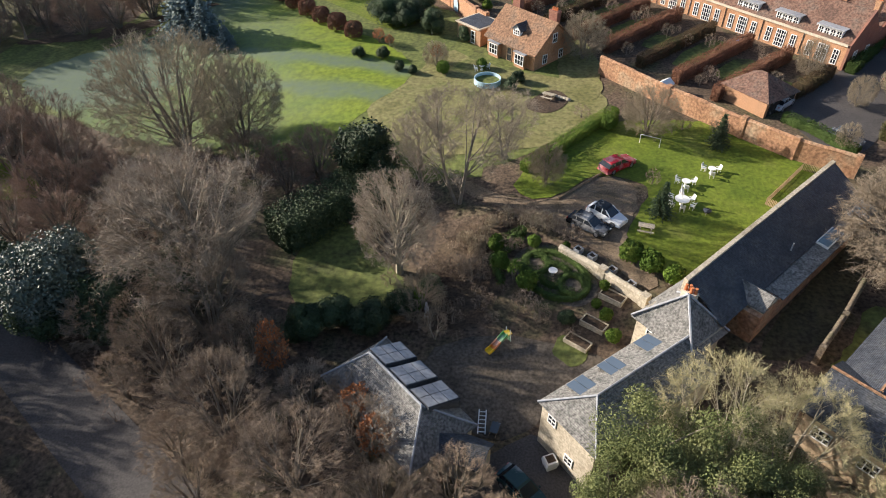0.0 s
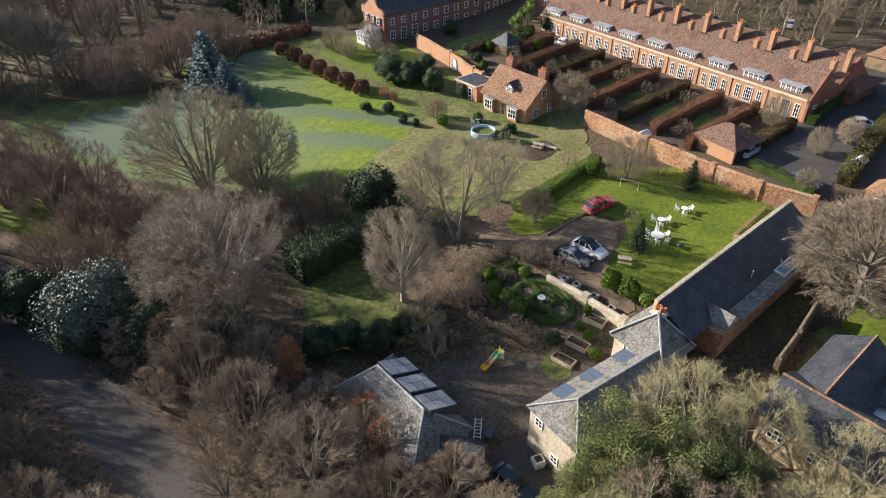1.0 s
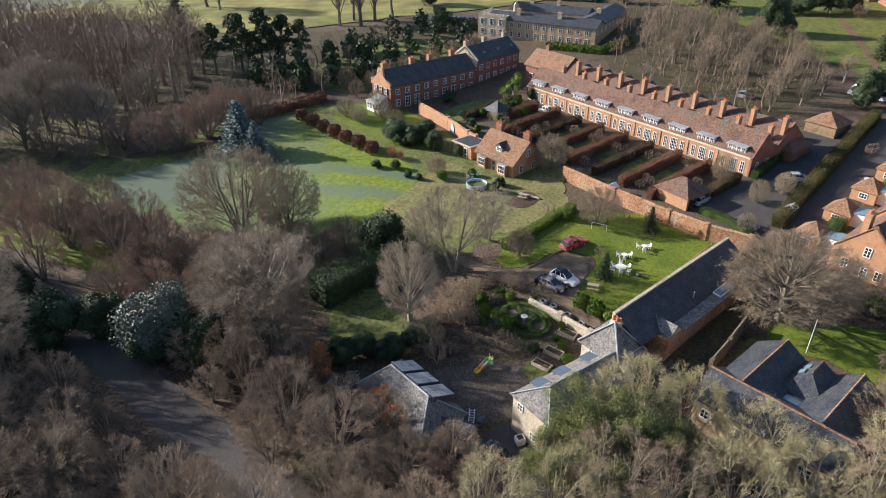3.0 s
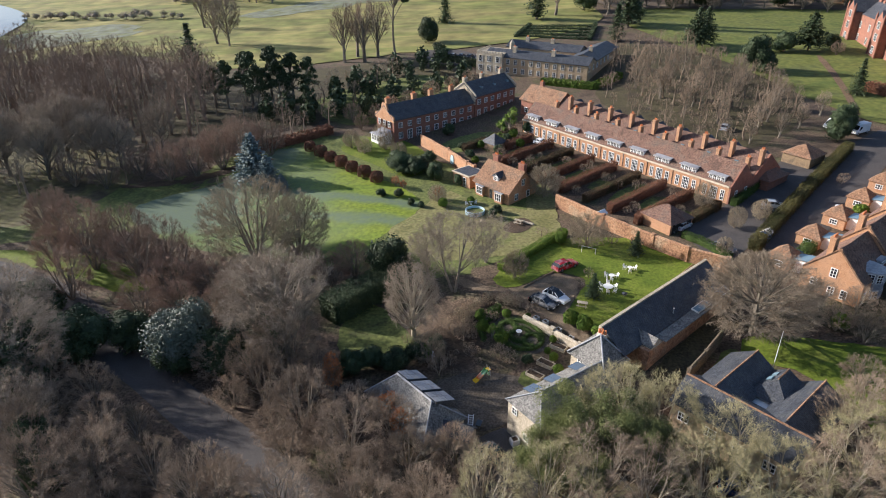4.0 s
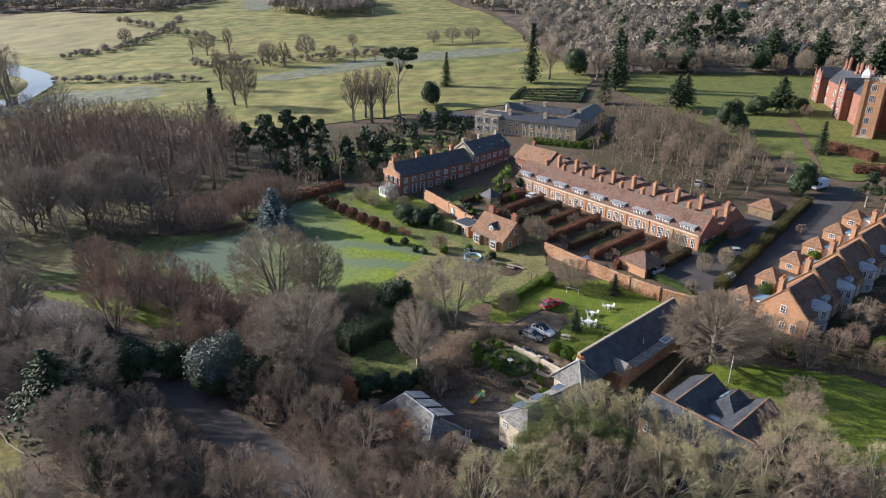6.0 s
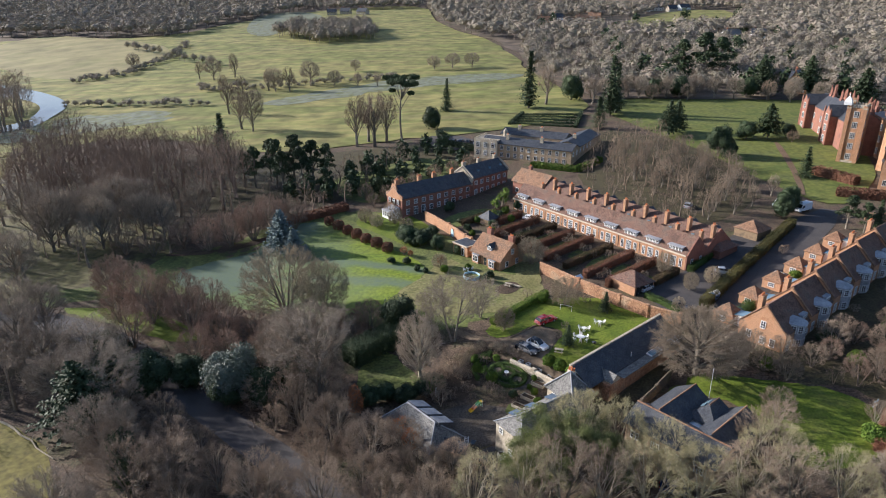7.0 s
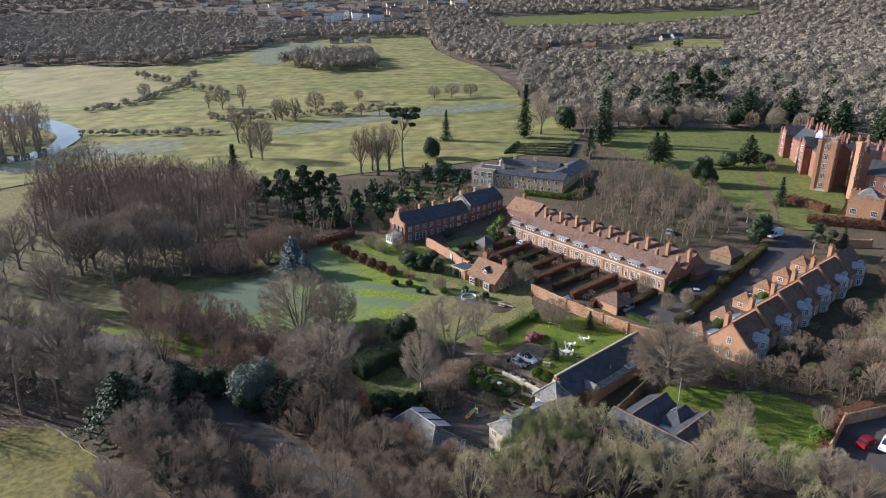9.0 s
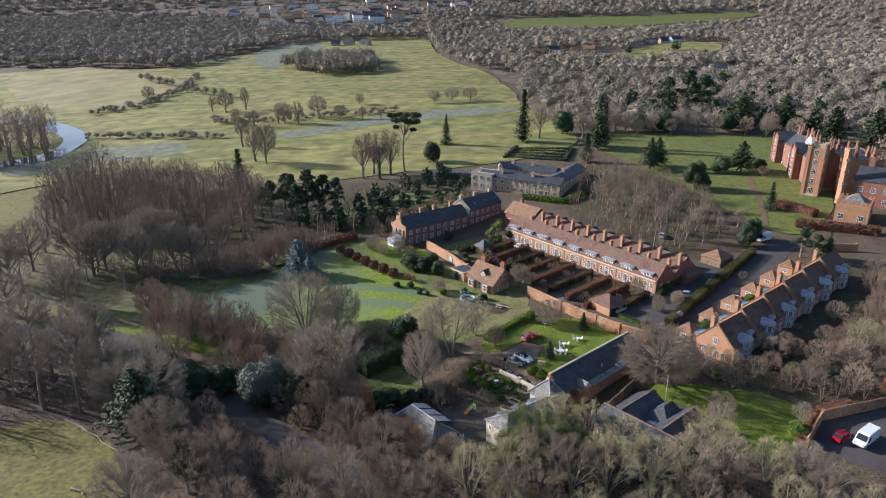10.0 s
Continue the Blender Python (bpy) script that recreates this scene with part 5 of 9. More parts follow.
def bungalow():
    """The low slate-roofed house round a small court."""
    h = thing("bungalow", "low buff brick bungalow with grey slate roofs round a court", "house", at(20.0, -15.4, 0.757, 0.653, -1.2))
    ze, rise = 3.3, 1.8

    def ridge(p0, p1):
        bm = bmesh.new()
        cyl(bm, p0, p1, 0.13, 0.13, 6)
        part("ridge_tile", bm, "orange_tile", h)

    for x0, y0, L, W in ((0.5, -2.8, 10.2, 5.6), (1.0, -10.9, 9.9, 5.6)):
        part("wall", gable_body(L, W, -2, ze, rise), "buff_brick", h, m=pose(x0, y0, 0))
        part("roof", gable_roof(L, W, ze, rise, 0.4, 0.16), "slate", h, m=pose(x0, y0, 0))
        ridge((x0, y0 + W / 2, ze + rise + 0.17), (x0 + L + 0.4, y0 + W / 2, ze + rise + 0.17))
    turn = pose(-3.0, 3.0, 0.02, 0, 0, -90)
    part("wall", gable_body(14.0, 6.2, -2, ze, rise), "buff_brick", h, m=turn)
    part("roof", gable_roof(14.0, 6.2, ze, rise, 0.4, 0.16), "slate", h, m=turn)
    ridge((0.1, 3.4, ze + rise + 0.19), (0.1, -11.4, ze + rise + 0.19))
    part("link_wall", boxes((5.8, 10.6, -6.4, -2.0, -2, ze)), "buff_brick", h)
    part("link_roof", hip_roof(5.4, 4.8, ze, 1.75, 2.2, 0.25, 0.3), "slate", h, m=pose(5.4, -6.6, 0))
    ridge((7.6, -4.2, ze + 1.78), (10.5, -4.2, ze + 1.78))
    room = part("garden_room", boxes((4.3, 5.8, -6.6, -1.9, -1.5, 2.6)), "white", h)
    part("room_roof", boxes((4.1, 6.0, -6.8, -1.7, 2.6, 2.74)), "white", room)
    for k in range(5):
        f = window(room, "left", 0, 0, 0.86, 1.9, 2, 4)
        f.matrix_basis = pose(4.3, -2.35 - 0.94 * k, 0.5, 0, 0, -90)
    for x, y in ((8.0, -3.2), (9.2, -3.3)):
        part("rooflight", boxes((-0.4, 0.4, -0.35, 0.35, 0, 0.12)), "skylight", h, m=pose(x, y, ze + 1.1, -36, 0, 0))
    for k in range(4):
        f = window(h, "left", 0, 0, 1.4, 1.2, 3, 2)
        f.matrix_basis = pose(-3.0, 1.4 - 3.4 * k, 1.0, 0, 0, -90)
    m = thing("flagpole", "thin pale pole with ball finial behind the bungalow", "pole", pose(30.6, -8.6, g(30.6, -8.6)))
    bm = bmesh.new()
    cyl(bm, (0, 0, 0), (0, 0, 7.0), 0.05, 0.03, 6)
    part("pole", bm, "white", m)


bungalow()


def garage(x, y, dx, dy, L, W, ze, rise, wall, roof, label, doors=True):
    h = thing("garage", label, "garage", at(x, y, dx, dy))
    part("wall", boxes((0, L, 0, W, -1.5, ze)), wall, h)
    part("roof", hip_roof(L, W, ze, rise, min(L, W) / 2 * 0.98, 0.35), roof, h)
    if doors:
        for k in range(2):
            part("garage_door", boxes((L - 0.02, L + 0.06, 0.5 + k * (W / 2), W / 2 - 0.3 + k * (W / 2), -0.3, 2.1)), "rubber", h)


garage(25.6, 34.8, 0.55, -0.835, 6.6, 6.0, 2.3, 1.9, "brick", "clay_tile", "square brick garage with pyramid clay tile roof beside the garden wall")
garage(53.2, 45.0, 0.80, 0.60, 7.5, 6.0, 2.3, 1.6, "dark_brick", "clay_tile", "brick garage with dark tiled roof beside the lane")
garage(66.0, 54.5, 0.80, 0.60, 6.5, 6.0, 2.4, 1.8, "wood", "orange_tile", "open timber cart shelter with orange tiled roof")
garage(-1.2, 76.0, 0.653, -0.757, 4.0, 4.0, 2.0, 1.7, "wood", "slate", "small summerhouse with pyramid slate roof", False)


def house(x, y, dx, dy, L, W, ze, rise, wall, roof, label, nwin=4, name="house", z=None, floors=1):
    h = thing(name, label, "house", at(x, y, dx, dy, z))
    part("wall", gable_body(L, W, -3, ze, rise), wall, h)
    part("roof", gable_roof(L, W, ze, rise, 0.4, 0.25), roof, h)
    for fl in range(floors):
        for k in range(nwin):
            window(h, "front", L * (k + 0.5) / nwin, 0.9 + 2.8 * fl, 1.3, 1.3, 2, 2)
    chimney(h, L * 0.25, W / 2 + 0.5, ze + rise - 0.6, ze + rise + 1.3, 1.1, 0.8, "dark_brick", 2)
    return h


house(10.6, 99.5, 0.62, -0.785, 12.0, 8.0, 4.2, 3.0, "dark_brick", "orange_tile", "brick coach house with orange tiled roof", 3, "coach_house")
house(168.0, 250.0, 0.75, -0.66, 9.0, 7.0, 6.5, 4.2, "brick", "slate", "tall brick lodge with steep gables among trees", 3, "lodge", floors=2)
house(172.5, 246.5, 0.66, 0.75, 6.0, 5.5, 7.0, 4.6, "brick", "slate", "brick lodge wing with steep gable", 2, "lodge", floors=2)
rnd = random.Random(11)
for k, (x, y, wall, roof) in enumerate(((96, 660, "brick", "orange_tile"), (118, 690, "white", "slate"), (140, 672, "brick", "orange_tile"), (158, 700, "brick", "orange_tile"), (128, 630, "brick", "orange_tile"), (245, 800, "white", "pale_slate"), (262, 812, "white", "slate"), (280, 790, "stone", "slate"), (300, 805, "white", "slate"), (236, 500, "white", "pale_slate"), (262, 508, "white", "slate"), (-155, 800, "stone", "slate"), (-140, 812, "stone", "slate"), (-118, 805, "stone", "slate"), (330, 560, "white", "slate"))):
    a = rnd.uniform(-0.5, 0.5)
    house(x, y, math.cos(a), math.sin(a), rnd.uniform(11, 17), 9, 4.5, 4.0, wall, roof, "distant " + {"white": "white-walled", "brick": "red brick", "stone": "grey"}[wall] + " house among trees", 3, floors=2)
for k in range(96):
    if k % 3 == 0:
        x, y = rnd.uniform(-330, -70), rnd.uniform(1055, 1135)
    elif k % 3 == 1:
        x = rnd.uniform(-620, 60)
        y = 1215 - 0.14 * x + rnd.uniform(-70, 60)
    else:
        x = rnd.uniform(-420, 20)
        y = 1150 - 0.12 * x + rnd.uniform(-50, 60)
    a = rnd.uniform(-0.4, 0.4)
    tall = k % 6 == 0
    wall = rnd.choice(("white", "brick", "white", "render", "stone"))
    house(x, y, math.cos(a), math.sin(a), rnd.uniform(12, 26), 11, 13 if tall else 6.5, 3.5, wall, rnd.choice(("slate", "orange_tile", "pale_slate")), "distant " + {"white": "white", "brick": "red brick", "stone": "stone", "render": "cream"}[wall] + " town building on the hill", 4, "town_house", floors=3 if tall else 2)


# ---- plants ----
def tri_mesh(name, tris, mat):
    """A mesh from an (n, 3, 3) array of triangles."""
    t = np.asarray(tris, dtype=np.float32).reshape(-1, 3)
    me = bpy.data.meshes.new(name)
    n = len(t) // 3
    me.vertices.add(len(t)), me.loops.add(len(t)), me.polygons.add(n)
    me.vertices.foreach_set("co", t.ravel())
    me.loops.foreach_set("vertex_index", np.arange(len(t), dtype=np.int32))
    me.polygons.foreach_set("loop_start", np.arange(0, len(t), 3, dtype=np.int32))
    me.update(calc_edges=True)
    me.materials.append(M[mat])
    return me


def unit(v):
    return v / (np.linalg.norm(v, axis=-1, keepdims=True) + 1e-9)


def tube(out, pts, radii, n=5):
    """Triangles of a tapered tube along points."""
    pts = np.asarray(pts, float)
    d = unit(np.gradient(pts, axis=0))
    a = unit(np.cross(d, np.array([0.31, 0.87, 0.41])))
    b = np.cross(d, a)
    ang = 2 * np.pi * np.arange(n) / n
    ring = pts[:, None] + np.asarray(radii)[:, None, None] * (np.cos(ang)[None, :, None] * a[:, None] + np.sin(ang)[None, :, None] * b[:, None])
    for k in range(len(pts) - 1):
        for j in range(n):
            p, q, r, s = ring[k, j], ring[k, (j + 1) % n], ring[k + 1, (j + 1) % n], ring[k + 1, j]
            out.append((p, q, r)), out.append((p, r, s))


def twigs(rng, base, way, length, width):
    """One thin tapered sliver for each twig."""
    n = len(base)
    way = unit(way)
    side = unit(np.cross(way, rng.normal(size=(n, 3)))) * (np.broadcast_to(width, (n,))[:, None] / 2)
    tip = base + way * np.broadcast_to(length, (n,))[:, None]
    return np.stack([base - side, base + side, tip], 1)


def bow(a, b, rng, lift, k=5):
    t = np.linspace(0, 1, k)[:, None]
    mid = (a + b) / 2 + np.array([0, 0, lift]) + rng.normal(size=3) * np.linalg.norm(b - a) * 0.06
    return (1 - t) ** 2 * a + 2 * t * (1 - t) * mid + t ** 2 * b


def bare_tree(seed, H=10.0, R=4.2, base=0.22, limbs=11, branches=8, sprays=7, per=6, twig=0.85, width=0.03, stems=1, droop=0.0, squeeze=1.0, low=1.5, fan=0.0, stray=0.5, lobe=0.32, inner=0.4):
    """Triangles of trunk and limbs, and of the twiggy crown, of a leafless tree: each fork leans outwards and up to an uneven dome."""
    rng = np.random.default_rng(seed)
    wood, fine = [], []
    c = np.array([0, 0, H * (0.62 + 0.38 * base) if low < 1.3 else H * (1 + base) / 2])
    c[2] = min(c[2], H * 0.62)
    ax = np.array([R, R * squeeze, H - c[2]])
    lobes = unit(rng.normal(size=(16, 3)))
    amp = rng.uniform(-lobe, lobe * 0.9, size=16)

    def reach(d):
        return 0.95 + (amp * np.clip(d @ lobes.T, 0, 1) ** 5).sum(-1)

    def hold(p):
        """Keeps points within the crown's dome."""
        q = (p - c) / ax
        q[:, 2] = np.where(q[:, 2] < 0, q[:, 2] * 0.75, q[:, 2])
        n = np.linalg.norm(q, axis=1)
        lim = reach(q / (n[:, None] + 1e-9)) * rng.uniform(0.82, 1.1, len(q))
        k = np.where(n > lim, lim / n, 1.0)[:, None]
        return c + (p - c) * k

    def onward(p, w_out, w_way, way, w_up):
        out = unit((p - c) / ax / ax)
        return unit(out * w_out + unit(way) * w_way + rng.normal(size=p.shape) * stray + np.array([0, 0, w_up]))

    tops = []
    for s in range(stems):
        a = 2.4 * s + rng.uniform(-0.3, 0.3)
        rad = fan * R * math.sqrt((s + 0.6) / stems) + (0.03 if stems == 1 else 0.06) * H * rng.uniform(0.3, 1)
        top = np.array([rad * math.cos(a), rad * math.sin(a), H * rng.uniform(0.6, 0.7)])
        foot = np.array([0.03 * rad * math.cos(a), 0.03 * rad * math.sin(a), -0.4])
        pts = bow(foot, top, rng, -0.03 * H if fan else 0, 6)
        r0 = H * (0.026 if stems == 1 else 0.013)
        tube(wood, pts, np.linspace(r0 * 1.25, r0 * 0.4, 6), 6)
        tops.append((pts, r0))
    golden = np.pi * (3 - 5 ** 0.5)

    def fib(n, i, jit):
        zc = 0.98 - low * (i + 0.5) / n
        phi = i * golden + rng.uniform(-jit, jit, len(i))
        r = np.sqrt(np.clip(1 - zc * zc, 0, 1))
        return np.stack([np.cos(phi) * r, np.sin(phi) * r, zc], 1)

    D = fib(limbs, np.arange(limbs), 0.3)
    B = fib(limbs * branches, np.arange(limbs * branches), 0.5)
    own = np.argmax(B @ D.T + rng.normal(size=(len(B), limbs)) * 0.04, 1)
    for i in range(limbs):
        d = D[i]
        if stems == 1:
            pts, r0 = tops[0]
        else:
            pts, r0 = tops[int(np.argmax([t[0][-1][:2] @ d[:2] / R + 0.25 * rng.random() for t in tops]))]
        k = int(np.clip(1.2 + 3.2 * (d[2] + 0.6) / 1.6 + rng.uniform(-0.4, 0.6), 1, 5))
        a = pts[k]
        b = hold((c + d * ax * 0.74)[None])[0]
        lp = bow(a, b, rng, -0.02 * H, 6)
        tube(wood, lp[[0, 2, 4, 5]], np.array([0.42, 0.3, 0.18, 0.1]) * r0, 4)
        bd = B[own == i]
        n = len(bd)
        if not n:
            continue
        p = lp[(rng.uniform(inner, 1.0, n) * 5).astype(int)]
        q = hold(c + bd * ax * rng.uniform(0.72, 0.98, (n, 1)))
        for j in range(n):
            tube(wood, np.array([p[j], q[j]]), [r0 * 0.10, r0 * 0.035], 3)
        m = n * sprays
        pj, qj = np.repeat(p, sprays, 0), np.repeat(q, sprays, 0)
        o = pj + (qj - pj) * rng.uniform(inner * 0.9, 1.0, (m, 1)) ** 0.8
        w = onward(o, 0.45, 0.45, qj - pj + 1e-4, 0.15 - droop)
        e = hold(o + w * (twig * rng.uniform(0.8, 1.5, m))[:, None])
        fine.append(twigs(rng, o, e - o + 1e-4, np.linalg.norm(e - o, axis=1), width * 1.4))
        oj, ej = np.repeat(o, per, 0), np.repeat(e, per, 0)
        bs = oj + (ej - oj) * rng.uniform(0.1, 1.0, (m * per, 1))
        wy = onward(bs, 0.4, 0.4, ej - oj + 1e-4, 0.1 - droop)
        te = hold(bs + wy * (twig * rng.uniform(0.4, 0.95, m * per))[:, None])
        fine.append(twigs(rng, bs, te - bs + 1e-4, np.linalg.norm(te - bs, axis=1), width))
    return np.array(wood), np.concatenate(fine)


def leaves(rng, centres, size, out_dir=None, flat=0.6):
    """A small bent leaf spray (two triangles) at each centre."""
    n = len(centres)
    nrm = rng.normal(size=(n, 3)) if out_dir is None else unit(out_dir) + rng.normal(size=(n, 3)) * flat
    nrm = unit(nrm)
    a = unit(np.cross(nrm, rng.normal(size=(n, 3))))
    b = np.cross(nrm, a)
    s = (np.broadcast_to(size, (n,)) * rng.uniform(0.7, 1.3, n))[:, None]
    p0, p1, p2, p3 = centres - a * s, centres - b * s * 0.6 + nrm * s * 0.15, centres + a * s, centres + b * s * 0.6 + nrm * s * 0.15
    return np.concatenate([np.stack([p0, p1, p2], 1), np.stack([p0, p2, p3], 1)])


def clump(seed, ax, n, size, lump=0.22, lift=None, flat=0.6, lower=-0.55, core_size=0.62):
    """Leaves over an uneven rounded body, with a rough dark heart inside so that it is not hollow."""
    rng = np.random.default_rng(seed)
    ax = np.asarray(ax, float)
    d = unit(rng.normal(size=(int(n * 1.6), 3)))
    d = d[d[:, 2] > lower][:n]
    lobes, amp = unit(rng.normal(size=(22, 3))), rng.uniform(-lump, lump, 22)
    reach = 0.9 + (amp * np.clip(d @ lobes.T, 0, 1) ** 6).sum(-1)
    depth = 1 - 0.28 * rng.random(len(d)) ** 2
    reach = reach - 0.16 * (0.5 + 0.5 * np.sin(d @ rng.normal(size=3) * 9.0 + 1.3) * np.sin(d @ rng.normal(size=3) * 8.0))
    p = d * ax * (reach * depth)[:, None] + np.array([0, 0, ax[2] * 0.8 if lift is None else lift])
    fol = leaves(rng, p, size, d, flat)
    core = bmesh.new()
    bmesh.ops.create_icosphere(core, subdivisions=2, radius=1)
    tris = []
    for f in core.faces:
        tri = []
        for v in f.verts:
            q = np.array(v.co)
            r = core_size + 0.7 * (amp * np.clip(q @ lobes.T, 0, 1) ** 6).sum()
            z = max(q[2], lower)
            tri.append(np.array([q[0], q[1], z]) * ax * r + np.array([0, 0, ax[2] * 0.8 if lift is None else lift]))
        tris.append(tri)
    core.free()
    return np.concatenate([fol, np.array(tris)])


def stand(proto, rows):
    """Places the first of a kind and copies for the rest: rows of x, y, height, width factor."""
    base_h = proto["unit_height"]
    for k, (x, y, h, wf) in enumerate(rows):
        s = h / base_h
        m = pose(x, y, g(x, y) - 0.05, 0, 0, (x * 37.7 + y * 91.3) % 360) @ Matrix.Diagonal((s * wf, s * wf, s, 1))
        if k == 0 and not proto.get("used"):
            proto.matrix_basis = m
            proto["used"] = 1
        else:
            copy_plain(proto, m)


def copy_plain(ob, m):
    keep = ob.matrix_basis.copy()
    ob.matrix_basis = Matrix.Identity(4)
    made = copy_thing(ob, m)
    ob.matrix_basis = keep
    return made


def plant(name, label, category, height, parts, group=""):
    e = thing(name, label, category, group=group)
    e["unit_height"] = float(height)
    for pname, tris, mat in parts:
        part(pname, tri_mesh(pname, tris, mat), None, e)
    return e


def bare(seed, label, twig_mat, name="bare_tree", bark="bark", **kw):
    wood, fine = bare_tree(seed, **kw)
    return plant(name, label, "tree", 10.0, (("trunk", wood, bark), ("crown", fine, twig_mat)))


OAKS = [bare(21 + k, "broad leafless grey-brown tree with a dense twiggy crown", "twig_grey", R=4.6, base=0.12, limbs=20, branches=11, sprays=10, per=10, twig=0.56, width=0.016, lobe=0.4, stray=0.7) for k in range(3)]
BROWNS = [bare(31 + k, "leafless brown tree with a rounded crown of fine twigs", "twig_brown", R=4.3, base=0.04, limbs=19, branches=9, sprays=9, per=9, twig=0.62, stems=5, fan=0.3, width=0.018, lobe=0.1, stray=0.4, inner=0.2) for k in range(3)]
REDS = [bare(41 + k, "reddish leafless tree with fine brush-like twigs", "twig_red", R=4.2, base=0.0, limbs=18, branches=9, sprays=8, per=9, twig=0.75, width=0.02, stems=6, fan=0.5, low=1.6, droop=-0.25, lobe=0.15, stray=0.4, inner=0.2) for k in range(2)]
MULTI = [bare(51 + k, "leafless many-stemmed tree with a wide dome of fine twigs", "twig_pale", R=6.4, base=0.0, limbs=34, branches=9, sprays=9, per=10, twig=0.7, stems=7, fan=0.3, low=1.75, droop=-0.2, width=0.022, stray=0.5, lobe=0.14, inner=0.12) for k in range(2)]
OPEN = [bare(91 + k, "leafless grey tree with open spreading branches", "twig_grey", R=4.7, base=0.25, limbs=18, branches=9, sprays=8, per=8, twig=0.6, stems=2, fan=0.3, width=0.017, stray=0.65) for k in range(1)]
PLANES = [bare(96, "tall leafless tree with pale limbs and a dense grey crown", "twig_grey", bark="pale_bark", R=3.5, base=0.06, limbs=24, branches=9, sprays=9, per=10, twig=0.6, width=0.016, low=1.6, lobe=0.25, stray=0.6)]
OLIVES = [bare(61 + k, "leafless tree with olive lichen on its dense crown", "twig_olive", R=4.7, base=0.22, limbs=18, branches=9, sprays=10, per=10, twig=0.55, width=0.017, stems=4, fan=0.5, low=1.3, bark="pale_bark", stray=0.6) for k in range(2)]
PALES = [bare(71 + k, "leafless tree with pale limbs and open branching", ("twig_brown", "twig_olive")[k], bark="pale_bark", R=4.2, base=0.22, limbs=15, branches=8, sprays=8, per=8, twig=0.62, stems=3, fan=0.45, low=1.3, width=0.018, stray=0.6) for k in range(2)]
SLIM = [bare(81 + k, "tall thin leafless tree with a narrow crown", "twig_brown", R=2.4, base=0.25, limbs=12, branches=7, sprays=6, per=6, twig=0.7, width=0.03, low=1.6) for k in range(2)]


def spread(protos, rows):
    for k, p in enumerate(protos):
        stand(p, rows[k::len(protos)])


BROAD = bare(99, "broad leafless tree with a very dense rounded brown crown", "twig_dense", R=5.0, base=0.0, limbs=30, branches=11, sprays=10, per=10, twig=0.6, width=0.02, low=1.65, lobe=0.14, stray=0.45, inner=0.25)
# large single trees
stand(BROAD, [(31.8, 0.2, 13.6, 1.3)])
stand(MULTI[0], [(-45.0, 31.0, 17.0, 1.05), (-37.5, 32.5, 13.0, 0.85)])
stand(OAKS[0], [(-33.5, 2.0, 17.5, 1.15), (-60.0, -33.0, 12.0, 1.1)])
stand(OAKS[1], [(-39.5, 7.0, 14.0, 1.0)])
stand(OPEN[0], [(-9.3, 15.7, 15.4, 1.05), (-3.8, 22.9, 9.5, 1.0), (-13.2, 18.5, 11.0, 0.9)])
stand(PLANES[0], [(-15.6, 6.6, 13.5, 1.0)])
stand(MULTI[1], [(14.2, 26.9, 6.8, 0.95), (0.6, 17.5, 5.5, 0.7), (-13.4, 1.0, 4.5, 1.1), (9.5, 47.5, 7.5, 0.8)])
# the rounded trees between the shed and the road
spread(BROWNS, [(-28.6, -13.5, 10.1, 1.12), (-22.0, -18.4, 9.5, 1.18), (-17.4, -15.3, 7.0, 1.23), (-10.2, -19.2, 6.4, 1.12), (-15.1, -22.0, 8.1, 1.12), (-34.5, -8.6, 9.5, 1.06), (-22.5, -10.4, 5.3, 1.40), (-42.1, -3.1, 7.4, 1.12), (-32.7, -2.5, 12.2, 1.06), (-7.2, -24.5, 8.0, 1.12), (-37.2, -4.0, 8.5, 1.01), (-28.2, -6.5, 8.0, 1.06), (-22.0, -25.0, 8.5, 1.12), (-29.0, -19.5, 6.4, 1.12), (-18.5, -10.8, 4.9, 1.23), (-25.5, -16.5, 6.5, 1.1), (-31.5, -16.0, 6.5, 1.1), (-19.5, -22.5, 6.5, 1.1), (-38.5, -9.0, 5.5, 1.1), (-30.5, -9.5, 6.0, 1.1)])
spread(OLIVES, [(8.6, -16.6, 12.0, 0.92), (14.6, -17.4, 10.2, 0.9), (13.6, -22.6, 7.0, 1.0), (22.5, -27.5, 10.0, 1.3), (33.0, -24.5, 8.5, 1.3), (19.0, -23.5, 6.5, 1.0)])
spread(PALES, [(-11.9, -2.5, 3.6, 1.2), (19.5, -22.5, 10.0, 1.1), (4.5, -27.0, 12.5, 1.1), (-0.2, -28.0, 11.5, 1.1), (9.5, -28.0, 11.5, 1.1), (15.5, -28.0, 12.0, 1.1), (27.5, -29.0, 10.5, 1.2), (-7.0, -28.8, 11.0, 1.1), (34.0, -28.5, 9.0, 1.2), (40.5, -29.0, 8.0, 1.2), (52.2, -16.3, 6.0, 0.8), (76.6, 7.0, 9.0, 1.0), (47.6, -33.5, 8.0, 1.2), (80.5, 3.5, 8.0, 1.0)])
# the tangle of mixed trees along the near edge
rt = random.Random(41)
near = [(x + rt.uniform(-1.8, 1.8), y + rt.uniform(-1.5, 1.5), rt.uniform(6.5, 10.0), rt.uniform(0.85, 1.15)) for y in (-30.5, -35.5, -41.0) for x in range(-20, 62, 6)]
near = [r for r in near if (r[0] < 46 or r[1] < -36) and not (-9 < r[0] < 21 and r[1] > -34)]
spread([BROWNS[0], PALES[0], OLIVES[0], BROWNS[1], PALES[1], OAKS[1], OLIVES[1]], near)
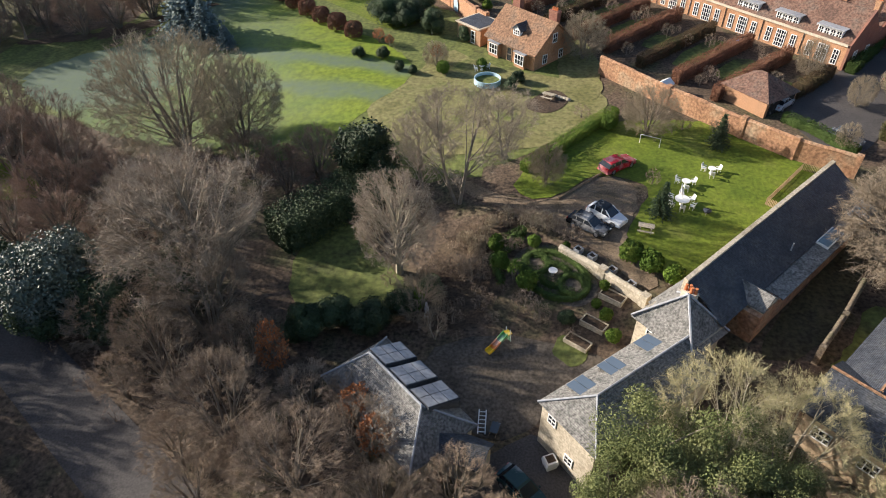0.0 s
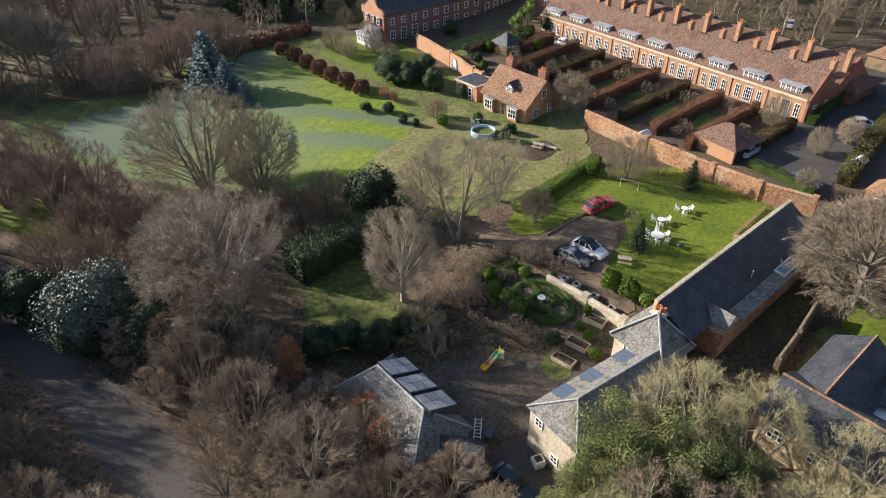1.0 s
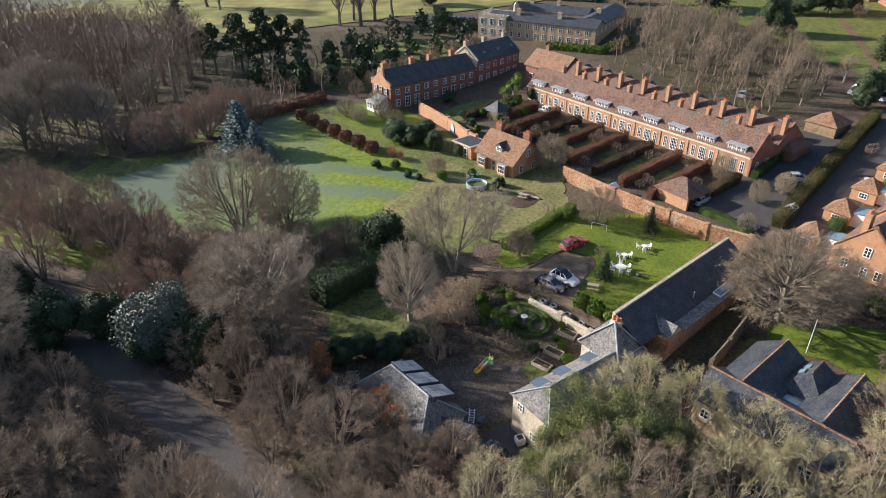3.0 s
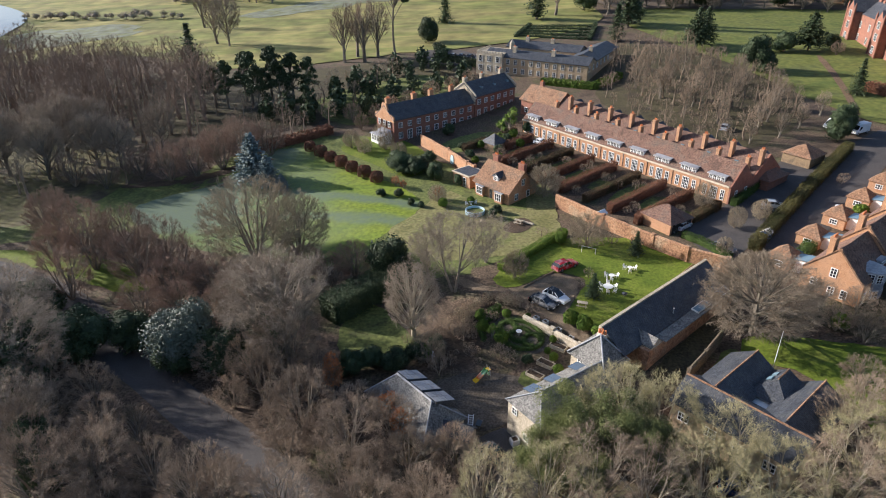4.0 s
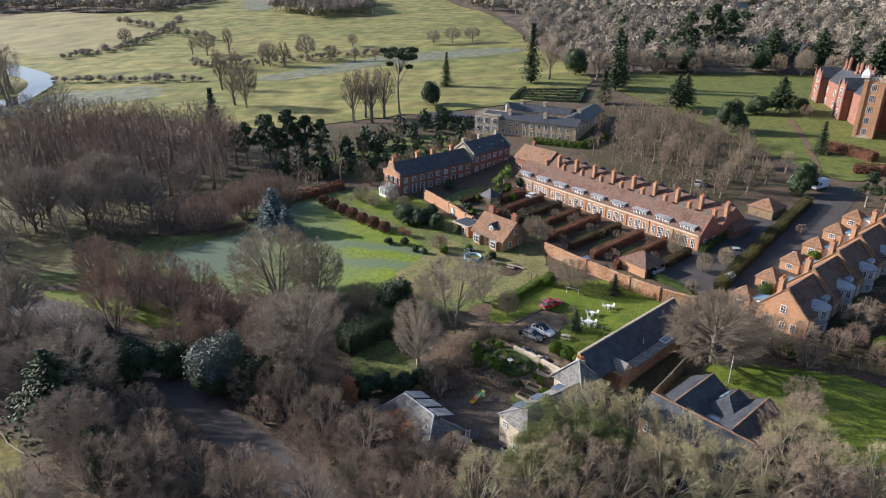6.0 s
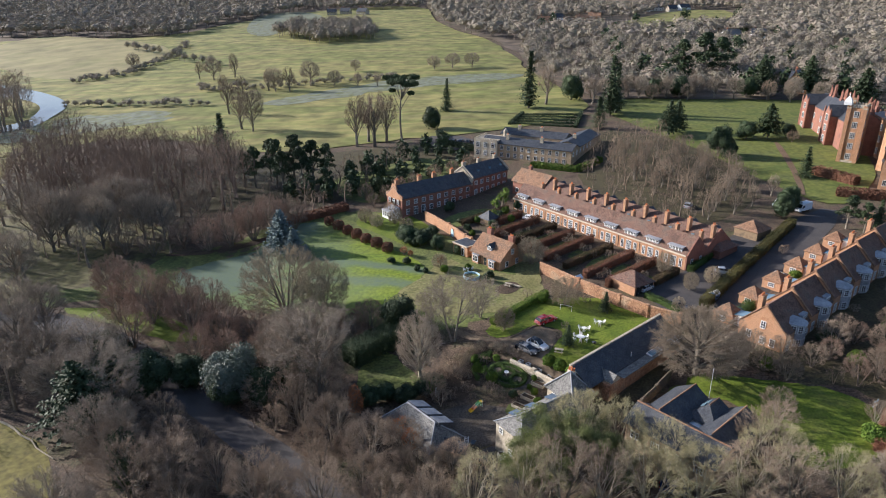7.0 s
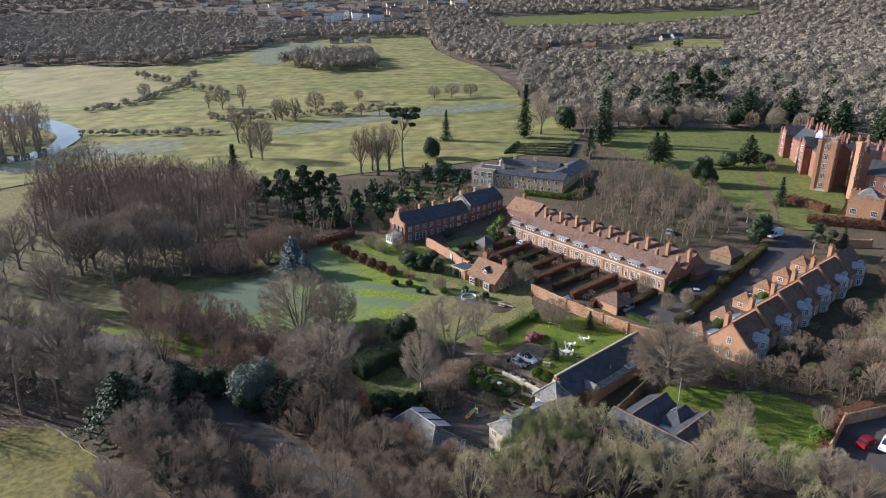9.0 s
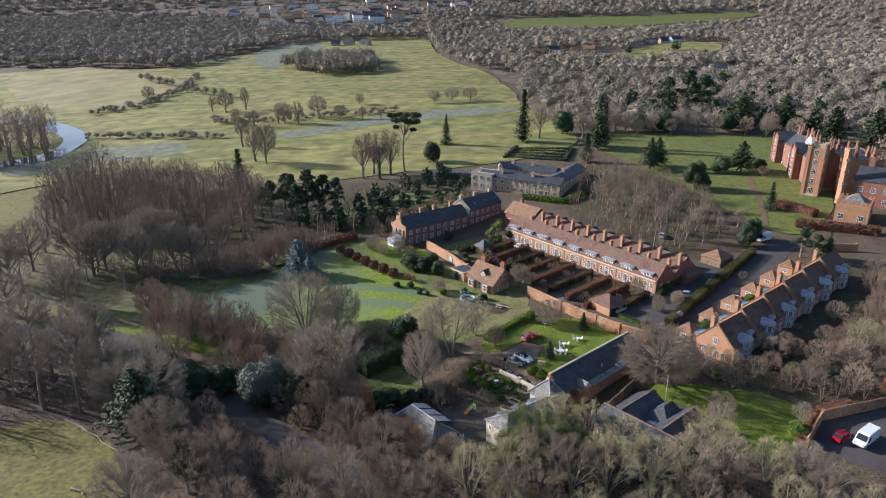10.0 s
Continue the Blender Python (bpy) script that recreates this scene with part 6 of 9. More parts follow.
# the wood across the road and along the bottom edge
spread(BROWNS, [(-55.8, -9.4, 8.0, 1.1), (-52.5, -15.0, 7.5, 1.1), (-50.5, -20.3, 9.0, 1.1), (-43.3, -22.5, 8.0, 1.1), (-36.6, -23.5, 5.5, 1.1), (-48.4, -14.9, 5.5, 1.2), (-57.7, -20.8, 11.5, 1.0), (-49.5, -24.0, 10.0, 1.3), (-36.1, -27.0, 10.5, 1.15), (-27.5, -29.0, 11.0, 1.1), (-19.2, -29.0, 8.5, 1.2), (-13.3, -28.5, 9.0, 1.1), (-45.9, -29.5, 9.0, 1.2), (-53.4, -27.0, 12.0, 1.2), (-34.5, -25.0, 7.5, 1.0), (-60.5, -13.5, 8.5, 1.1), (-63.5, -6.0, 8.0, 1.1), (-24.0, -34.5, 9.5, 1.2), (-2.0, -33.0, 10.0, 1.0), (-44.0, -36.0, 10.0, 1.2), (-33.0, -36.0, 9.0, 1.2)])
spread(OAKS, [(-97.4, 23.2, 13.0, 0.9), (-109.6, 25.8, 14.2, 0.9), (-92.4, 22.9, 12.5, 0.9), (-68.1, -4.5, 13.5, 1.2), (-74.0, 5.9, 13.0, 1.1), (-62.0, -17.0, 12.0, 1.1), (-89.9, 10.2, 15.0, 1.1), (-99.2, 7.3, 14.0, 1.1), (-82.0, 5.0, 12.5, 1.0), (-108.0, 14.0, 14.0, 1.1), (-118.0, 12.0, 13.0, 1.1), (-130, 25, 14, 1.1), (-113, 48, 14, 0.9), (-105.5, 84.7, 19.0, 0.9), (-107.6, 78.9, 18.0, 0.9), (-116.4, 70.0, 18.0, 0.9), (-96.0, 80.0, 15.0, 0.9), (-76.0, -2.0, 11.0, 1.1)])
spread(REDS, [(-73.2, 28.1, 12.0, 1.2), (-63.0, 23.2, 11.5, 1.2), (-72.5, 18.1, 10.0, 1.2), (-55.4, 17.0, 9.0, 1.2), (-88.3, 44.3, 10.0, 1.2), (-79.0, 35.0, 12.0, 1.2), (-68.0, 30.5, 12.0, 1.2), (-61.0, 29.0, 10.5, 1.2), (-58.0, 12.0, 8.0, 1.2), (-52.0, 11.0, 8.0, 1.2), (-85.0, 39.0, 11.0, 1.2), (-48.5, 17.5, 9.0, 1.2), (-43.5, 14.5, 9.0, 1.2), (-80.0, 28.5, 9.0, 1.2), (-40.0, 20.0, 8.0, 1.2), (-35.0, 24.5, 7.0, 1.3), (-30.0, 21.5, 7.0, 1.3), (-26.5, 24.0, 7.5, 1.3), (-55.5, 23.0, 9.5, 1.2), (-44.0, 8.5, 9.0, 1.2)])
spread(REDS, [(-74.6, 70.5, 10.0, 1.2), (-69.1, 72.4, 10.5, 1.2), (-63.3, 74.0, 10.5, 1.2), (-58.0, 75.5, 10.5, 1.2), (-52.4, 77.4, 9.5, 1.2), (-66.0, 78.0, 10.0, 1.2), (-60.0, 81.0, 10.0, 1.2), (-88.0, 66.0, 8.0, 1.2), (-96.0, 68.0, 9.0, 1.2), (-82.0, 72.0, 8.5, 1.2)])
# scattered behind the terraces and round the bungalow garden
spread(MULTI, [(-33.0, 80.0, 5.0, 0.8), (-29.5, 76.0, 4.5, 0.8), (-24.5, 78.0, 5.0, 0.8), (-21.0, 72.0, 4.5, 0.8), (-26.0, 84.0, 5.0, 0.8), (-12.0, 47.5, 4.0, 0.9), (36.0, 22.0, 3.6, 0.7), (47.0, 33.5, 4.5, 0.7), (41.5, 31.0, 4.5, 0.7), (38.5, 39.0, 6.0, 0.6)])
spread(REDS, [(56.0, 3.0, 4.5, 1.2), (63.0, 7.5, 5.0, 1.2), (69.9, 4.6, 5.5, 1.1), (75.0, 11.0, 5.5, 1.2), (80.0, 15.0, 6.0, 1.1), (86.0, 20.5, 6.0, 1.2), (64.5, 0.5, 5.0, 1.2), (73.5, 6.0, 5.0, 1.2), (91.0, 24.0, 6.5, 1.2), (57.4, -2.4, 4.5, 1.2), (96.0, 34.0, 7.0, 1.1), (103.0, 33.0, 8.0, 1.1), (80.5, 9.0, 6.0, 1.2)])
spread(BROWNS, [(58.6, 6.7, 6.0, 1.2), (66.1, 3.9, 6.2, 1.2), (40.0, -11.8, 5.5, 1.3), (71.3, 1.5, 8.0, 1.1), (79.8, 22.1, 5.5, 1.2), (46.0, -2.5, 5.0, 1.3), (61.0, -3.0, 6.0, 1.2), (68.0, -6.0, 6.5, 1.2), (76.0, -3.0, 6.0, 1.2), (83.0, 8.0, 8.0, 1.1), (90.0, 18.0, 7.0, 1.1), (95.0, 28.0, 8.0, 1.1), (36.5, 1.5, 4.5, 1.3), (38.0, -16.0, 6.0, 1.2), (33.5, -20.0, 8.0, 1.2), (72, 12, 5, 1.2), (100, 40, 8, 1.2), (62, 10, 5, 1.2)])
spread(SLIM, [(64.0, 76.0, 8.2, 1.2), (70.0, 84.0, 9.0, 1.2), (58.0, 84.0, 9.0, 1.2), (76.0, 92.0, 9.0, 1.2), (66.0, 96.0, 9.8, 1.2), (56.0, 98.0, 9.8, 1.2), (50.0, 106.0, 9.8, 1.2), (62.0, 108.0, 10.5, 1.2), (72.0, 104.0, 9.8, 1.2), (46.0, 116.0, 9.8, 1.2), (56.0, 118.0, 10.5, 1.2), (68.0, 118.0, 10.5, 1.2), (52.0, 128.0, 10.5, 1.2), (64.0, 130.0, 10.5, 1.2), (74.0, 114.0, 9.8, 1.2), (80.0, 102.0, 8.2, 1.2), (52.0, 92.0, 7.5, 1.2), (84.0, 86.0, 6.8, 1.2), (75, 78, 6.8, 1.2), (60, 70, 6.0, 1.2), (68, 73, 6.8, 1.2)])
spread(BROWNS, [(-28.3, 98.7, 5.5, 1.1), (-24.8, 104.6, 6.0, 1.0), (-20.1, 109.0, 6.0, 1.0), (-13.6, 115.3, 6.5, 1.0), (-7.6, 118.2, 6.5, 1.0), (-2.1, 125.4, 6.5, 1.0), (-31.8, 92.7, 5.0, 1.1), (-34.8, 99.0, 6.0, 1.1), (40.0, 3.5, 4.6, 1.3), (44.0, 6.2, 5.0, 1.2), (48.0, 3.5, 5.2, 1.2), (52.0, 1.0, 5.0, 1.2), (43.5, 0.5, 4.4, 1.3), (37.5, 6.0, 4.4, 1.2)])
spread(OAKS, [(-138.4, 64.9, 17.0, 0.9), (-137.1, 74.1, 18.0, 0.85), (-114.6, 74.3, 18.0, 0.8), (-104.0, 72.0, 16.0, 0.8), (-90.2, 79.4, 14.0, 0.85), (-101.4, 90.0, 17.0, 0.85), (-125.8, 79.2, 18.0, 0.85), (-124.1, 41.3, 13.0, 1.0), (-84.7, 92.9, 13.0, 0.9)])
spread([OAKS[2], BROWNS[2], OAKS[0]], [(70.0, 236.0, 12.0, 0.9), (79.0, 240.0, 11.0, 0.9), (88.0, 238.0, 12.0, 0.9), (101.0, 236.0, 11.0, 0.9), (116.0, 238.0, 13.0, 0.9), (125.0, 236.0, 12.0, 0.9), (133.0, 232.0, 12.0, 0.9), (148.0, 228.0, 11.0, 0.9), (156.0, 222.0, 12.0, 0.9), (162.0, 232.0, 12.0, 0.9), (93.0, 233.0, 9.0, 1.0), (110.0, 231.0, 9.0, 1.0), (166.0, 214.0, 12.0, 0.9), (118.0, 143.0, 5.0, 1.2), (84.0, 243.0, 12.0, 0.9), (107.0, 245.0, 12.0, 0.9)])
# the valley's field trees
spread(OAKS, [(-238.0, 409.4, 12.8, 1.0), (-158.8, 345.3, 16.0, 0.9), (-95.6, 199.1, 21.0, 0.7), (-107.5, 296.0, 14.8, 0.9), (-89.0, 308.7, 16.2, 0.9), (-74.3, 305.1, 10.2, 1.0), (-67.3, 352.6, 8.8, 1.0), (-3.1, 353.2, 11.2, 1.2), (10.0, 356.0, 11.0, 1.2), (-15.0, 350.0, 10.0, 1.2)])
spread(SLIM, [(-147.1, 351.9, 17.0, 1.0), (-98.5, 293.7, 15.2, 1.2), (-45.0, 165.1, 21.0, 1.0), (-37.7, 163.8, 22.0, 1.0), (-33.5, 170.2, 21.0, 1.0), (-41.0, 171.0, 20.0, 1.0), (-118.0, 240.0, 18.0, 1.1), (-102.0, 205.0, 20.0, 1.0), (-112.0, 300.0, 14.0, 1.2), (-126.0, 292.0, 12.0, 1.2), (-139.0, 300.0, 12.0, 1.2), (-60.0, 300.0, 9.0, 1.2), (-48.0, 298.0, 9.0, 1.2), (-170.0, 352.0, 13.0, 1.1), (40.0, 228.0, 20.0, 1.1), (62.0, 226.0, 14.0, 1.2)])


# evergreens
def evergreen(seed, label, mat, ax, n, size, name="evergreen_tree", lump=0.25, lobes=0, core=0.62):
    """One rounded head, or several leaning heads that grow into one another."""
    rng = np.random.default_rng(seed)
    wood = []
    tube(wood, [(0, 0, -0.3), (0.1, 0, ax[2] * 0.5), (0.0, 0.1, ax[2] * 1.0)], [0.3, 0.2, 0.1], 6)
    if not lobes:
        fol = clump(seed, ax, n, size, lump)
    else:
        heads = [clump(seed, np.array(ax) * 0.72, n // 3, size, lump, ax[2] * 0.7, core_size=core)]
        for k in range(lobes):
            phi, up = k * 2.4 + rng.uniform(-0.4, 0.4), rng.uniform(0.15, 1.0)
            r = rng.uniform(0.36, 0.56)
            c = clump(seed + k + 1, np.array(ax) * r, n // lobes, size, lump, 0.0, lower=-0.9, core_size=core)
            heads.append(c + np.array([math.cos(phi) * ax[0] * (1 - r) * (1.05 - 0.45 * up), math.sin(phi) * ax[1] * (1 - r) * (1.05 - 0.45 * up), ax[2] * (0.35 + up * (1.35 - r))]))
        fol = np.concatenate(heads)
    return plant(name, label, "tree", ax[2] * 1.8, (("trunk", np.array(wood), "bark"), ("crown", fol, mat)))


HOLLY = evergreen(101, "dense dark green evergreen tree beside the lawn", "ever_leaf", (3.6, 3.6, 4.2), 7500, 0.15, lobes=11)
GLOSS = evergreen(102, "large glossy evergreen with sunlit silvery leaves", "gloss_leaf", (5.6, 5.2, 6.0), 19000, 0.15, lump=0.3, lobes=13, core=0.3)
BRIGHT = evergreen(103, "rounded bright green laurel shrub", "bright_leaf", (1.1, 1.1, 1.2), 1800, 0.12, "laurel_shrub", 0.15)
stand(GLOSS, [(-47.5, 0.3, 11.5, 1.0)])
stand(HOLLY, [(85.0, 128.4, 13.0, 0.9), (87.5, 125.5, 8.0, 0.9), (96.0, 240.0, 11.0, 1.0), (108.0, 238.0, 13.0, 1.0), (141.0, 236.0, 12.0, 1.0), (121.0, 152.0, 6.0, 1.2), (-20.3, 22.5, 9.0, 1.1), (-41.5, -1.0, 8.5, 1.2), (-63.4, 3.2, 8.5, 1.3), (-57.0, 5.0, 7.0, 1.2), (-70.0, 1.0, 8.0, 1.3), (-16.5, 64.0, 4.5, 1.5), (-12.5, 60.0, 4.2, 1.1), (-21.0, 67.5, 4.2, 1.6), (-14.0, 68.0, 3.5, 1.5), (-18.0, -1.5, 4.5, 1.2), (-21.5, -0.5, 4.0, 1.3), (-15.2, 0.8, 3.8, 1.1), (54.4, 238.8, 14.8, 1.0), (-15.2, 188.6, 11.5, 0.9), (79.9, 69.7, 8.0, 0.9), (83.0, 74.0, 8.5, 0.9), (-7.5, 55.5, 3.0, 1.0), (-0.5, 41.5, 2.2, 1.2), (-24.0, -2.0, 4.5, 1.1), (104, 150, 8, 1.2), (-75, 13, 8, 1.2), (-57.7, -19.0, 9.0, 0.7), (-55.5, -23.0, 8.0, 0.7), (-19.8, 64.2, 5.2, 1.5), (-17.0, 62.0, 4.6, 1.3), (-12.6, 58.5, 4.6, 1.0), (-6.2, 75.9, 2.2, 1.1), (-1.6, 39.3, 2.3, 1.2), (-23.8, 51.4, 2.0, 1.4), (-20.0, 50.5, 2.3, 1.2), (-17.3, 46.6, 1.8, 1.1), (-15.3, 45.3, 1.6, 1.1), (-9.9, 73.4, 2.4, 1.2), (2.3, 71.8, 2.8, 1.2), (-4.5, 70.5, 2.4, 1.3), (4.8, 78.5, 3.0, 1.1), (10.5, 84.5, 3.6, 0.9), (0.5, 79.5, 2.4, 1.2), (-12.3, 3.5, 2.8, 1.1), (0.4, -1.7, 2.0, 1.1), (58, 8, 3.5, 1.2), (66, -2, 4, 1.2), (85, 14, 4, 1.2), (-48.5, -1.5, 6.5, 1.2), (-37.5, 3.0, 7.0, 1.0), (-9, 86, 3.5, 1.2)])
stand(BRIGHT, [(-13.8, 1.6, 2.2, 1.1), (-2.9, 2.9, 2.4, 1.0), (-5.3, 6.0, 2.4, 0.8), (-1.6, 8.0, 1.6, 1.0), (4.2, -4.2, 1.6, 1.0), (7.4, 4.6, 2.7, 1.0), (9.0, 2.9, 2.7, 1.0), (10.6, 1.2, 2.3, 1.0), (-14.3, 2.6, 2.0, 1.0), (-5.6, 8.3, 2.2, 0.9), (4.0, -1.9, 1.6, 0.9), (4.4, 1.4, 1.3, 0.9), (9.7, 28.4, 2.6, 0.9), (3.3, -0.4, 1.2, 0.9), (-4.8, 5.8, 1.6, 0.8), (1.5, 6.9, 1.2, 0.8), (63.0, 30.0, 2.0, 1.1), (55.0, 22.0, 2.0, 1.1), (65.0, 33.5, 2.4, 1.2), (-11, 45, 2.2, 1.0), (-5.3, 46.1, 1.8, 1.0), (-1.5, 76.0, 2.2, 1.1), (6.6, 81.5, 2.6, 1.0), (1.8, 67.5, 2.2, 1.1), (-3.4, 66.8, 1.9, 1.1), (7.8, 75.2, 2.4, 1.0), (44.5, 1.0, 2.6, 1.2), (59.5, 1.0, 3.0, 1.2), (51.0, -18.5, 3.2, 1.3)])


def conifer(seed, label, mat, H=10.0, R=2.6, tiers=22, per=9, name="fir_tree", up=0.0, clear=0.04, size=0.3):
    rng = np.random.default_rng(seed)
    wood, fol = [], []
    tube(wood, [(0, 0, -0.3), (0, 0, H * 0.5), (0, 0, H)], [H * 0.022, H * 0.014, 0.02], 6)
    for i in range(tiers):
        t = (i + 0.5) / tiers
        z = H * (clear + (1 - clear) * t)
        r = R * (1 - t) ** 0.85 * rng.uniform(0.8, 1.12) + 0.12
        for j in range(per):
            phi = 2 * math.pi * (j + rng.random()) / per + i * 1.3
            d = np.array([math.cos(phi), math.sin(phi), -0.22 + up + 0.3 * t])
            rr = r * rng.uniform(0.75, 1.1)
            n = max(4, int(rr * 6))
            s = np.linspace(0.12, 1, n)[:, None]
            p = np.array([0, 0, z]) + d * rr * s + rng.normal(size=(n, 3)) * 0.10
            fol.append(leaves(rng, p, size * (1.15 - 0.55 * s[:, 0]), np.tile([0.25 * d[0], 0.25 * d[1], 1.0], (n, 1)), 0.45))
    return plant(name, label, "tree", H, (("trunk", np.array(wood), "bark"), ("crown", np.concatenate(fol), mat)))


FIR = conifer(111, "dark green fir tree with tiered branches", "ever_leaf")
BLUE = conifer(112, "blue-grey spruce at the lawn's edge", "blue_leaf", R=4.0, up=0.3, tiers=16, per=14, name="spruce_tree", size=0.42)
CYPRESS = conifer(113, "tall dark columnar cypress", "ever_leaf", R=1.9, up=0.45, tiers=24, name="cypress_tree")
CEDAR = conifer(114, "broad dark cedar with level branches", "ever_leaf", R=5.6, up=0.12, tiers=14, per=12, clear=0.18, name="cedar_tree", size=0.45)
stand(FIR, [(21.7, 23.5, 4.4, 1.5), (11.9, 11.2, 4.2, 1.5), (-94.3, 150.3, 19.0, 1.3), (-8.4, 222.1, 15.5, 1.0), (101.4, 101.0, 9.8, 1.3), (-118.0, 92.0, 7.0, 1.2), (97.5, 58.0, 8.0, 1.3)])
stand(BLUE, [(-53.2, 64.2, 11.5, 1.25), (-49.4, 60.6, 7.5, 1.3), (-45.8, 58.2, 4.0, 1.3)])
stand(CYPRESS, [(30.8, 221.1, 26.2, 1.1), (64.1, 198.6, 26.0, 1.1), (68.0, 204.0, 22.0, 1.1), (54.0, 176.0, 13.0, 1.6)])
stand(CEDAR, [(112.3, 150.4, 13.0, 0.95), (77.0, 158.0, 14.0, 0.75), (82.0, 163.5, 13.0, 0.75), (150.0, 240.0, 18.0, 0.9), (172.0, 238.0, 20.0, 0.9), (180.0, 205.0, 18.0, 0.9), (-69.1, -8.4, 12.5, 1.1), (188, 185, 20, 0.9), (160, 262, 18, 0.9)])


def pine(seed, label, mat, H, heads, size, n, flat, name="pine_tree"):
    """A tree of separate leafy heads at the ends of bare limbs."""
    rng = np.random.default_rng(seed)
    wood, fol = [], []
    top = np.array([0.2, 0.1, H * 0.78])
    trunk = bow(np.array([0, 0, -0.4]), top, rng, 0, 6)
    tube(wood, trunk, np.linspace(H * 0.026, H * 0.01, 6), 7)
    for cx, cy, cz, r in heads:
        c = np.array([cx, cy, cz])
        a = trunk[int(np.clip(cz / H * 5, 2, 5))]
        tube(wood, bow(a, c, rng, 0.2, 5), np.linspace(H * 0.009, H * 0.003, 5), 4)
        d = unit(rng.normal(size=(n, 3)))
        p = c + d * np.array([r, r, r * flat]) * (rng.random((n, 1)) ** 0.4)
        fol.append(leaves(rng, p, size, d, 0.8))
    return plant(name, label, "tree", H, (("trunk", np.array(wood), "bark"), ("crown", np.concatenate(fol), mat)))


rp = random.Random(8)
heads = [(rp.uniform(-2.8, 2.8), rp.uniform(-2.8, 2.8), rp.uniform(4.0, 9.2), rp.uniform(1.1, 1.7)) for _ in range(34)]
PINE = pine(121, "bushy olive-green pine with rounded heads of needles", "pine_leaf", 10.0, heads, 0.068, 1150, 0.75)
stand(PINE, [(3.2, -19.4, 11.2, 1.0), (-0.6, -22.8, 9.0, 0.9), (7.6, -20.6, 10.2, 1.0), (10.5, -21.5, 9.2, 0.95), (12.5, -23.5, 6.0, 1.2), (3.4, -24.0, 8.0, 1.1)])
heads = [(rp.uniform(-3.4, 3.4), rp.uniform(-3.4, 3.4), 9.0 + rp.uniform(-0.5, 0.6), rp.uniform(0.8, 1.3)) for _ in range(14)] + [(2.0, 0.5, 7.2, 0.8), (-1.8, 1.0, 7.6, 0.8)]
rows = [(rp.uniform(-1.0, 1.0) * (11 - z) * 0.34, rp.uniform(-1.0, 1.0) * (11 - z) * 0.34, z, rp.uniform(0.6, 1.15)) for z in [rp.uniform(3.4, 9.6) for _ in range(30)]]
SCOTS = pine(123, "tall dark green pine with ragged tufted branches", "ever_leaf", 10.0, rows, 0.2, 110, 0.55)
stand(SCOTS, [(-73.5, 117.4, 14.0, 1.0), (-66.2, 116.6, 16.5, 1.0), (-60.7, 119.2, 17.0, 1.05), (-54.8, 119.6, 15.0, 1.1), (-50.5, 122.0, 13.0, 1.1), (-63.0, 111.0, 14.0, 1.0), (-57.0, 112.0, 15.0, 1.0), (-48.0, 104.0, 10.0, 1.1), (-41.0, 112.0, 9.5, 1.1), (-78.5, 121.0, 12.0, 1.0), (-69.5, 123.0, 15.0, 1.0), (-36.0, 118.0, 9.0, 1.2), (136.3, 285.0, 28.0, 1.15), (126.0, 288.0, 24.0, 1.1), (148.0, 290.0, 25.0, 1.2), (90.9, 59.7, 9.0, 1.2), (93.5, 56.5, 8.0, 1.2)])
UMBRELLA = pine(122, "tall flat-topped dark pine in the valley", "ever_leaf", 10.0, heads, 0.16, 420, 0.4)
stand(UMBRELLA, [(-27.3, 173.0, 26.0, 0.75), (196, 170, 18, 1.0)])
# the copper tree and the low leaf-keeping shrubs
rng = np.random.default_rng(5)
wood, fine = bare_tree(131, R=2.4, base=0.1, limbs=9, branches=6, sprays=4, per=3)
pts = fine.reshape(-1, 3)[::2] + rng.normal(size=(len(fine.reshape(-1, 3)[::2]), 3)) * 0.12
COPPER = plant("copper_tree", "small tree with hanging copper-brown dead leaves", "tree", 10.0, (("trunk", wood, "bark"), ("spray", fine, "twig_red"), ("crown", leaves(rng, pts, 0.17), "dry_leaf")))
stand(COPPER, [(-25.6, -7.4, 8.0, 0.75), (-18.3, -11.6, 5.0, 1.3), (-16.4, -14.8, 5.0, 1.3), (-11.9, 48.7, 3.0, 1.3), (-21.0, 56.2, 2.6, 1.6), (-19.2, 54.6, 2.2, 1.5), (83, -8, 6, 1.1), (72.5, -9, 6, 1.1)])
wood, fine = bare_tree(141, H=3.0, R=1.5, base=0.02, limbs=9, branches=5, sprays=4, per=3, twig=0.5, width=0.035, stems=4)
SHRUB = plant("bare_shrub", "low brown leafless garden shrub", "shrub", 3.0, (("stem", wood, "bark"), ("crown", fine, "twig_brown")))
wood, fine = bare_tree(142, H=3.0, R=1.4, base=0.02, limbs=8, branches=5, sprays=5, per=6, twig=0.55, width=0.04, stems=5, droop=-0.2)
GRASS = plant("ornamental_grass", "tuft of straw-coloured tall winter grass", "grass", 3.0, (("tuft", wood, "twig_pale"), ("plume", fine, "twig_pale")))


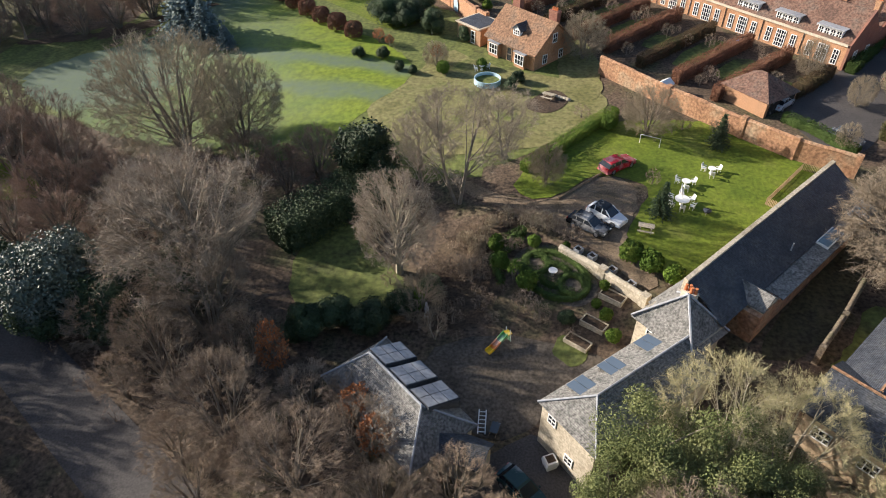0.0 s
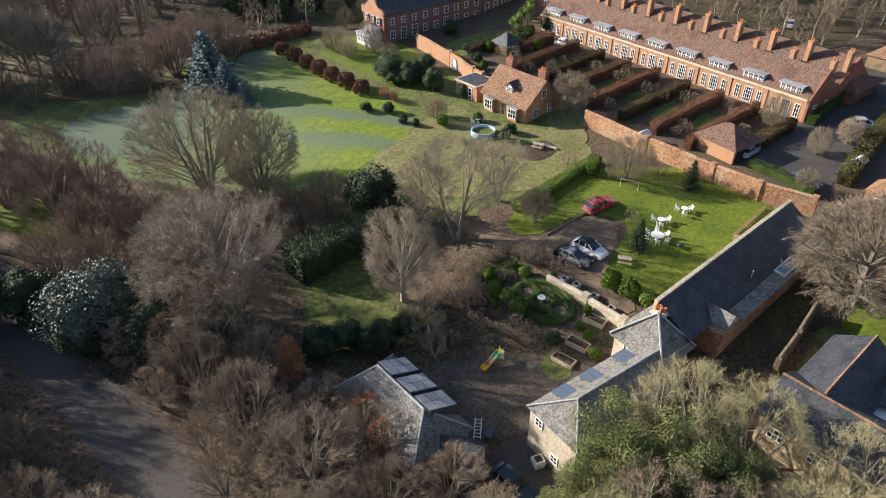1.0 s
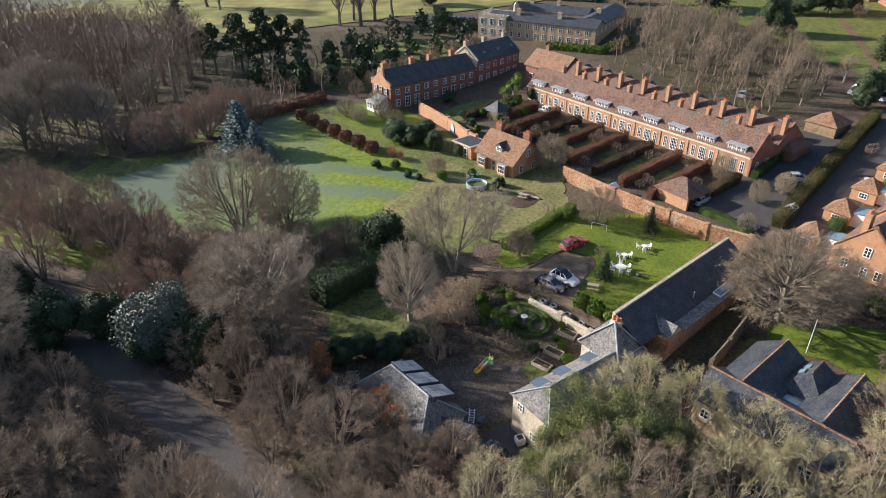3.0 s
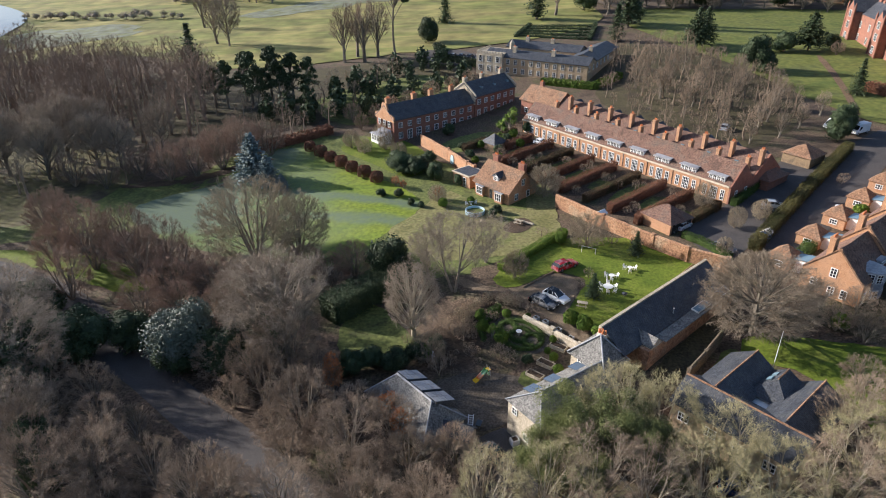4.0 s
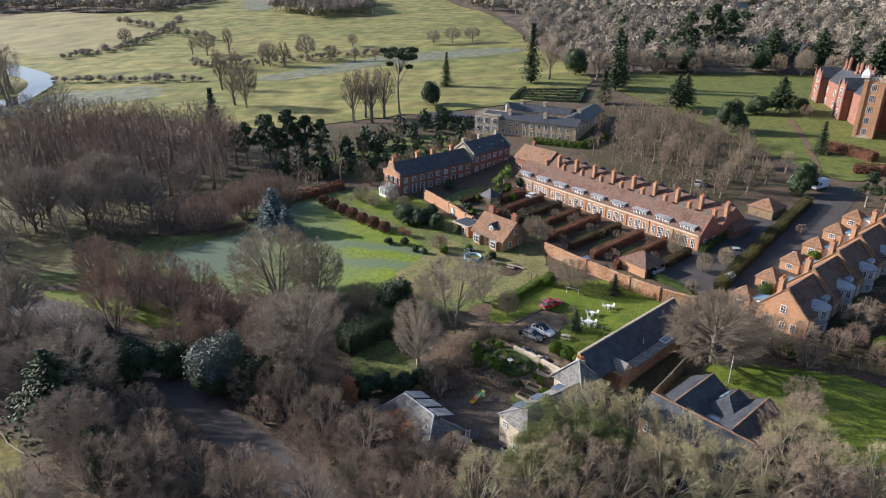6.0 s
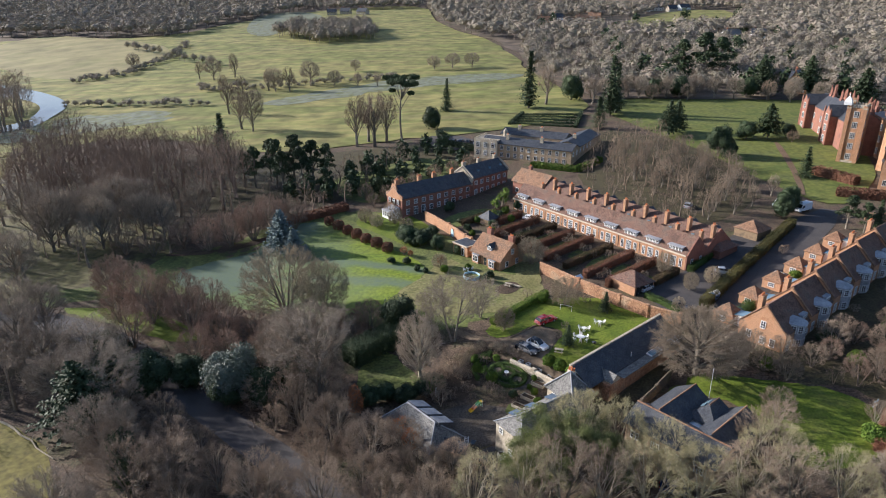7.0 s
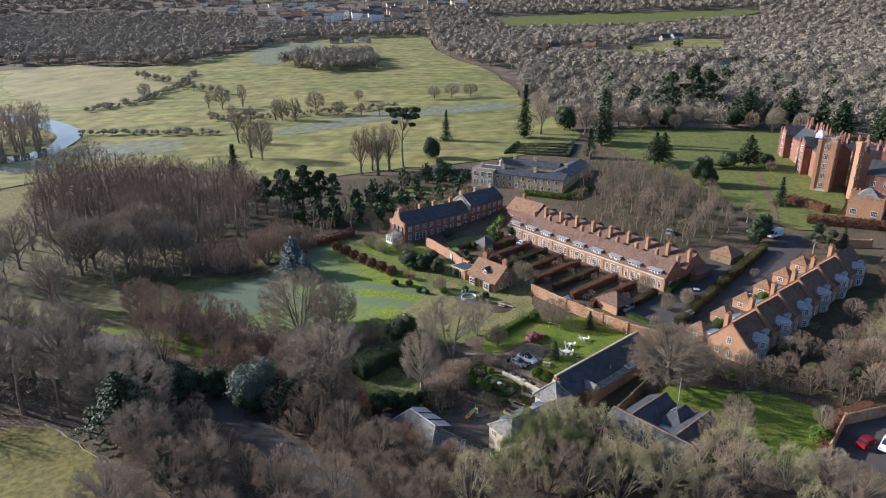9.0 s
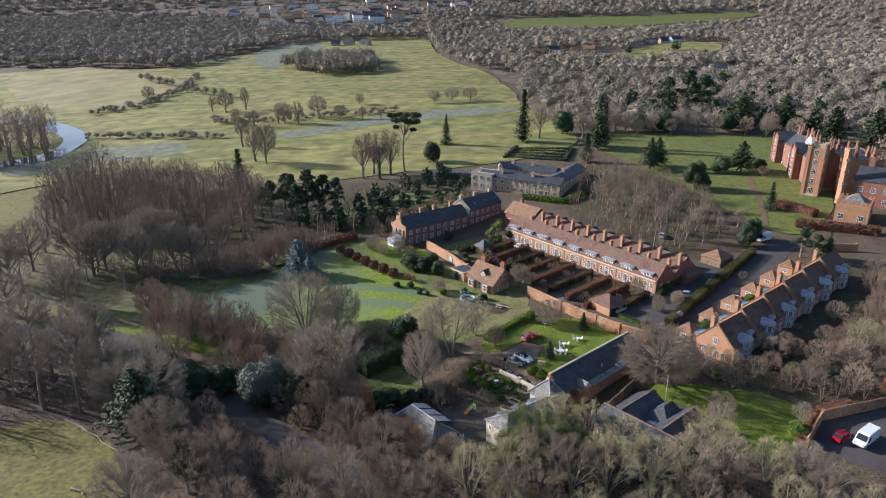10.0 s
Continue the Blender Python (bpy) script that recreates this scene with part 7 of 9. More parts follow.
def palm(seed):
    """A palm-like garden tree: forked trunk with rosettes of long arching blades."""
    rng = np.random.default_rng(seed)
    wood, fol = [], []
    for k, (x, y, z) in enumerate(((0.0, 0.1, 4.2), (0.7, -0.2, 3.3), (-0.6, 0.4, 2.9))):
        tube(wood, bow(np.array([0, 0, -0.3]), np.array([x, y, z]), rng, 0.1, 5), np.linspace(0.16, 0.09, 5), 6)
        n = 70
        d = unit(rng.normal(size=(n, 3)) + [0, 0, 0.35])
        root = np.tile([x, y, z], (n, 1))
        elbow = root + d * rng.uniform(0.5, 0.8, (n, 1))
        tip = elbow + unit(d + [0, 0, -0.7]) * rng.uniform(0.4, 0.7, (n, 1))
        side = unit(np.cross(d, [0.1, 0.2, 1.0])) * 0.07
        fol += [np.stack([root, elbow - side, elbow + side], 1), np.stack([elbow - side, tip, elbow + side], 1)]
    return plant("palm_tree", "spiky green palm with arching blades in a garden", "tree", 5.0, (("trunk", np.array(wood), "bark"), ("crown", np.concatenate(fol), "bright_leaf")))


stand(palm(7), [(6.4, 86.1, 5.5, 1.1), (4.0, 83.0, 4.5, 1.1), (7.6, 90.5, 5.0, 1.1), (3.0, 76.5, 3.6, 1.1), (-4.0, 4.3, 2.6, 1.1)])
rr = random.Random(77)
rows = []
BED = [(-14.0, 0.0), (-9.0, -1.0), (-5.0, 2.5), (-3.8, 7.5), (-0.8, 11.3), (-6, 14.0), (-11.0, 11.5), (-14.0, 5.0)]
while len(rows) < 44:
    x, y = rr.uniform(-15, 1), rr.uniform(-2, 15)
    if inside(x, y, BED):
        rows.append((x, y, rr.uniform(0.7, 2.0), rr.uniform(0.9, 1.4)))
rows += [(-1.2, 10.6, 2.4, 1.3), (0.6, 9.6, 2.2, 1.4), (2.2, 8.0, 1.9, 1.3), (-2.8, 12.2, 1.8, 1.3), (10.5, 14.0, 1.2, 1.2), (12.4, 16.6, 2.0, 1.0), (0.8, -3.2, 1.4, 1.2), (-3.2, 0.8, 2.2, 1.2), (-2.4, -0.8, 1.8, 1.2), (22.5, 26.0, 2.2, 1.3), (18.6, 27.5, 2.0, 1.3), (6.8, 31.2, 2.0, 1.3)]
rows += [(-8.2, 4.6, 3.0, 1.0), (-2.0, -1.0, 2.6, 1.0), (-7.0, 6.2, 2.6, 1.0), (-9.5, 5.8, 2.6, 1.0), (-3.9, 0.2, 2.4, 1.0), (-12.6, -1.2, 1.4, 1.3), (-9.8, -2.6, 1.0, 1.3), (-6.4, -0.6, 1.2, 1.3), (-16.5, 5.0, 1.6, 1.3)]
rows += [(rr.uniform(52, 112), rr.uniform(-6, 50), rr.uniform(1.2, 3.0), rr.uniform(0.9, 1.4)) for _ in range(30)]
for k in range(9):
    for _ in range(5):
        f, w = rr.uniform(3.0, 18.0), rr.uniform(-2.6, 2.6)
        rows.append((9.5 + TX * (6.3 * (k + 0.5) + w) - 0.799 * f, 85.9 + TY * (6.3 * (k + 0.5) + w) - 0.602 * f, rr.uniform(0.8, 2.6), rr.uniform(0.8, 1.2)))
stand(SHRUB, rows)
stand(GRASS, [(-8.8, 9.8, 1.9, 1.0), (-5.9, 11.4, 1.9, 1.0), (-4.1, 12.2, 2.0, 1.1), (-0.3, 10.2, 2.2, 1.6), (-1.7, 10.9, 2.0, 1.5), (-8.2, 9.4, 2.1, 0.9), (-7.2, 8.6, 2.2, 0.9), (-7.9, 7.9, 1.8, 0.9), (-6.6, 10.3, 1.8, 0.9), (-5.7, 11.4, 1.5, 0.9), (-9.2, 6.1, 1.4, 0.9)])


# hedges
def hedge(pts, height, width, mat, label, seed=1, dens=260, size=0.085, name="hedge"):
    """A clipped hedge that follows a line: a rough body under a skin of leaves."""
    rng = np.random.default_rng(seed)
    e = thing(name, label, "hedge")
    tris, fol = [], []
    for seg, ((xa, ya), (xb, yb)) in enumerate(zip(pts, pts[1:])):
        L = math.hypot(xb - xa, yb - ya)
        d = np.array([(xb - xa) / L, (yb - ya) / L, 0])
        nrm = np.array([-d[1], d[0], 0])
        k = max(1, int(L / 0.8))
        sec = []
        for i in range(k + 1):
            p = np.array([xa, ya, 0]) + d * L * i / k
            p[2] = g(p[0], p[1]) - 0.1
            w, h = width / 2 * rng.uniform(0.66, 0.9), height * rng.uniform(0.76, 0.92)
            tip = (seg == 0 and i == 0) or (seg == len(pts) - 2 and i == k)
            if tip and height > 0.7:
                w, h = w * 0.5, h * 0.6
            sec.append([p - nrm * w, p - nrm * w * 0.95 + [0, 0, h * 0.8], p - nrm * w * 0.5 + [0, 0, h], p + nrm * w * 0.5 + [0, 0, h], p + nrm * w * 0.95 + [0, 0, h * 0.8], p + nrm * w])
        for a, b in zip(sec, sec[1:]):
            for j in range(5):
                tris += [(a[j], b[j], b[j + 1]), (a[j], b[j + 1], a[j + 1])]
        for s in (sec[0], sec[-1]):
            tris += [(s[0], s[j], s[j + 1]) for j in range(1, 5)]
        n = int(dens * L * (2 * height + width) / 3)
        u = rng.random(n) * L
        v = rng.random(n) * (2 * height + width)
        side = np.where(v < height, -1.0, np.where(v < height + width, 0.0, 1.0))
        off = np.where(side == 0, v - height - width / 2, side * width / 2)
        zz = np.where(side == 0, height * 0.98, np.where(side < 0, v, 2 * height + width - v))
        off = np.where((np.abs(side) > 0) & (zz > height * 0.85), off * 0.88, off)
        p = np.array([xa, ya, 0]) + d * u[:, None] + nrm * (off + rng.normal(size=n) * (0.05 + 0.05 * width))[:, None]
        p[:, 2] = [g(q[0], q[1]) for q in p]
        p[:, 2] += zz + rng.normal(size=n) * (0.05 + 0.05 * height)
        out = nrm * side[:, None] + np.array([0, 0, 1.0]) * (side == 0)[:, None] + np.array([0, 0, 0.3])
        fol.append(leaves(rng, p, size, out, 0.7))
        for is_tip, x, y, sign in ((seg == 0, xa, ya, -1), (seg == len(pts) - 2, xb, yb, 1)):
            if is_tip and height > 0.7:
                m = int(dens * width * height)
                q = np.array([x, y, g(x, y)]) + nrm * (rng.uniform(-0.45, 0.45, (m, 1)) * width) + d * sign * rng.uniform(0.0, 0.25, (m, 1)) + np.array([0, 0, 1.0]) * rng.uniform(0, height * 0.95, (m, 1))
                fol.append(leaves(rng, q, size * 1.2, np.tile(d * sign, (m, 1)), 0.7))
    part("branchwork", tri_mesh("branchwork", np.array(tris), mat), None, e)
    part("foliage", tri_mesh("foliage", np.concatenate(fol), mat), None, e)
    return e


for k in range(10):
    px, py = 9.5 + TX * 6.3 * k, 85.9 + TY * 6.3 * k
    f0, f1 = (2.5, 19.0) if k not in (1, 9) else (3.0, 11.0)
    hh, ww = 1.75 + 0.15 * (k % 3), 1.25 + 0.2 * (k % 2)
    hedge([(px - 0.799 * f0, py - 0.602 * f0), (px - 0.799 * f1, py - 0.602 * f1)], hh, ww, "beech_leaf" if k % 3 else "hedge_leaf", "long clipped brown winter hedge between terrace gardens", 200 + k)
hedge([(41.5, 23.0), (50.0, 32.5), (62.0, 45.5), (79.0, 63.5)], 2.0, 2.0, "lane_hedge", "broad clipped green and brown hedge along the lane", 220, 170, 0.11)
hedge([(-1.5, 20.0), (3.5, 24.5), (8.5, 29.5), (11.0, 31.5)], 1.3, 1.4, "bright_leaf", "yellow-green hedge edging the lawn", 221)
hedge([(-29.0, 11.5), (-24.0, 16.5), (-17.5, 20.5)], 3.8, 4.5, "ever_leaf", "tall dark laurel hedge behind the small lawn", 222, 190, 0.13)
hedge([(44.5, 39.5), (53.0, 48.0)], 1.6, 1.4, "box_leaf", "green hedge at the terrace end", 223)
hedge([(50.5, -20.5), (56.5, -13.2), (64.0, -11.0)], 2.0, 1.6, "beech_leaf", "brown hedge along the car park wall", 224)
hedge([(112.0, 92.0), (106.0, 104.0)], 2.6, 3.0, "beech_leaf", "clipped brown hedge before the mansion", 225, 50, 0.25)
hedge([(102.0, 84.0), (112.0, 79.0), (122.0, 74.0)], 2.4, 3.0, "beech_leaf", "clipped brown hedge beside the mansion", 226, 50, 0.25)
hedge([(2.0, 150.0), (-10.0, 160.0), (-12.0, 178.0)], 2.0, 2.5, "ever_leaf", "dark hedge round the stone house car park", 227, 40, 0.3)
hedge([(22.0, 31.5), (28.5, 24.5)], 0.0001 + 0.8, 0.9, "box_leaf", "ivy along the foot of the garden wall", 228, 80)
hedge([(47.0, 18.5), (52.0, 24.0)], 1.6, 2.0, "box_leaf", "green shrubs by the court entrance", 229)
hedge([(36.5, 20.5), (34.0, 25.5), (31.5, 28.5)], 1.2, 1.2, "box_leaf", "low green hedge beside the lane", 230)
hedge([(20.0, 126.0), (34.0, 118.0), (44.0, 128.0)], 1.8, 2.0, "bright_leaf", "green hedge before the stone house", 231, 50, 0.25)
hedge([(-4.6, 9.0), (-2.6, 9.8)], 1.0, 0.8, "box_leaf", "low clipped hedge in the garden", 232)
hedge([(-40.0, 92.0), (-50.0, 84.5), (-56, 80.5)], 2.0, 3.0, "beech_leaf", "brown hedge at the lawn's far end", 233, 40, 0.25)

hedge([(-5.2, 3.9), (-6.1, 7.2), (-2.9, 8.6)], 0.9, 0.7, "box_leaf", "low clipped hedge at the corner of the garden", 234, 130, 0.08)

cone = None
for k, (x, y) in enumerate(((-43.1, 79.1), (-39.9, 75.4), (-37.0, 71.8), (-34.1, 68.4), (-31.3, 65.1), (-28.2, 61.8), (-25.2, 58.6))):
    if cone is None:
        rng = np.random.default_rng(9)
        d = unit(rng.normal(size=(2600, 3)))
        d = d[d[:, 2] > -0.5]
        p = np.sign(d) * np.abs(d) ** 0.7 * np.array([1.35, 1.35, 1.3]) + [0, 0, 1.25]
        body = clump(10, (1.2, 1.2, 1.15), 50, 0.1, 0.05, 1.15, lower=-0.9)
        cone = plant("clipped_beech", "clipped copper-brown beech drum on the lawn", "shrub", 2.6, (("foliage", np.concatenate([leaves(rng, p, 0.14, d), body]), "beech_leaf"),), "row of clipped beeches")
    stand(cone, [(x, y, 2.6 + 0.15 * (k % 2), 1.0)])


# knot garden: low clipped hedges in rings, and a stone table
def ring_hedge(cx, cy, ra, rb, turn, a0, a1, seed):
    n = 30
    pts = []
    for k in range(n + 1):
        a = a0 + (a1 - a0) * k / n
        x, y = ra * math.cos(a), rb * math.sin(a)
        pts.append((cx + x * math.cos(turn) - y * math.sin(turn), cy + x * math.sin(turn) + y * math.cos(turn)))
    return hedge(pts, 0.65, 0.75, "box_leaf", "low clipped box hedge of a knot garden", seed, 330, 0.055)


KT = math.atan2(-5.0, 4.8)
ring_hedge(0.0, 3.9, 3.7, 2.3, KT, 0, 2 * math.pi, 300)
ring_hedge(1.5, 2.4, 1.2, 1.1, KT, 0.4, 5.6, 301)
ring_hedge(-1.6, 5.6, 1.2, 1.1, KT, 3.4, 8.8, 302)
ring_hedge(0.0, 3.9, 1.6, 1.2, KT, 0.8, 2.4, 303)
ring_hedge(0.0, 3.9, 1.6, 1.2, KT, 3.9, 5.5, 304)


# ---- woods too dense to count ----
def woodland(name, label, n, where, hr, seed, mat, proto, wr=(0.85, 1.2), maxn=None):
    """Many small copies of a light tree joined into one mesh."""
    rng = np.random.default_rng(seed)
    out = []
    for x, y in where:
        h = rng.uniform(*hr) / 10.0
        w = h * rng.uniform(*wr)
        a = rng.uniform(0, 2 * math.pi)
        p = proto[rng.integers(len(proto))]
        ca, sa = math.cos(a), math.sin(a)
        q = p * np.array([w, w, h])
        q = np.stack([q[..., 0] * ca - q[..., 1] * sa + x, q[..., 0] * sa + q[..., 1] * ca + y, q[..., 2] + g(x, y) - 0.1], -1)
        out.append(q)
    ob = part(name, tri_mesh(name, np.concatenate(out), mat), None)
    return tagged(ob, label, "woodland", kind="stuff")


def scatter(poly, gap, seed, avoid=()):
    rnd = random.Random(seed)
    x0, x1 = min(p[0] for p in poly), max(p[0] for p in poly)
    y0, y1 = min(p[1] for p in poly), max(p[1] for p in poly)
    pts, cells, miss = [], {}, 0
    while miss < 400:
        x, y = rnd.uniform(x0, x1), rnd.uniform(y0, y1)
        c = (int(x // gap), int(y // gap))
        if inside(x, y, poly) and not any(inside(x, y, a) for a in avoid) and all((x - a) ** 2 + (y - b) ** 2 > gap * gap for i in (-1, 0, 1) for j in (-1, 0, 1) for a, b in cells.get((c[0] + i, c[1] + j), ())):
            pts.append((x, y))
            cells.setdefault(c, []).append((x, y))
            miss = 0
        else:
            miss += 1
    return pts


def light_tree(seed, R, base, limbs, branches, sprays, per, twig, width, **kw):
    wood, fine = bare_tree(seed, R=R, base=base, limbs=limbs, branches=branches, sprays=sprays, per=per, twig=twig, width=width, **kw)
    return np.concatenate([wood[:60 + 12 * limbs], fine])


def massed_tree(seed, R, n, twig, width):
    """A far bare crown: a small close heart of branchwork under many loose tufts of twigs, on a trunk."""
    rng = np.random.default_rng(seed)
    lobes, amp = unit(rng.normal(size=(18, 3))), rng.uniform(-0.22, 0.2, 18)
    ax, c = np.array([R, R, 4.1]), np.array([0, 0, 5.4])

    def skin(q):
        return 0.74 + (amp * np.clip(q @ lobes.T, 0, 1) ** 4).sum(-1)

    ball = bmesh.new()
    bmesh.ops.create_icosphere(ball, subdivisions=1, radius=1)
    q = unit(np.array([[v.co[:] for v in f.verts] for f in ball.faces]))
    ball.free()
    heart = c + q * ax * (skin(q) * 0.66)[..., None]
    d = unit(rng.normal(size=(n * 2, 3)))
    d = d[d[:, 2] > -0.45][:n]
    p = c + d * ax * (skin(d) * rng.uniform(0.72, 1.2, len(d)))[:, None]
    up = unit(d + rng.normal(size=d.shape) * 0.3)
    a = unit(np.cross(up, rng.normal(size=d.shape)))
    b = np.cross(up, a)
    k = (width * rng.uniform(0.6, 1.4, len(d)))[:, None]
    tuft = np.stack([p - a * k - b * k * 0.4, p + a * k - b * k * 0.4, p + b * k * 1.3 + up * k * 0.5], 1)
    m = n // 3
    way = unit(d[:m] + rng.normal(size=(m, 3)) * 0.6 + [0, 0, 0.3])
    wood = []
    tube(wood, [(0, 0, -0.3), (0.1, 0, 5.0)], [0.22, 0.12], 3)
    return np.concatenate([np.array(wood), heart, tuft, twigs(rng, p[:m], way, twig * rng.uniform(0.5, 1.2, m), 0.13)])


MID = [light_tree(400 + k, 3.2, 0.15, 9, 6, 4, 3, 0.95, 0.045, lobe=0.2) for k in range(4)]
SCRUB = [light_tree(420 + k, 4.2, 0.0, 7, 5, 5, 3, 1.0, 0.05, stems=4, fan=0.4, lobe=0.15) for k in range(3)]
FAR = [massed_tree(500 + k, 3.9, 290, 1.7, 0.30) for k in range(5)]
WIDE = [massed_tree(510 + k, 4.4, 120, 2.0, 0.46) for k in range(6)]
rng = np.random.default_rng(555)
d = unit(rng.normal(size=(190, 3)))
DARK = [leaves(rng, d * np.array([2.6, 2.6, 4.2]) * rng.uniform(0.7, 1.0, (190, 1)) * (1 + 0.25 * np.sin(d[:, :1] * 7 + d[:, 1:2] * 5)) + [0, 0, 4.6], 0.8, d, 0.6)]
WOOD_L = [(-150.0, 103.0), (-115.0, 98.0), (-78.0, 97.0), (-74.0, 112.0), (-86.0, 138.0), (-116.5, 158.0), (-172.0, 189.0), (-181.0, 164.0)]
woodland("woodland", "dense bare brown wood beyond the lawn", 0, scatter(WOOD_L, 5.2, 1), (12, 20), 1, "twig_dark", MID)
woodland("woodland", "thin bare trees and scrub behind the lawn", 0, scatter([(-80, 98), (-54.6, 103.5), (-32.3, 112.2), (-22, 140), (-43.2, 138.0), (-70, 125.4)], 8.0, 23), (5, 10), 23, "twig_brown", MID)
woodland("woodland", "bare wood behind the brick terraces", 0, scatter([(45, 62), (58, 68), (84, 90), (84, 128), (72, 160), (48, 168), (42, 134), (36, 118), (34, 104)], 5.0, 2), (4.5, 9), 2, "twig_brown", MID)
woodland("woodland", "young bare trees at the lawn's end", 0, scatter([(-105, 62), (-80, 70), (-56, 78), (-46, 88), (-40, 98), (-70, 98), (-110, 92), (-135, 70)], 7.0, 3), (6, 10), 3, "twig_brown", MID)
woodland("woodland", "bare trees on the river's inner bank", 0, scatter([(-222, 232), (-232, 258), (-252, 292), (-290, 300), (-300, 240), (-262, 218)], 8.0, 4), (18, 28), 4, "twig_brown", MID)
woodland("woodland", "low bare scrub beneath the trees", 0, scatter([(-60, 16), (-40, 4), (-26, -4), (-22, -12), (-30, -18), (-42, -9), (-52, 0), (-62, 9), (-78, 24)], 2.6, 5), (1.4, 2.8), 5, "twig_dark", SCRUB, (1.0, 1.6))
woodland("woodland", "low bare scrub at the wood's edge", 0, scatter([(-62, -27), (-74, -6), (-62, -7), (-46, -22), (-34, -33), (-48, -36)], 2.6, 6) + scatter([(-24, -25), (-10, -24), (4, -25), (20, -25), (48, -27), (44, -34), (-16, -34)], 2.8, 16), (1.6, 3.2), 6, "twig_dark", SCRUB, (1.0, 1.6))
woodland("woodland", "bare shrubs behind the second terrace", 0, scatter([(52, -4), (64, 2), (82, 16), (104, 36), (118, 34), (96, 6), (76, -8), (60, -9)], 3.4, 7), (3.5, 7), 7, "twig_dark", SCRUB, (1.0, 1.5))
MEADOW_A = [(-504.3, 652.4), (-277.2, 566.4), (-247.5, 700.8), (-192.6, 857.7), (-77.7, 930.0), (-24.0, 890.0), (-21.0, 750.0), (1.0, 610.0), (31.0, 522.0), (46.5, 398.0), (43.0, 350.0), (60.0, 253.3), (58.1, 202.5), (-5.4, 172.0), (-55.3, 163.5), (-146.5, 203.3), (-224.7, 142.1), (-420, 260), (-620, 480)]
HILL = [(70, 1085), (273.5, 1058), (510, 1045), (512, 965), (277, 925), (85, 930)]
PADDOCK = [(140, 575), (165, 645), (294, 822), (378, 786), (290, 620), (200, 565)]
LODGE = [(150, 225), (165, 265), (190, 262), (185, 225)]
PARK = [(70, 160), (98.1, 213.7), (130, 224), (165.4, 232.3), (160.0, 120), (150, 70), (95.9, 60.0), (82.0, 90.7), (80.2, 131.5)]
HOUSES = [(85, 640), (85, 600), (170, 600), (200, 700), (140, 715), (90, 690)]
FARM = [(215, 470), (290, 470), (300, 530), (220, 535)]
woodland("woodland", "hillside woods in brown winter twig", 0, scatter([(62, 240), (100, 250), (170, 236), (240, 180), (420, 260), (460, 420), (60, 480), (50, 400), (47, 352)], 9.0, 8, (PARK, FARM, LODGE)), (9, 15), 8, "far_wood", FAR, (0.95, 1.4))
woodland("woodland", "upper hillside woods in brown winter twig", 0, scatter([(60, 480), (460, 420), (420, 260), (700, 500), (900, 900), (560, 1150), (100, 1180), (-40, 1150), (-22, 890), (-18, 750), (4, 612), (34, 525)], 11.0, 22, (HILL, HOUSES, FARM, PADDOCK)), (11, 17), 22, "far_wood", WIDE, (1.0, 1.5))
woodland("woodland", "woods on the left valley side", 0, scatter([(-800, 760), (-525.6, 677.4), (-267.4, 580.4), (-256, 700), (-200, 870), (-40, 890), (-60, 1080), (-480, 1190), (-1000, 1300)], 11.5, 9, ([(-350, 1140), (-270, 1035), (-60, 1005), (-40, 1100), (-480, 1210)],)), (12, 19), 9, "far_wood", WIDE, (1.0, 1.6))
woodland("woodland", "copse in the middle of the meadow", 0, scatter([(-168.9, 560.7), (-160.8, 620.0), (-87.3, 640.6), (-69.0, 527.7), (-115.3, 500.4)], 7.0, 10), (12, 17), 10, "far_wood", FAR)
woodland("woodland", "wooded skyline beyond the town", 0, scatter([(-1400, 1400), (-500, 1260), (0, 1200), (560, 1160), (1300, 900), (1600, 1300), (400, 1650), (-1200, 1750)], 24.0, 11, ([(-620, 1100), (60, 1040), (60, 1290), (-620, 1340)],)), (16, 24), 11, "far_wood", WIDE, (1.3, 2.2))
woodland("woodland", "dark evergreen edge before the stone house", 0, scatter([(-62, 104), (-44, 98), (-30, 104), (-14, 116), (-4, 128), (-2, 140), (-12, 158), (-30, 140), (-46, 118)], 5.0, 12), (3, 9), 12, "ever_leaf", DARK)
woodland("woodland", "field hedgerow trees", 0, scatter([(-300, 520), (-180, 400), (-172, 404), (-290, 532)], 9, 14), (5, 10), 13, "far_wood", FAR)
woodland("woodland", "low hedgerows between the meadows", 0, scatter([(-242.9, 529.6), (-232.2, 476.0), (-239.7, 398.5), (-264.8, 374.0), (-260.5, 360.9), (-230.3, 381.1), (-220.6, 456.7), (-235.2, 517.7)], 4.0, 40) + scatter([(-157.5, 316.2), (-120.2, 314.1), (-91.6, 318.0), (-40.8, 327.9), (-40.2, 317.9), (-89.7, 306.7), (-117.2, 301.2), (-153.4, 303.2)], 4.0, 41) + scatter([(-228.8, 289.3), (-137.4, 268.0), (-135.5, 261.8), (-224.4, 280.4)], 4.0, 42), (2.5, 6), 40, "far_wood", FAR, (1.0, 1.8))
woodland("woodland", "trees round the mansion's far side", 0, scatter([(150, 130), (172, 150), (200, 190), (240, 180), (300, 160), (220, 90), (160, 60), (138, 70)], 8.0, 15, ([(120, 80), (130, 160), (170, 160), (160, 80)],)), (8, 14), 15, "twig_brown", FAR)
woodland("woodland", "scattered tall bare trees beside the road", 0, scatter([(-210, 100), (-150, 100), (-120, 90), (-96, 58), (-104, 42), (-160, 44), (-230, 60)], 13.0, 17), (12, 18), 17, "twig_grey", MID)
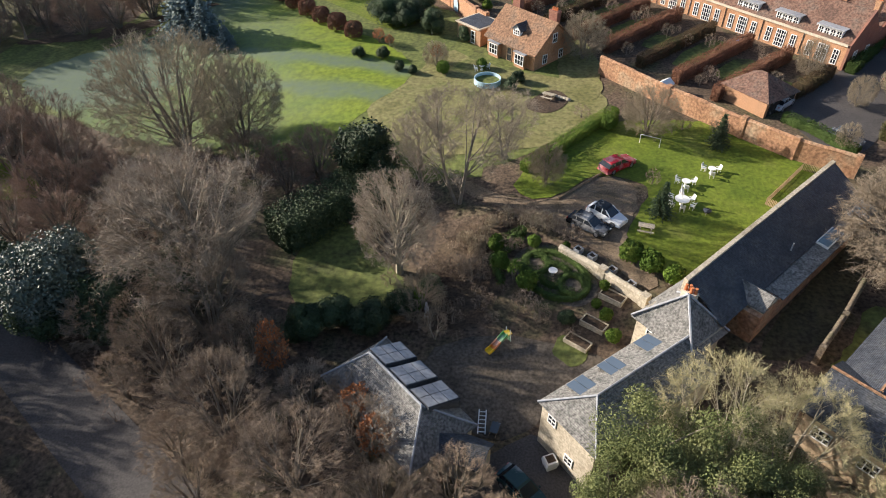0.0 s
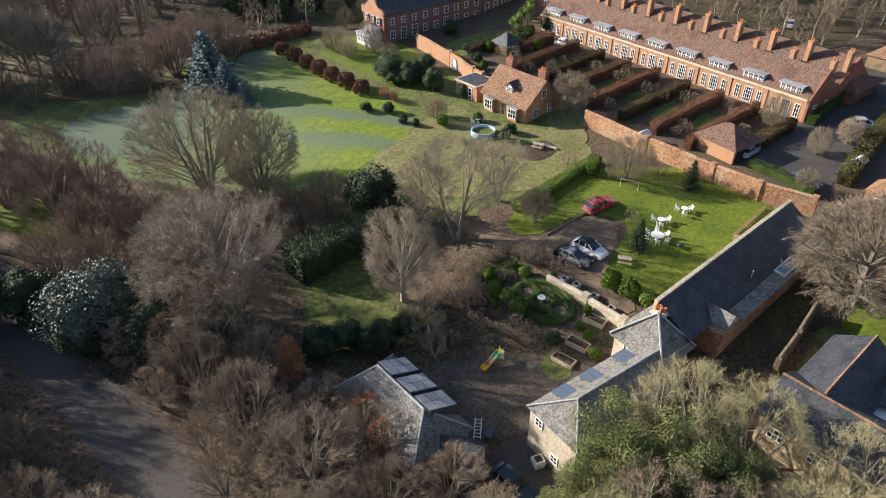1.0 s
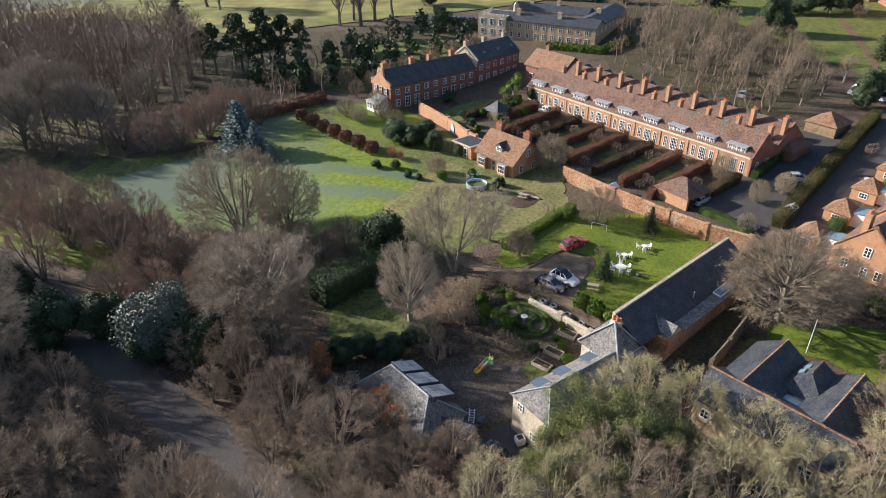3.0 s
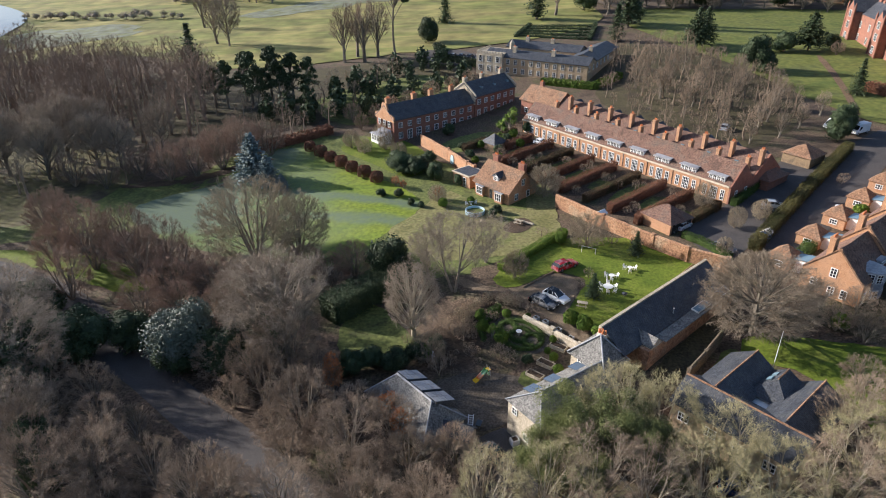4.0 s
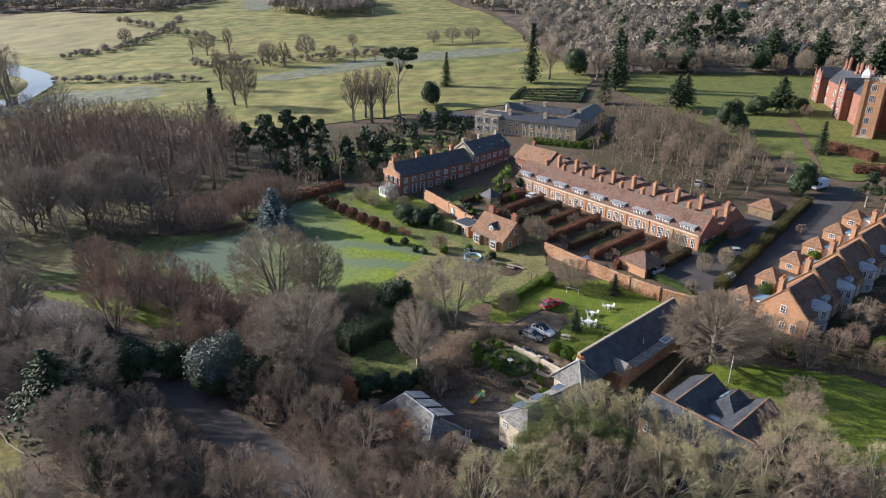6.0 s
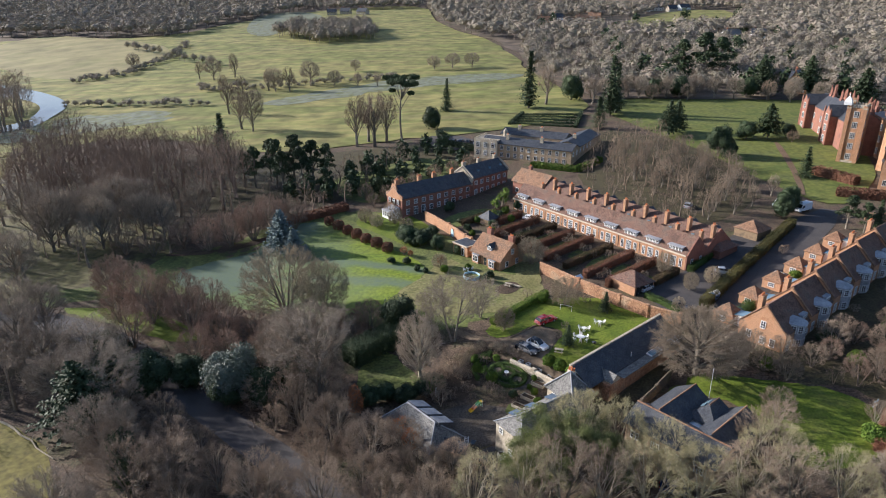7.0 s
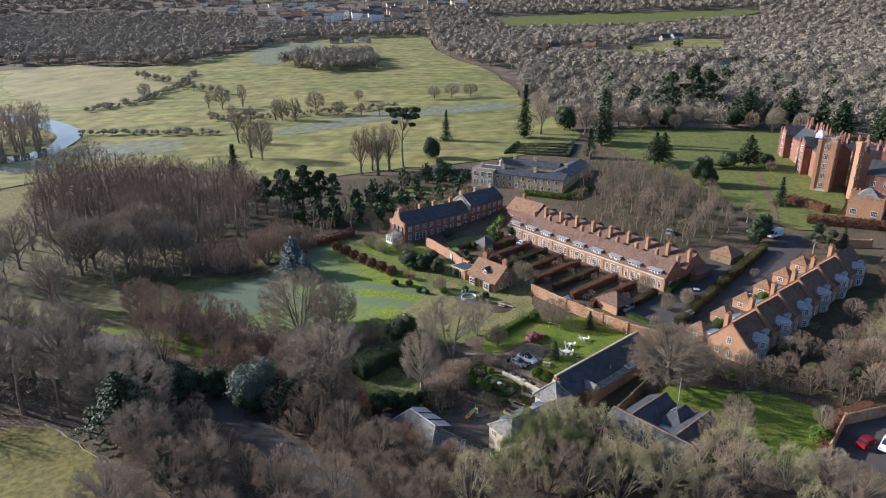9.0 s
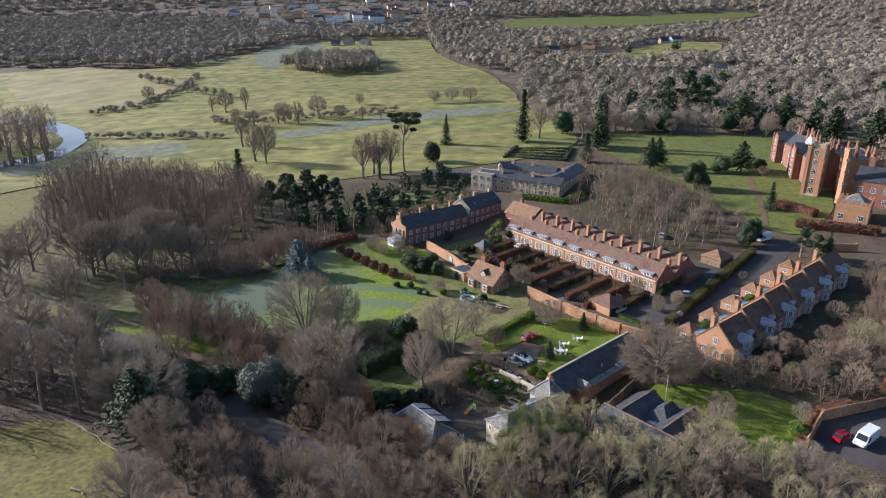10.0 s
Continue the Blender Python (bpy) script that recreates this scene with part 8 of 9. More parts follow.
woodland("woodland", "bare trees beyond the road's bend", 0, scatter([(-96, 16), (-82, 10), (-78, -2), (-104, -8), (-150, 0), (-150, 26), (-112, 26)], 6.0, 18), (9, 14), 18, "twig_brown", MID)
woodland("woodland", "dark evergreens among the hillside woods", 0, scatter([(100, 250), (170, 240), (240, 190), (340, 260), (300, 400), (120, 420), (80, 300)], 26, 19) + scatter([(60, 420), (200, 430), (420, 520), (300, 720), (60, 640)], 55, 20), (9, 16), 19, "ever_leaf", DARK, (0.9, 1.5))
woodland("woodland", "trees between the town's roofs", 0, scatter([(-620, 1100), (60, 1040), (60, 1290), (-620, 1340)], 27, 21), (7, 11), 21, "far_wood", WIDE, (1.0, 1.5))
for k in range(5):
    t = k / 4
    xa, ya, xb, yb = 19.5 + 6 * t, 191.0 + 16.0 * t, 44.0 + 7 * t, 180.5 + 22.0 * t
    hedge([(xa, ya), (xb, yb)], 0.9, 1.2, "ever_leaf", "low dark clipped hedge of a formal garden", 320 + k, 30, 0.25)
hedge([(18.5, 189.0), (26.5, 209.0)], 1.4, 1.4, "ever_leaf", "dark clipped hedge closing a formal garden", 330, 30, 0.25)
hedge([(45.0, 179.0), (52.5, 204.0)], 1.4, 1.4, "ever_leaf", "dark clipped hedge closing a formal garden", 331, 30, 0.25)


# fallen trunks on the rough field
for xa, ya, xb, yb, r in ((-84.5, -6.0, -70.0, -16.0, 0.22), (-73.2, -26.0, -70.4, -27.2, 0.25)):
    log = thing("fallen_trunk", "bare pale fallen tree trunk lying on grass", "log")
    out = []
    rng = np.random.default_rng(int(r * 100))
    pts = [np.array([xa + (xb - xa) * t, ya + (yb - ya) * t, g(xa + (xb - xa) * t, ya + (yb - ya) * t) + r * 0.8]) + rng.normal(size=3) * [0.15, 0.15, 0.02] for t in np.linspace(0, 1, 8)]
    tube(out, pts, np.linspace(r, r * 0.4, 8), 7)
    part("trunk", tri_mesh("trunk", np.array(out), "pale_bark"), None, log)
    out = []
    for k in (2, 4, 5, 6):
        tube(out, [pts[k], pts[k] + [rng.uniform(-1, 1), rng.uniform(-1, 1), rng.uniform(0.2, 0.8)]], [r * 0.3, 0.03], 5)
    part("branch_stubs", tri_mesh("branch_stubs", np.array(out), "pale_bark"), None, log)


# ---- vehicles ----
def car(x, y, turn, paint, label, L=4.4, W=1.8, H=1.5, z=None, roof=None, estate=False):
    c = thing("car", label, "car", pose(x, y, g(x, y) + 0.05 if z is None else z, 0, 0, turn))
    hl = L / 2

    def ring(xs, hw, zz):
        return [(xs, -hw, zz), (xs, hw, zz)]

    bm = bmesh.new()
    prof = [(-hl, 0.45, 0.62), (-hl + 0.1, 0.98 if estate else 0.92, 0.70), (-hl * 0.55, 1.0, 0.86), (0.18 * hl, 0.98, 0.88), (0.62 * hl, 0.86, 0.86), (hl - 0.12, 0.72, 0.74), (hl, 0.45, 0.6)]
    lower = [bm.verts.new((px, s * W / 2 * min(1, 0.9 + 0.1 * (1 - abs(px) / hl) * 3), 0.28)) for s in (-1, 1) for px, _, _ in prof]
    mid = [bm.verts.new((px, s * W / 2 * (1.0 if abs(px) < hl * 0.9 else 0.86), min(pz, 0.6))) for s in (-1, 1) for px, pz, _ in prof]
    top = [bm.verts.new((px, s * W / 2 * (0.93 if abs(px) < hl * 0.9 else 0.8), pz)) for s in (-1, 1) for px, pz, _ in prof]
    n = len(prof)
    for k in range(n - 1):
        for a, b in ((lower, mid), (mid, top)):
            bm.faces.new((a[k], a[k + 1], b[k + 1], b[k]))
            bm.faces.new((a[n + k + 1], a[n + k], b[n + k], b[n + k + 1]))
        bm.faces.new((top[k], top[k + 1], top[n + k + 1], top[n + k]))
        bm.faces.new((lower[n + k], lower[n + k + 1], lower[k + 1], lower[k]))
    for k in (0, n - 1):
        for a, b in ((lower, mid), (mid, top)):
            f = (a[k], b[k], b[n + k], a[n + k])
            bm.faces.new(f if k == 0 else f[::-1])
    body = part("body", bm, paint, c)
    # cabin: glass sides under a painted roof
    back = -hl + (0.12 if estate else 0.35)
    bm = bmesh.new()
    base = [(back, -W * 0.45, 0.95), (0.45 * hl, -W * 0.45, 0.92), (0.45 * hl, W * 0.45, 0.92), (back, W * 0.45, 0.95)]
    up = [(back + 0.45, -W * 0.37, H - 0.06), (0.05 * hl, -W * 0.37, H - 0.05), (0.05 * hl, W * 0.37, H - 0.05), (back + 0.45, W * 0.37, H - 0.06)]
    solid(bm, base, up)
    part("windows", bm, "glass", c, "dark glazing").name = "glazing"
    bm = bmesh.new()
    solid(bm, [(back + 0.4, -W * 0.385, H - 0.09), (0.09 * hl, -W * 0.385, H - 0.09), (0.09 * hl, W * 0.385, H - 0.09), (back + 0.4, W * 0.385, H - 0.09)], [(back + 0.5, -W * 0.36, H), (0.0, -W * 0.36, H), (0.0, W * 0.36, H), (back + 0.5, W * 0.36, H)])
    part("roof", bm, roof or paint, c)
    for s in (-1, 1):
        for px in (-0.1 * hl, -0.5 * hl, 0.42 * hl):
            bm = bmesh.new()
            solid(bm, [(px - 0.05, s * W * 0.452, 0.93), (px + 0.05, s * W * 0.452, 0.93), (px + 0.05, s * W * 0.40, 0.93), (px - 0.05, s * W * 0.40, 0.93)], [(px - 0.04 - (0.35 * hl if px > 0 else 0), s * W * 0.388, H - 0.05), (px + 0.04 - (0.35 * hl if px > 0 else 0), s * W * 0.388, H - 0.05), (px + 0.04 - (0.35 * hl if px > 0 else 0), s * W * 0.34, H - 0.05), (px - 0.04 - (0.35 * hl if px > 0 else 0), s * W * 0.34, H - 0.05)])
            part("pillar", bm, paint, c)
        bm = bmesh.new()
        bx(bm, 0.36 * hl, 0.42 * hl, min(s * W * 0.5, s * W * 0.57), max(s * W * 0.5, s * W * 0.57), 0.9, 1.02)
        part("door_mirror", bm, paint, c)
        part("headlight", boxes((hl - 0.12, hl + 0.01, s * W * 0.33 - 0.14, s * W * 0.33 + 0.14, 0.56, 0.68)), "lamp", c)
        part("tail_light", boxes((-hl - 0.01, -hl + 0.12, s * W * 0.34 - 0.12, s * W * 0.34 + 0.12, 0.6, 0.78)), "car_red", c)
        for px in (-0.6 * hl, 0.62 * hl):
            bm = bmesh.new()
            cyl(bm, (px, s * (W / 2 - 0.2), 0.32), (px, s * (W / 2 + 0.01), 0.32), 0.33, 0.33, 16)
            wheel = part("wheel", bm, "rubber", c)
            bm = bmesh.new()
            cyl(bm, (px, s * (W / 2), 0.32), (px, s * (W / 2 + 0.03), 0.32), 0.21, 0.19, 10)
            part("rim", bm, "chrome", wheel)
    return c


car(9.1, 20.0, 34, "car_red", "red estate car parked at the lawn's edge", 4.7, 1.85, 1.5, estate=True)
car(6.2, 10.9, -46, "car_white", "white hatchback with black roof on the gravel", 4.3, 1.8, 1.55, roof="car_black")
car(4.1, 9.6, -40, "car_black", "black saloon car parked on the gravel", 4.5, 1.82, 1.45)
car(-5.2, -18.2, -50, "car_teal", "dark green-black car on the drive", 4.4, 1.8, 1.45)
car(36.6, 23.4, -50, "car_grey", "dark grey car parked in the lane", 4.0, 1.75, 1.45)
car(32.4, 31.9, 40, "car_silver", "silver car beside the garage", 4.0, 1.75, 1.45)
car(49.2, 35.2, -12, "car_black", "black car parked beside the lane hedge", 4.3, 1.8, 1.5, estate=True)
car(51.5, 38.0, -10, "car_silver", "silver car parked beside the lane hedge", 4.2, 1.8, 1.5)
car(62.0, 34.8, 48, "car_white", "white car in the court by the houses", 4.2, 1.8, 1.5)
car(47.6, 19.6, 20, "car_blue", "dark blue car by the houses", 4.1, 1.75, 1.5)
car(58.0, -19.3, 35, "car_red", "red hatchback in the walled car park", 4.2, 1.75, 1.45)
car(20.4, -24.6, -20, "car_blue", "dark blue car before the bungalow", 4.2, 1.8, 1.5)
car(58.0, 80.0, 60, "car_silver", "silver car half hidden among trees", 4.2, 1.8, 1.5)
for k in range(6):
    car(-9.0 + 2.9 * k, 165.0 - 1.2 * k, 70, ("car_blue", "car_black", "car_grey", "car_black", "car_silver", "car_blue")[k], "dark car in the stone house car park", 4.3, 1.8, 1.5)
car(13.0, 76.0, -40, "car_white", "white car in a terrace garden yard", 4.0, 1.75, 1.45)


def van(x, y, turn, label):
    v = thing("van", label, "van", pose(x, y, g(x, y) + 0.06, 0, 0, turn))
    bm = bmesh.new()
    prof = [(-2.8, 0.45), (2.75, 0.45), (2.85, 0.9), (2.1, 1.25), (1.45, 2.25), (1.1, 2.45), (-2.75, 2.5)]
    solid(bm, [(px, -1.0, pz) for px, pz in prof], [(px, 1.0, pz) for px, pz in prof])
    bmesh.ops.bevel(bm, geom=list(bm.edges), offset=0.09, segments=2, affect="EDGES")
    part("body", bm, "car_white", v)
    bm = bmesh.new()
    solid(bm, [(2.06, -0.85, 1.32), (2.06, 0.85, 1.32), (1.5, 0.78, 2.2), (1.5, -0.78, 2.2)], [(2.12, -0.85, 1.34), (2.12, 0.85, 1.34), (1.56, 0.78, 2.22), (1.56, -0.78, 2.22)])
    part("windscreen", bm, "glass", v)
    for s in (-1, 1):
        part("side_window", boxes((0.75, 1.55, min(s * 1.0, s * 1.02), max(s * 1.0, s * 1.02), 1.35, 2.0)), "glass", v)
        part("headlight", boxes((2.74, 2.88, s * 0.72 - 0.16, s * 0.72 + 0.16, 0.78, 1.02)), "lamp", v)
        part("mirror", boxes((1.7, 1.85, min(s * 1.0, s * 1.22), max(s * 1.0, s * 1.22), 1.3, 1.6)), "rubber", v)
        for px in (-1.8, 1.85):
            bm = bmesh.new()
            cyl(bm, (px, s * 0.8, 0.36), (px, s * 1.02, 0.36), 0.37, 0.37, 16)
            w = part("wheel", bm, "rubber", v)
            bm = bmesh.new()
            cyl(bm, (px, s * 1.02, 0.36), (px, s * 1.04, 0.36), 0.22, 0.2, 10)
            part("rim", bm, "chrome", w)


van(61.4, -20.6, -145, "white panel van in the walled car park")
van(83.0, 77.0, -160, "white van in the service yard")
van(86.5, 73.0, -150, "white van by the yard wall")


# ---- garden things ----
def slide():
    x, y = -5.6, -3.4
    s = thing("playground_slide", "yellow, green and orange plastic slide on the courtyard", "slide", pose(x, y, g(x, y) + 0.03, 0, 0, 38))
    pts = [(-1.9, 0.18), (-1.3, 0.3), (-0.5, 0.75), (0.3, 1.2)]
    for k, ((xa, za), (xb, zb)) in enumerate(zip(pts, pts[1:])):
        bm = bmesh.new()
        for y0, y1, dz in ((-0.28, 0.28, 0.0), (-0.32, -0.26, 0.2), (0.26, 0.32, 0.2)):
            solid(bm, [(xa, y0, za - 0.05), (xb, y0, zb - 0.05), (xb, y1, zb - 0.05), (xa, y1, za - 0.05)], [(xa, y0, za + 0.02 + dz), (xb, y0, zb + 0.02 + dz), (xb, y1, zb + 0.02 + dz), (xa, y1, za + 0.02 + dz)])
        part("chute", bm, ("plastic_yellow", "plastic_orange", "plastic_green")[k], s)
    part("platform", boxes((0.3, 0.85, -0.32, 0.32, 1.13, 1.22)), "plastic_yellow", s)
    for s1 in (-1, 1):
        bm = bmesh.new()
        cyl(bm, (0.8, s1 * 0.28, 0), (0.6, s1 * 0.28, 1.75), 0.035, 0.035, 6)
        part("rail", bm, "car_white", s)
    for k in range(4):
        part("rung", boxes((0.66, 0.74, -0.28, 0.28, 0.25 + 0.26 * k, 0.3 + 0.26 * k)), "plastic_green", s)


slide()


def garden_table(x, y, r, chairs, label, umbrella=False):
    z = g(x, y) + 0.06
    t = thing("garden_table", label, "table", pose(x, y, z))
    bm = bmesh.new()
    cyl(bm, (0, 0, 0.70), (0, 0, 0.75), r, r, 20)
    part("tabletop", bm, "white", t)
    bm = bmesh.new()
    cyl(bm, (0, 0, 0), (0, 0, 0.70), 0.22, 0.06, 8)
    part("pedestal", bm, "white", t)
    if umbrella:
        bm = bmesh.new()
        cyl(bm, (0, 0, 0.75), (-0.35, 0.3, 2.5), 0.03, 0.03, 6)
        part("pole", bm, "white", t)
        bm = bmesh.new()
        cyl(bm, (-0.14, 0.12, 1.3), (-0.35, 0.3, 2.5), 0.16, 0.04, 8)
        part("folded_canopy", bm, "white", t)
    for k in range(chairs):
        a = 2 * math.pi * k / chairs + 0.3
        m = pose(x + (r + 0.45) * math.cos(a), y + (r + 0.45) * math.sin(a), z, 0, 0, math.degrees(a) - 90)
        if not CHAIR:
            c = thing("garden_chair", "white garden chair by a white table on the lawn", "chair", m, "white garden chairs")
            part("seat", boxes((-0.24, 0.24, -0.22, 0.22, 0.42, 0.46)), "white", c)
            bm = bmesh.new()
            solid(bm, [(-0.24, 0.19, 0.46), (0.24, 0.19, 0.46), (0.24, 0.23, 0.46), (-0.24, 0.23, 0.46)], [(-0.22, 0.30, 0.92), (0.22, 0.30, 0.92), (0.22, 0.34, 0.92), (-0.22, 0.34, 0.92)])
            part("backrest", bm, "white", c)
            for lx in (-0.21, 0.21):
                for ly in (-0.19, 0.19):
                    part("leg", boxes((lx - 0.025, lx + 0.025, ly - 0.025, ly + 0.025, 0, 0.42)), "white", c)
                part("armrest", boxes((lx - 0.04, lx + 0.04, -0.2, 0.24, 0.62, 0.66)), "white", c)
            CHAIR.append(c)
        else:
            copy_thing(CHAIR[0], m)


CHAIR = []
garden_table(14.6, 12.8, 0.8, 6, "round white garden table with folded parasol on the lawn", True)
garden_table(15.9, 16.0, 0.5, 3, "small round white garden table on the lawn")
garden_table(19.4, 18.2, 0.45, 3, "small white garden table among white chairs")
garden_table(-5.3, 45.5, 0.45, 2, "small white table before the cottage")


def bench(x, y, turn):
    b = thing("picnic_bench", "pale weathered picnic bench beside the gravel", "bench", pose(x, y, g(x, y) + 0.06, 0, 0, turn))
    for k in range(4):
        part("plank", boxes((-0.8, 0.8, -0.36 + 0.18 * k, -0.2 + 0.18 * k, 0.70, 0.75)), "stone", b)
    for s in (-1, 1):
        part("seat", boxes((-0.8, 0.8, s * 0.7 - 0.13, s * 0.7 + 0.13, 0.42, 0.46)), "stone", b)
        part("leg_frame", boxes((s * 0.55 - 0.04, s * 0.55 + 0.04, -0.75, 0.75, 0.36, 0.42), (s * 0.55 - 0.04, s * 0.55 + 0.04, -0.5, -0.4, 0, 0.7), (s * 0.55 - 0.04, s * 0.55 + 0.04, 0.4, 0.5, 0, 0.7)), "stone", b)


bench(9.8, 8.6, -18)
bench(3.2, 36.5, -30)


def rod(name, thing_ob, p0, p1, r, mat, n=6):
    bm = bmesh.new()
    cyl(bm, p0, p1, r, r, n)
    return part(name, bm, mat, thing_ob)


# goal
x, y = 13.9, 24.4
gl = thing("football_goal", "small white goal frame on the lawn", "goal", pose(x, y, g(x, y) + 0.05, 0, 0, -28))
rod("post", gl, (-1.2, 0, 0), (-1.2, 0, 1.2), 0.04, "white"), rod("post", gl, (1.2, 0, 0), (1.2, 0, 1.2), 0.04, "white")
rod("crossbar", gl, (-1.24, 0, 1.2), (1.24, 0, 1.2), 0.04, "white")
# fire bowl
x, y = 16.8, 11.1
fb = thing("fire_bowl", "low dark fire bowl on three legs on the lawn", "fire bowl", pose(x, y, g(x, y) + 0.05))
bm = bmesh.new()
cyl(bm, (0, 0, 0.2), (0, 0, 0.45), 0.25, 0.45, 14)
part("bowl", bm, "rubber", fb)
for k in range(3):
    rod("leg", fb, (0.2 * math.cos(k * 2.1), 0.2 * math.sin(k * 2.1), 0.22), (0.36 * math.cos(k * 2.1), 0.36 * math.sin(k * 2.1), 0), 0.03, "rubber")
# paddling pool
x, y = -4.7, 41.6
pl = thing("round_pool", "round above-ground pool with pale wall beside the cottage", "pool", pose(x, y, g(x, y) + 0.05))
n = 32
ring = [(r * math.cos(2 * math.pi * k / n), r * math.sin(2 * math.pi * k / n), z) for r, z in ((1.78, 0.0), (1.9, 0.0), (1.9, 0.8), (1.78, 0.8)) for k in range(n)]
bm = raw("pool_wall", ring, [(a * n + k, a * n + (k + 1) % n, b * n + (k + 1) % n, b * n + k) for a, b in ((0, 1), (1, 2), (2, 3), (3, 0)) for k in range(n)], "plastic_pale_blue")
part("pool_wall", bm, "plastic_pale_blue", pl)
bm = bmesh.new()
cyl(bm, (0, 0, 0.1), (0, 0, 0.35), 1.77, 1.77, 32)
part("floor_cover", bm, "shade_grass", pl)
# stepladder lying on the court, swing frame, jumbo bag
x, y = -7.9, -11.8
ld = thing("ladder", "pale wooden ladder lying on the courtyard", "ladder", pose(x, y, g(x, y) + 0.08, 0, 0, 84))
for s in (-0.3, 0.3):
    part("rail", boxes((-1.2, 1.2, s - 0.05, s + 0.05, 0, 0.09)), "white", ld)
for k in range(6):
    part("rung", boxes((-1.0 + 0.4 * k - 0.03, -1.0 + 0.4 * k + 0.03, -0.26, 0.26, 0.02, 0.07)), "white", ld)
x, y = -6.9, -12.7
wb = thing("wheelbarrow", "dark wheelbarrow standing in the courtyard", "wheelbarrow", pose(x, y, g(x, y) + 0.05, 0, 0, 70))
bm = bmesh.new()
solid(bm, [(-0.35, -0.2, 0.3), (0.35, -0.2, 0.3), (0.35, 0.2, 0.3), (-0.35, 0.2, 0.3)], [(-0.6, -0.34, 0.62), (0.5, -0.34, 0.62), (0.5, 0.34, 0.62), (-0.6, 0.34, 0.62)])
part("tray", bm, "car_grey", wb)
rod("wheel", wb, (0.7, -0.05, 0.18), (0.7, 0.05, 0.18), 0.18, "rubber", 12)
for s in (-1, 1):
    rod("handle", wb, (0.7, s * 0.12, 0.2), (-1.0, s * 0.3, 0.55), 0.025, "wood")
    rod("leg", wb, (-0.3, s * 0.22, 0.4), (-0.35, s * 0.24, 0), 0.025, "rubber")
x, y = -2.8, -15.9
jb = thing("jumbo_bag", "white woven bulk bag with rubble inside", "bag", pose(x, y, g(x, y) + 0.05, 0, 0, 20))
bm = bmesh.new()
solid(bm, [(-0.42, -0.42, 0), (0.42, -0.42, 0), (0.42, 0.42, 0), (-0.42, 0.42, 0)], [(-0.5, -0.5, 0.55), (0.5, -0.5, 0.55), (0.5, 0.5, 0.55), (-0.5, 0.5, 0.55)])
solid(bm, [(-0.5, -0.5, 0.551), (0.5, -0.5, 0.551), (0.5, 0.5, 0.551), (-0.5, 0.5, 0.551)], [(-0.44, -0.46, 0.9), (0.46, -0.44, 0.94), (0.44, 0.46, 0.88), (-0.46, 0.44, 0.92)])
part("sack", bm, "white", jb)
part("rubble", boxes((-0.32, 0.34, -0.3, 0.32, 0.89, 0.97)), "earth", jb)
for sx in (-1, 1):
    rod("loop", jb, (sx * 0.44, -0.3, 0.9), (sx * 0.4, 0.3, 1.1), 0.03, "white")
# statue: a plain pale pillar figure
x, y = -12.7, 0.5
bm = bmesh.new()
for z0, z1, r0, r1 in ((0, 0.3, 0.3, 0.26), (0.3, 1.1, 0.17, 0.22), (1.1, 1.5, 0.22, 0.12), (1.5, 1.8, 0.13, 0.1)):
    cyl(bm, (0, 0, z0), (0, 0, z1), r0, r1, 10)
st = part("garden_statue", bm, "white", None, m=pose(x, y, g(x, y)))
tagged(st, "small pale stone garden statue on a plinth", "statue")
# stone table of the knot garden
x, y = -0.2, 3.95
kt = thing("stone_table", "round pale stone table in the knot garden", "table", pose(x, y, g(x, y) + 0.06))
rod("top", kt, (0, 0, 0.62), (0, 0, 0.72), 0.45, "white", 18)
rod("pedestal", kt, (0, 0, 0), (0, 0, 0.62), 0.16, "stone", 10)
# planters along the terrace path
for k, (x, y) in enumerate(((2.6, 6.3), (3.8, 5.2), (5.4, 3.2), (6.8, 1.2))):
    p = thing("planter", "square lead-grey planter on the terrace path", "planter", pose(x, y, g(x, y) + 0.06, 0, 0, 40), "planters along the wall")
    part("box", boxes((-0.38, 0.38, -0.38, -0.3, 0, 0.6), (-0.38, 0.38, 0.3, 0.38, 0, 0.6), (-0.38, -0.3, -0.3, 0.3, 0, 0.6), (0.3, 0.38, -0.3, 0.3, 0, 0.6)), "lead", p)
    part("soil", boxes((-0.3, 0.3, -0.3, 0.3, 0.05, 0.45)), "earth", p)
# raised beds
for x, y, a in ((2.9, -2.3, -40), (5.0, 0.3, -40), (1.2, -4.0, -40)):
    p = thing("raised_bed", "timber-edged raised bed of dark soil", "raised bed", pose(x, y, g(x, y) + 0.02, 0, 0, a), "raised beds")
    for x0, x1, y0, y1 in ((-1.2, 1.2, -0.6, -0.5), (-1.2, 1.2, 0.5, 0.6), (-1.2, -1.1, -0.5, 0.5), (1.1, 1.2, -0.5, 0.5)):
        part("board", boxes((x0, x1, y0, y1, -0.3, 0.4)), "stone", p)
    part("soil", boxes((-1.1, 1.1, -0.5, 0.5, -0.2, 0.28)), "earth", p)
# log edging between lawn and gravel
lg = thing("log_edging", "long timber edging between lawn and gravel", "edging", kind="structure")
for k in range(5):
    a, b = k / 5, (k + 0.97) / 5
    xa, ya, xb, yb = 1.6 + 5.6 * a, 14.5 + 4.4 * a, 1.6 + 5.6 * b, 14.5 + 4.4 * b
    rod("log", lg, (xa, ya, g(xa, ya) + 0.12), (xb, yb, g(xb, yb) + 0.12), 0.15, "wood", 8)


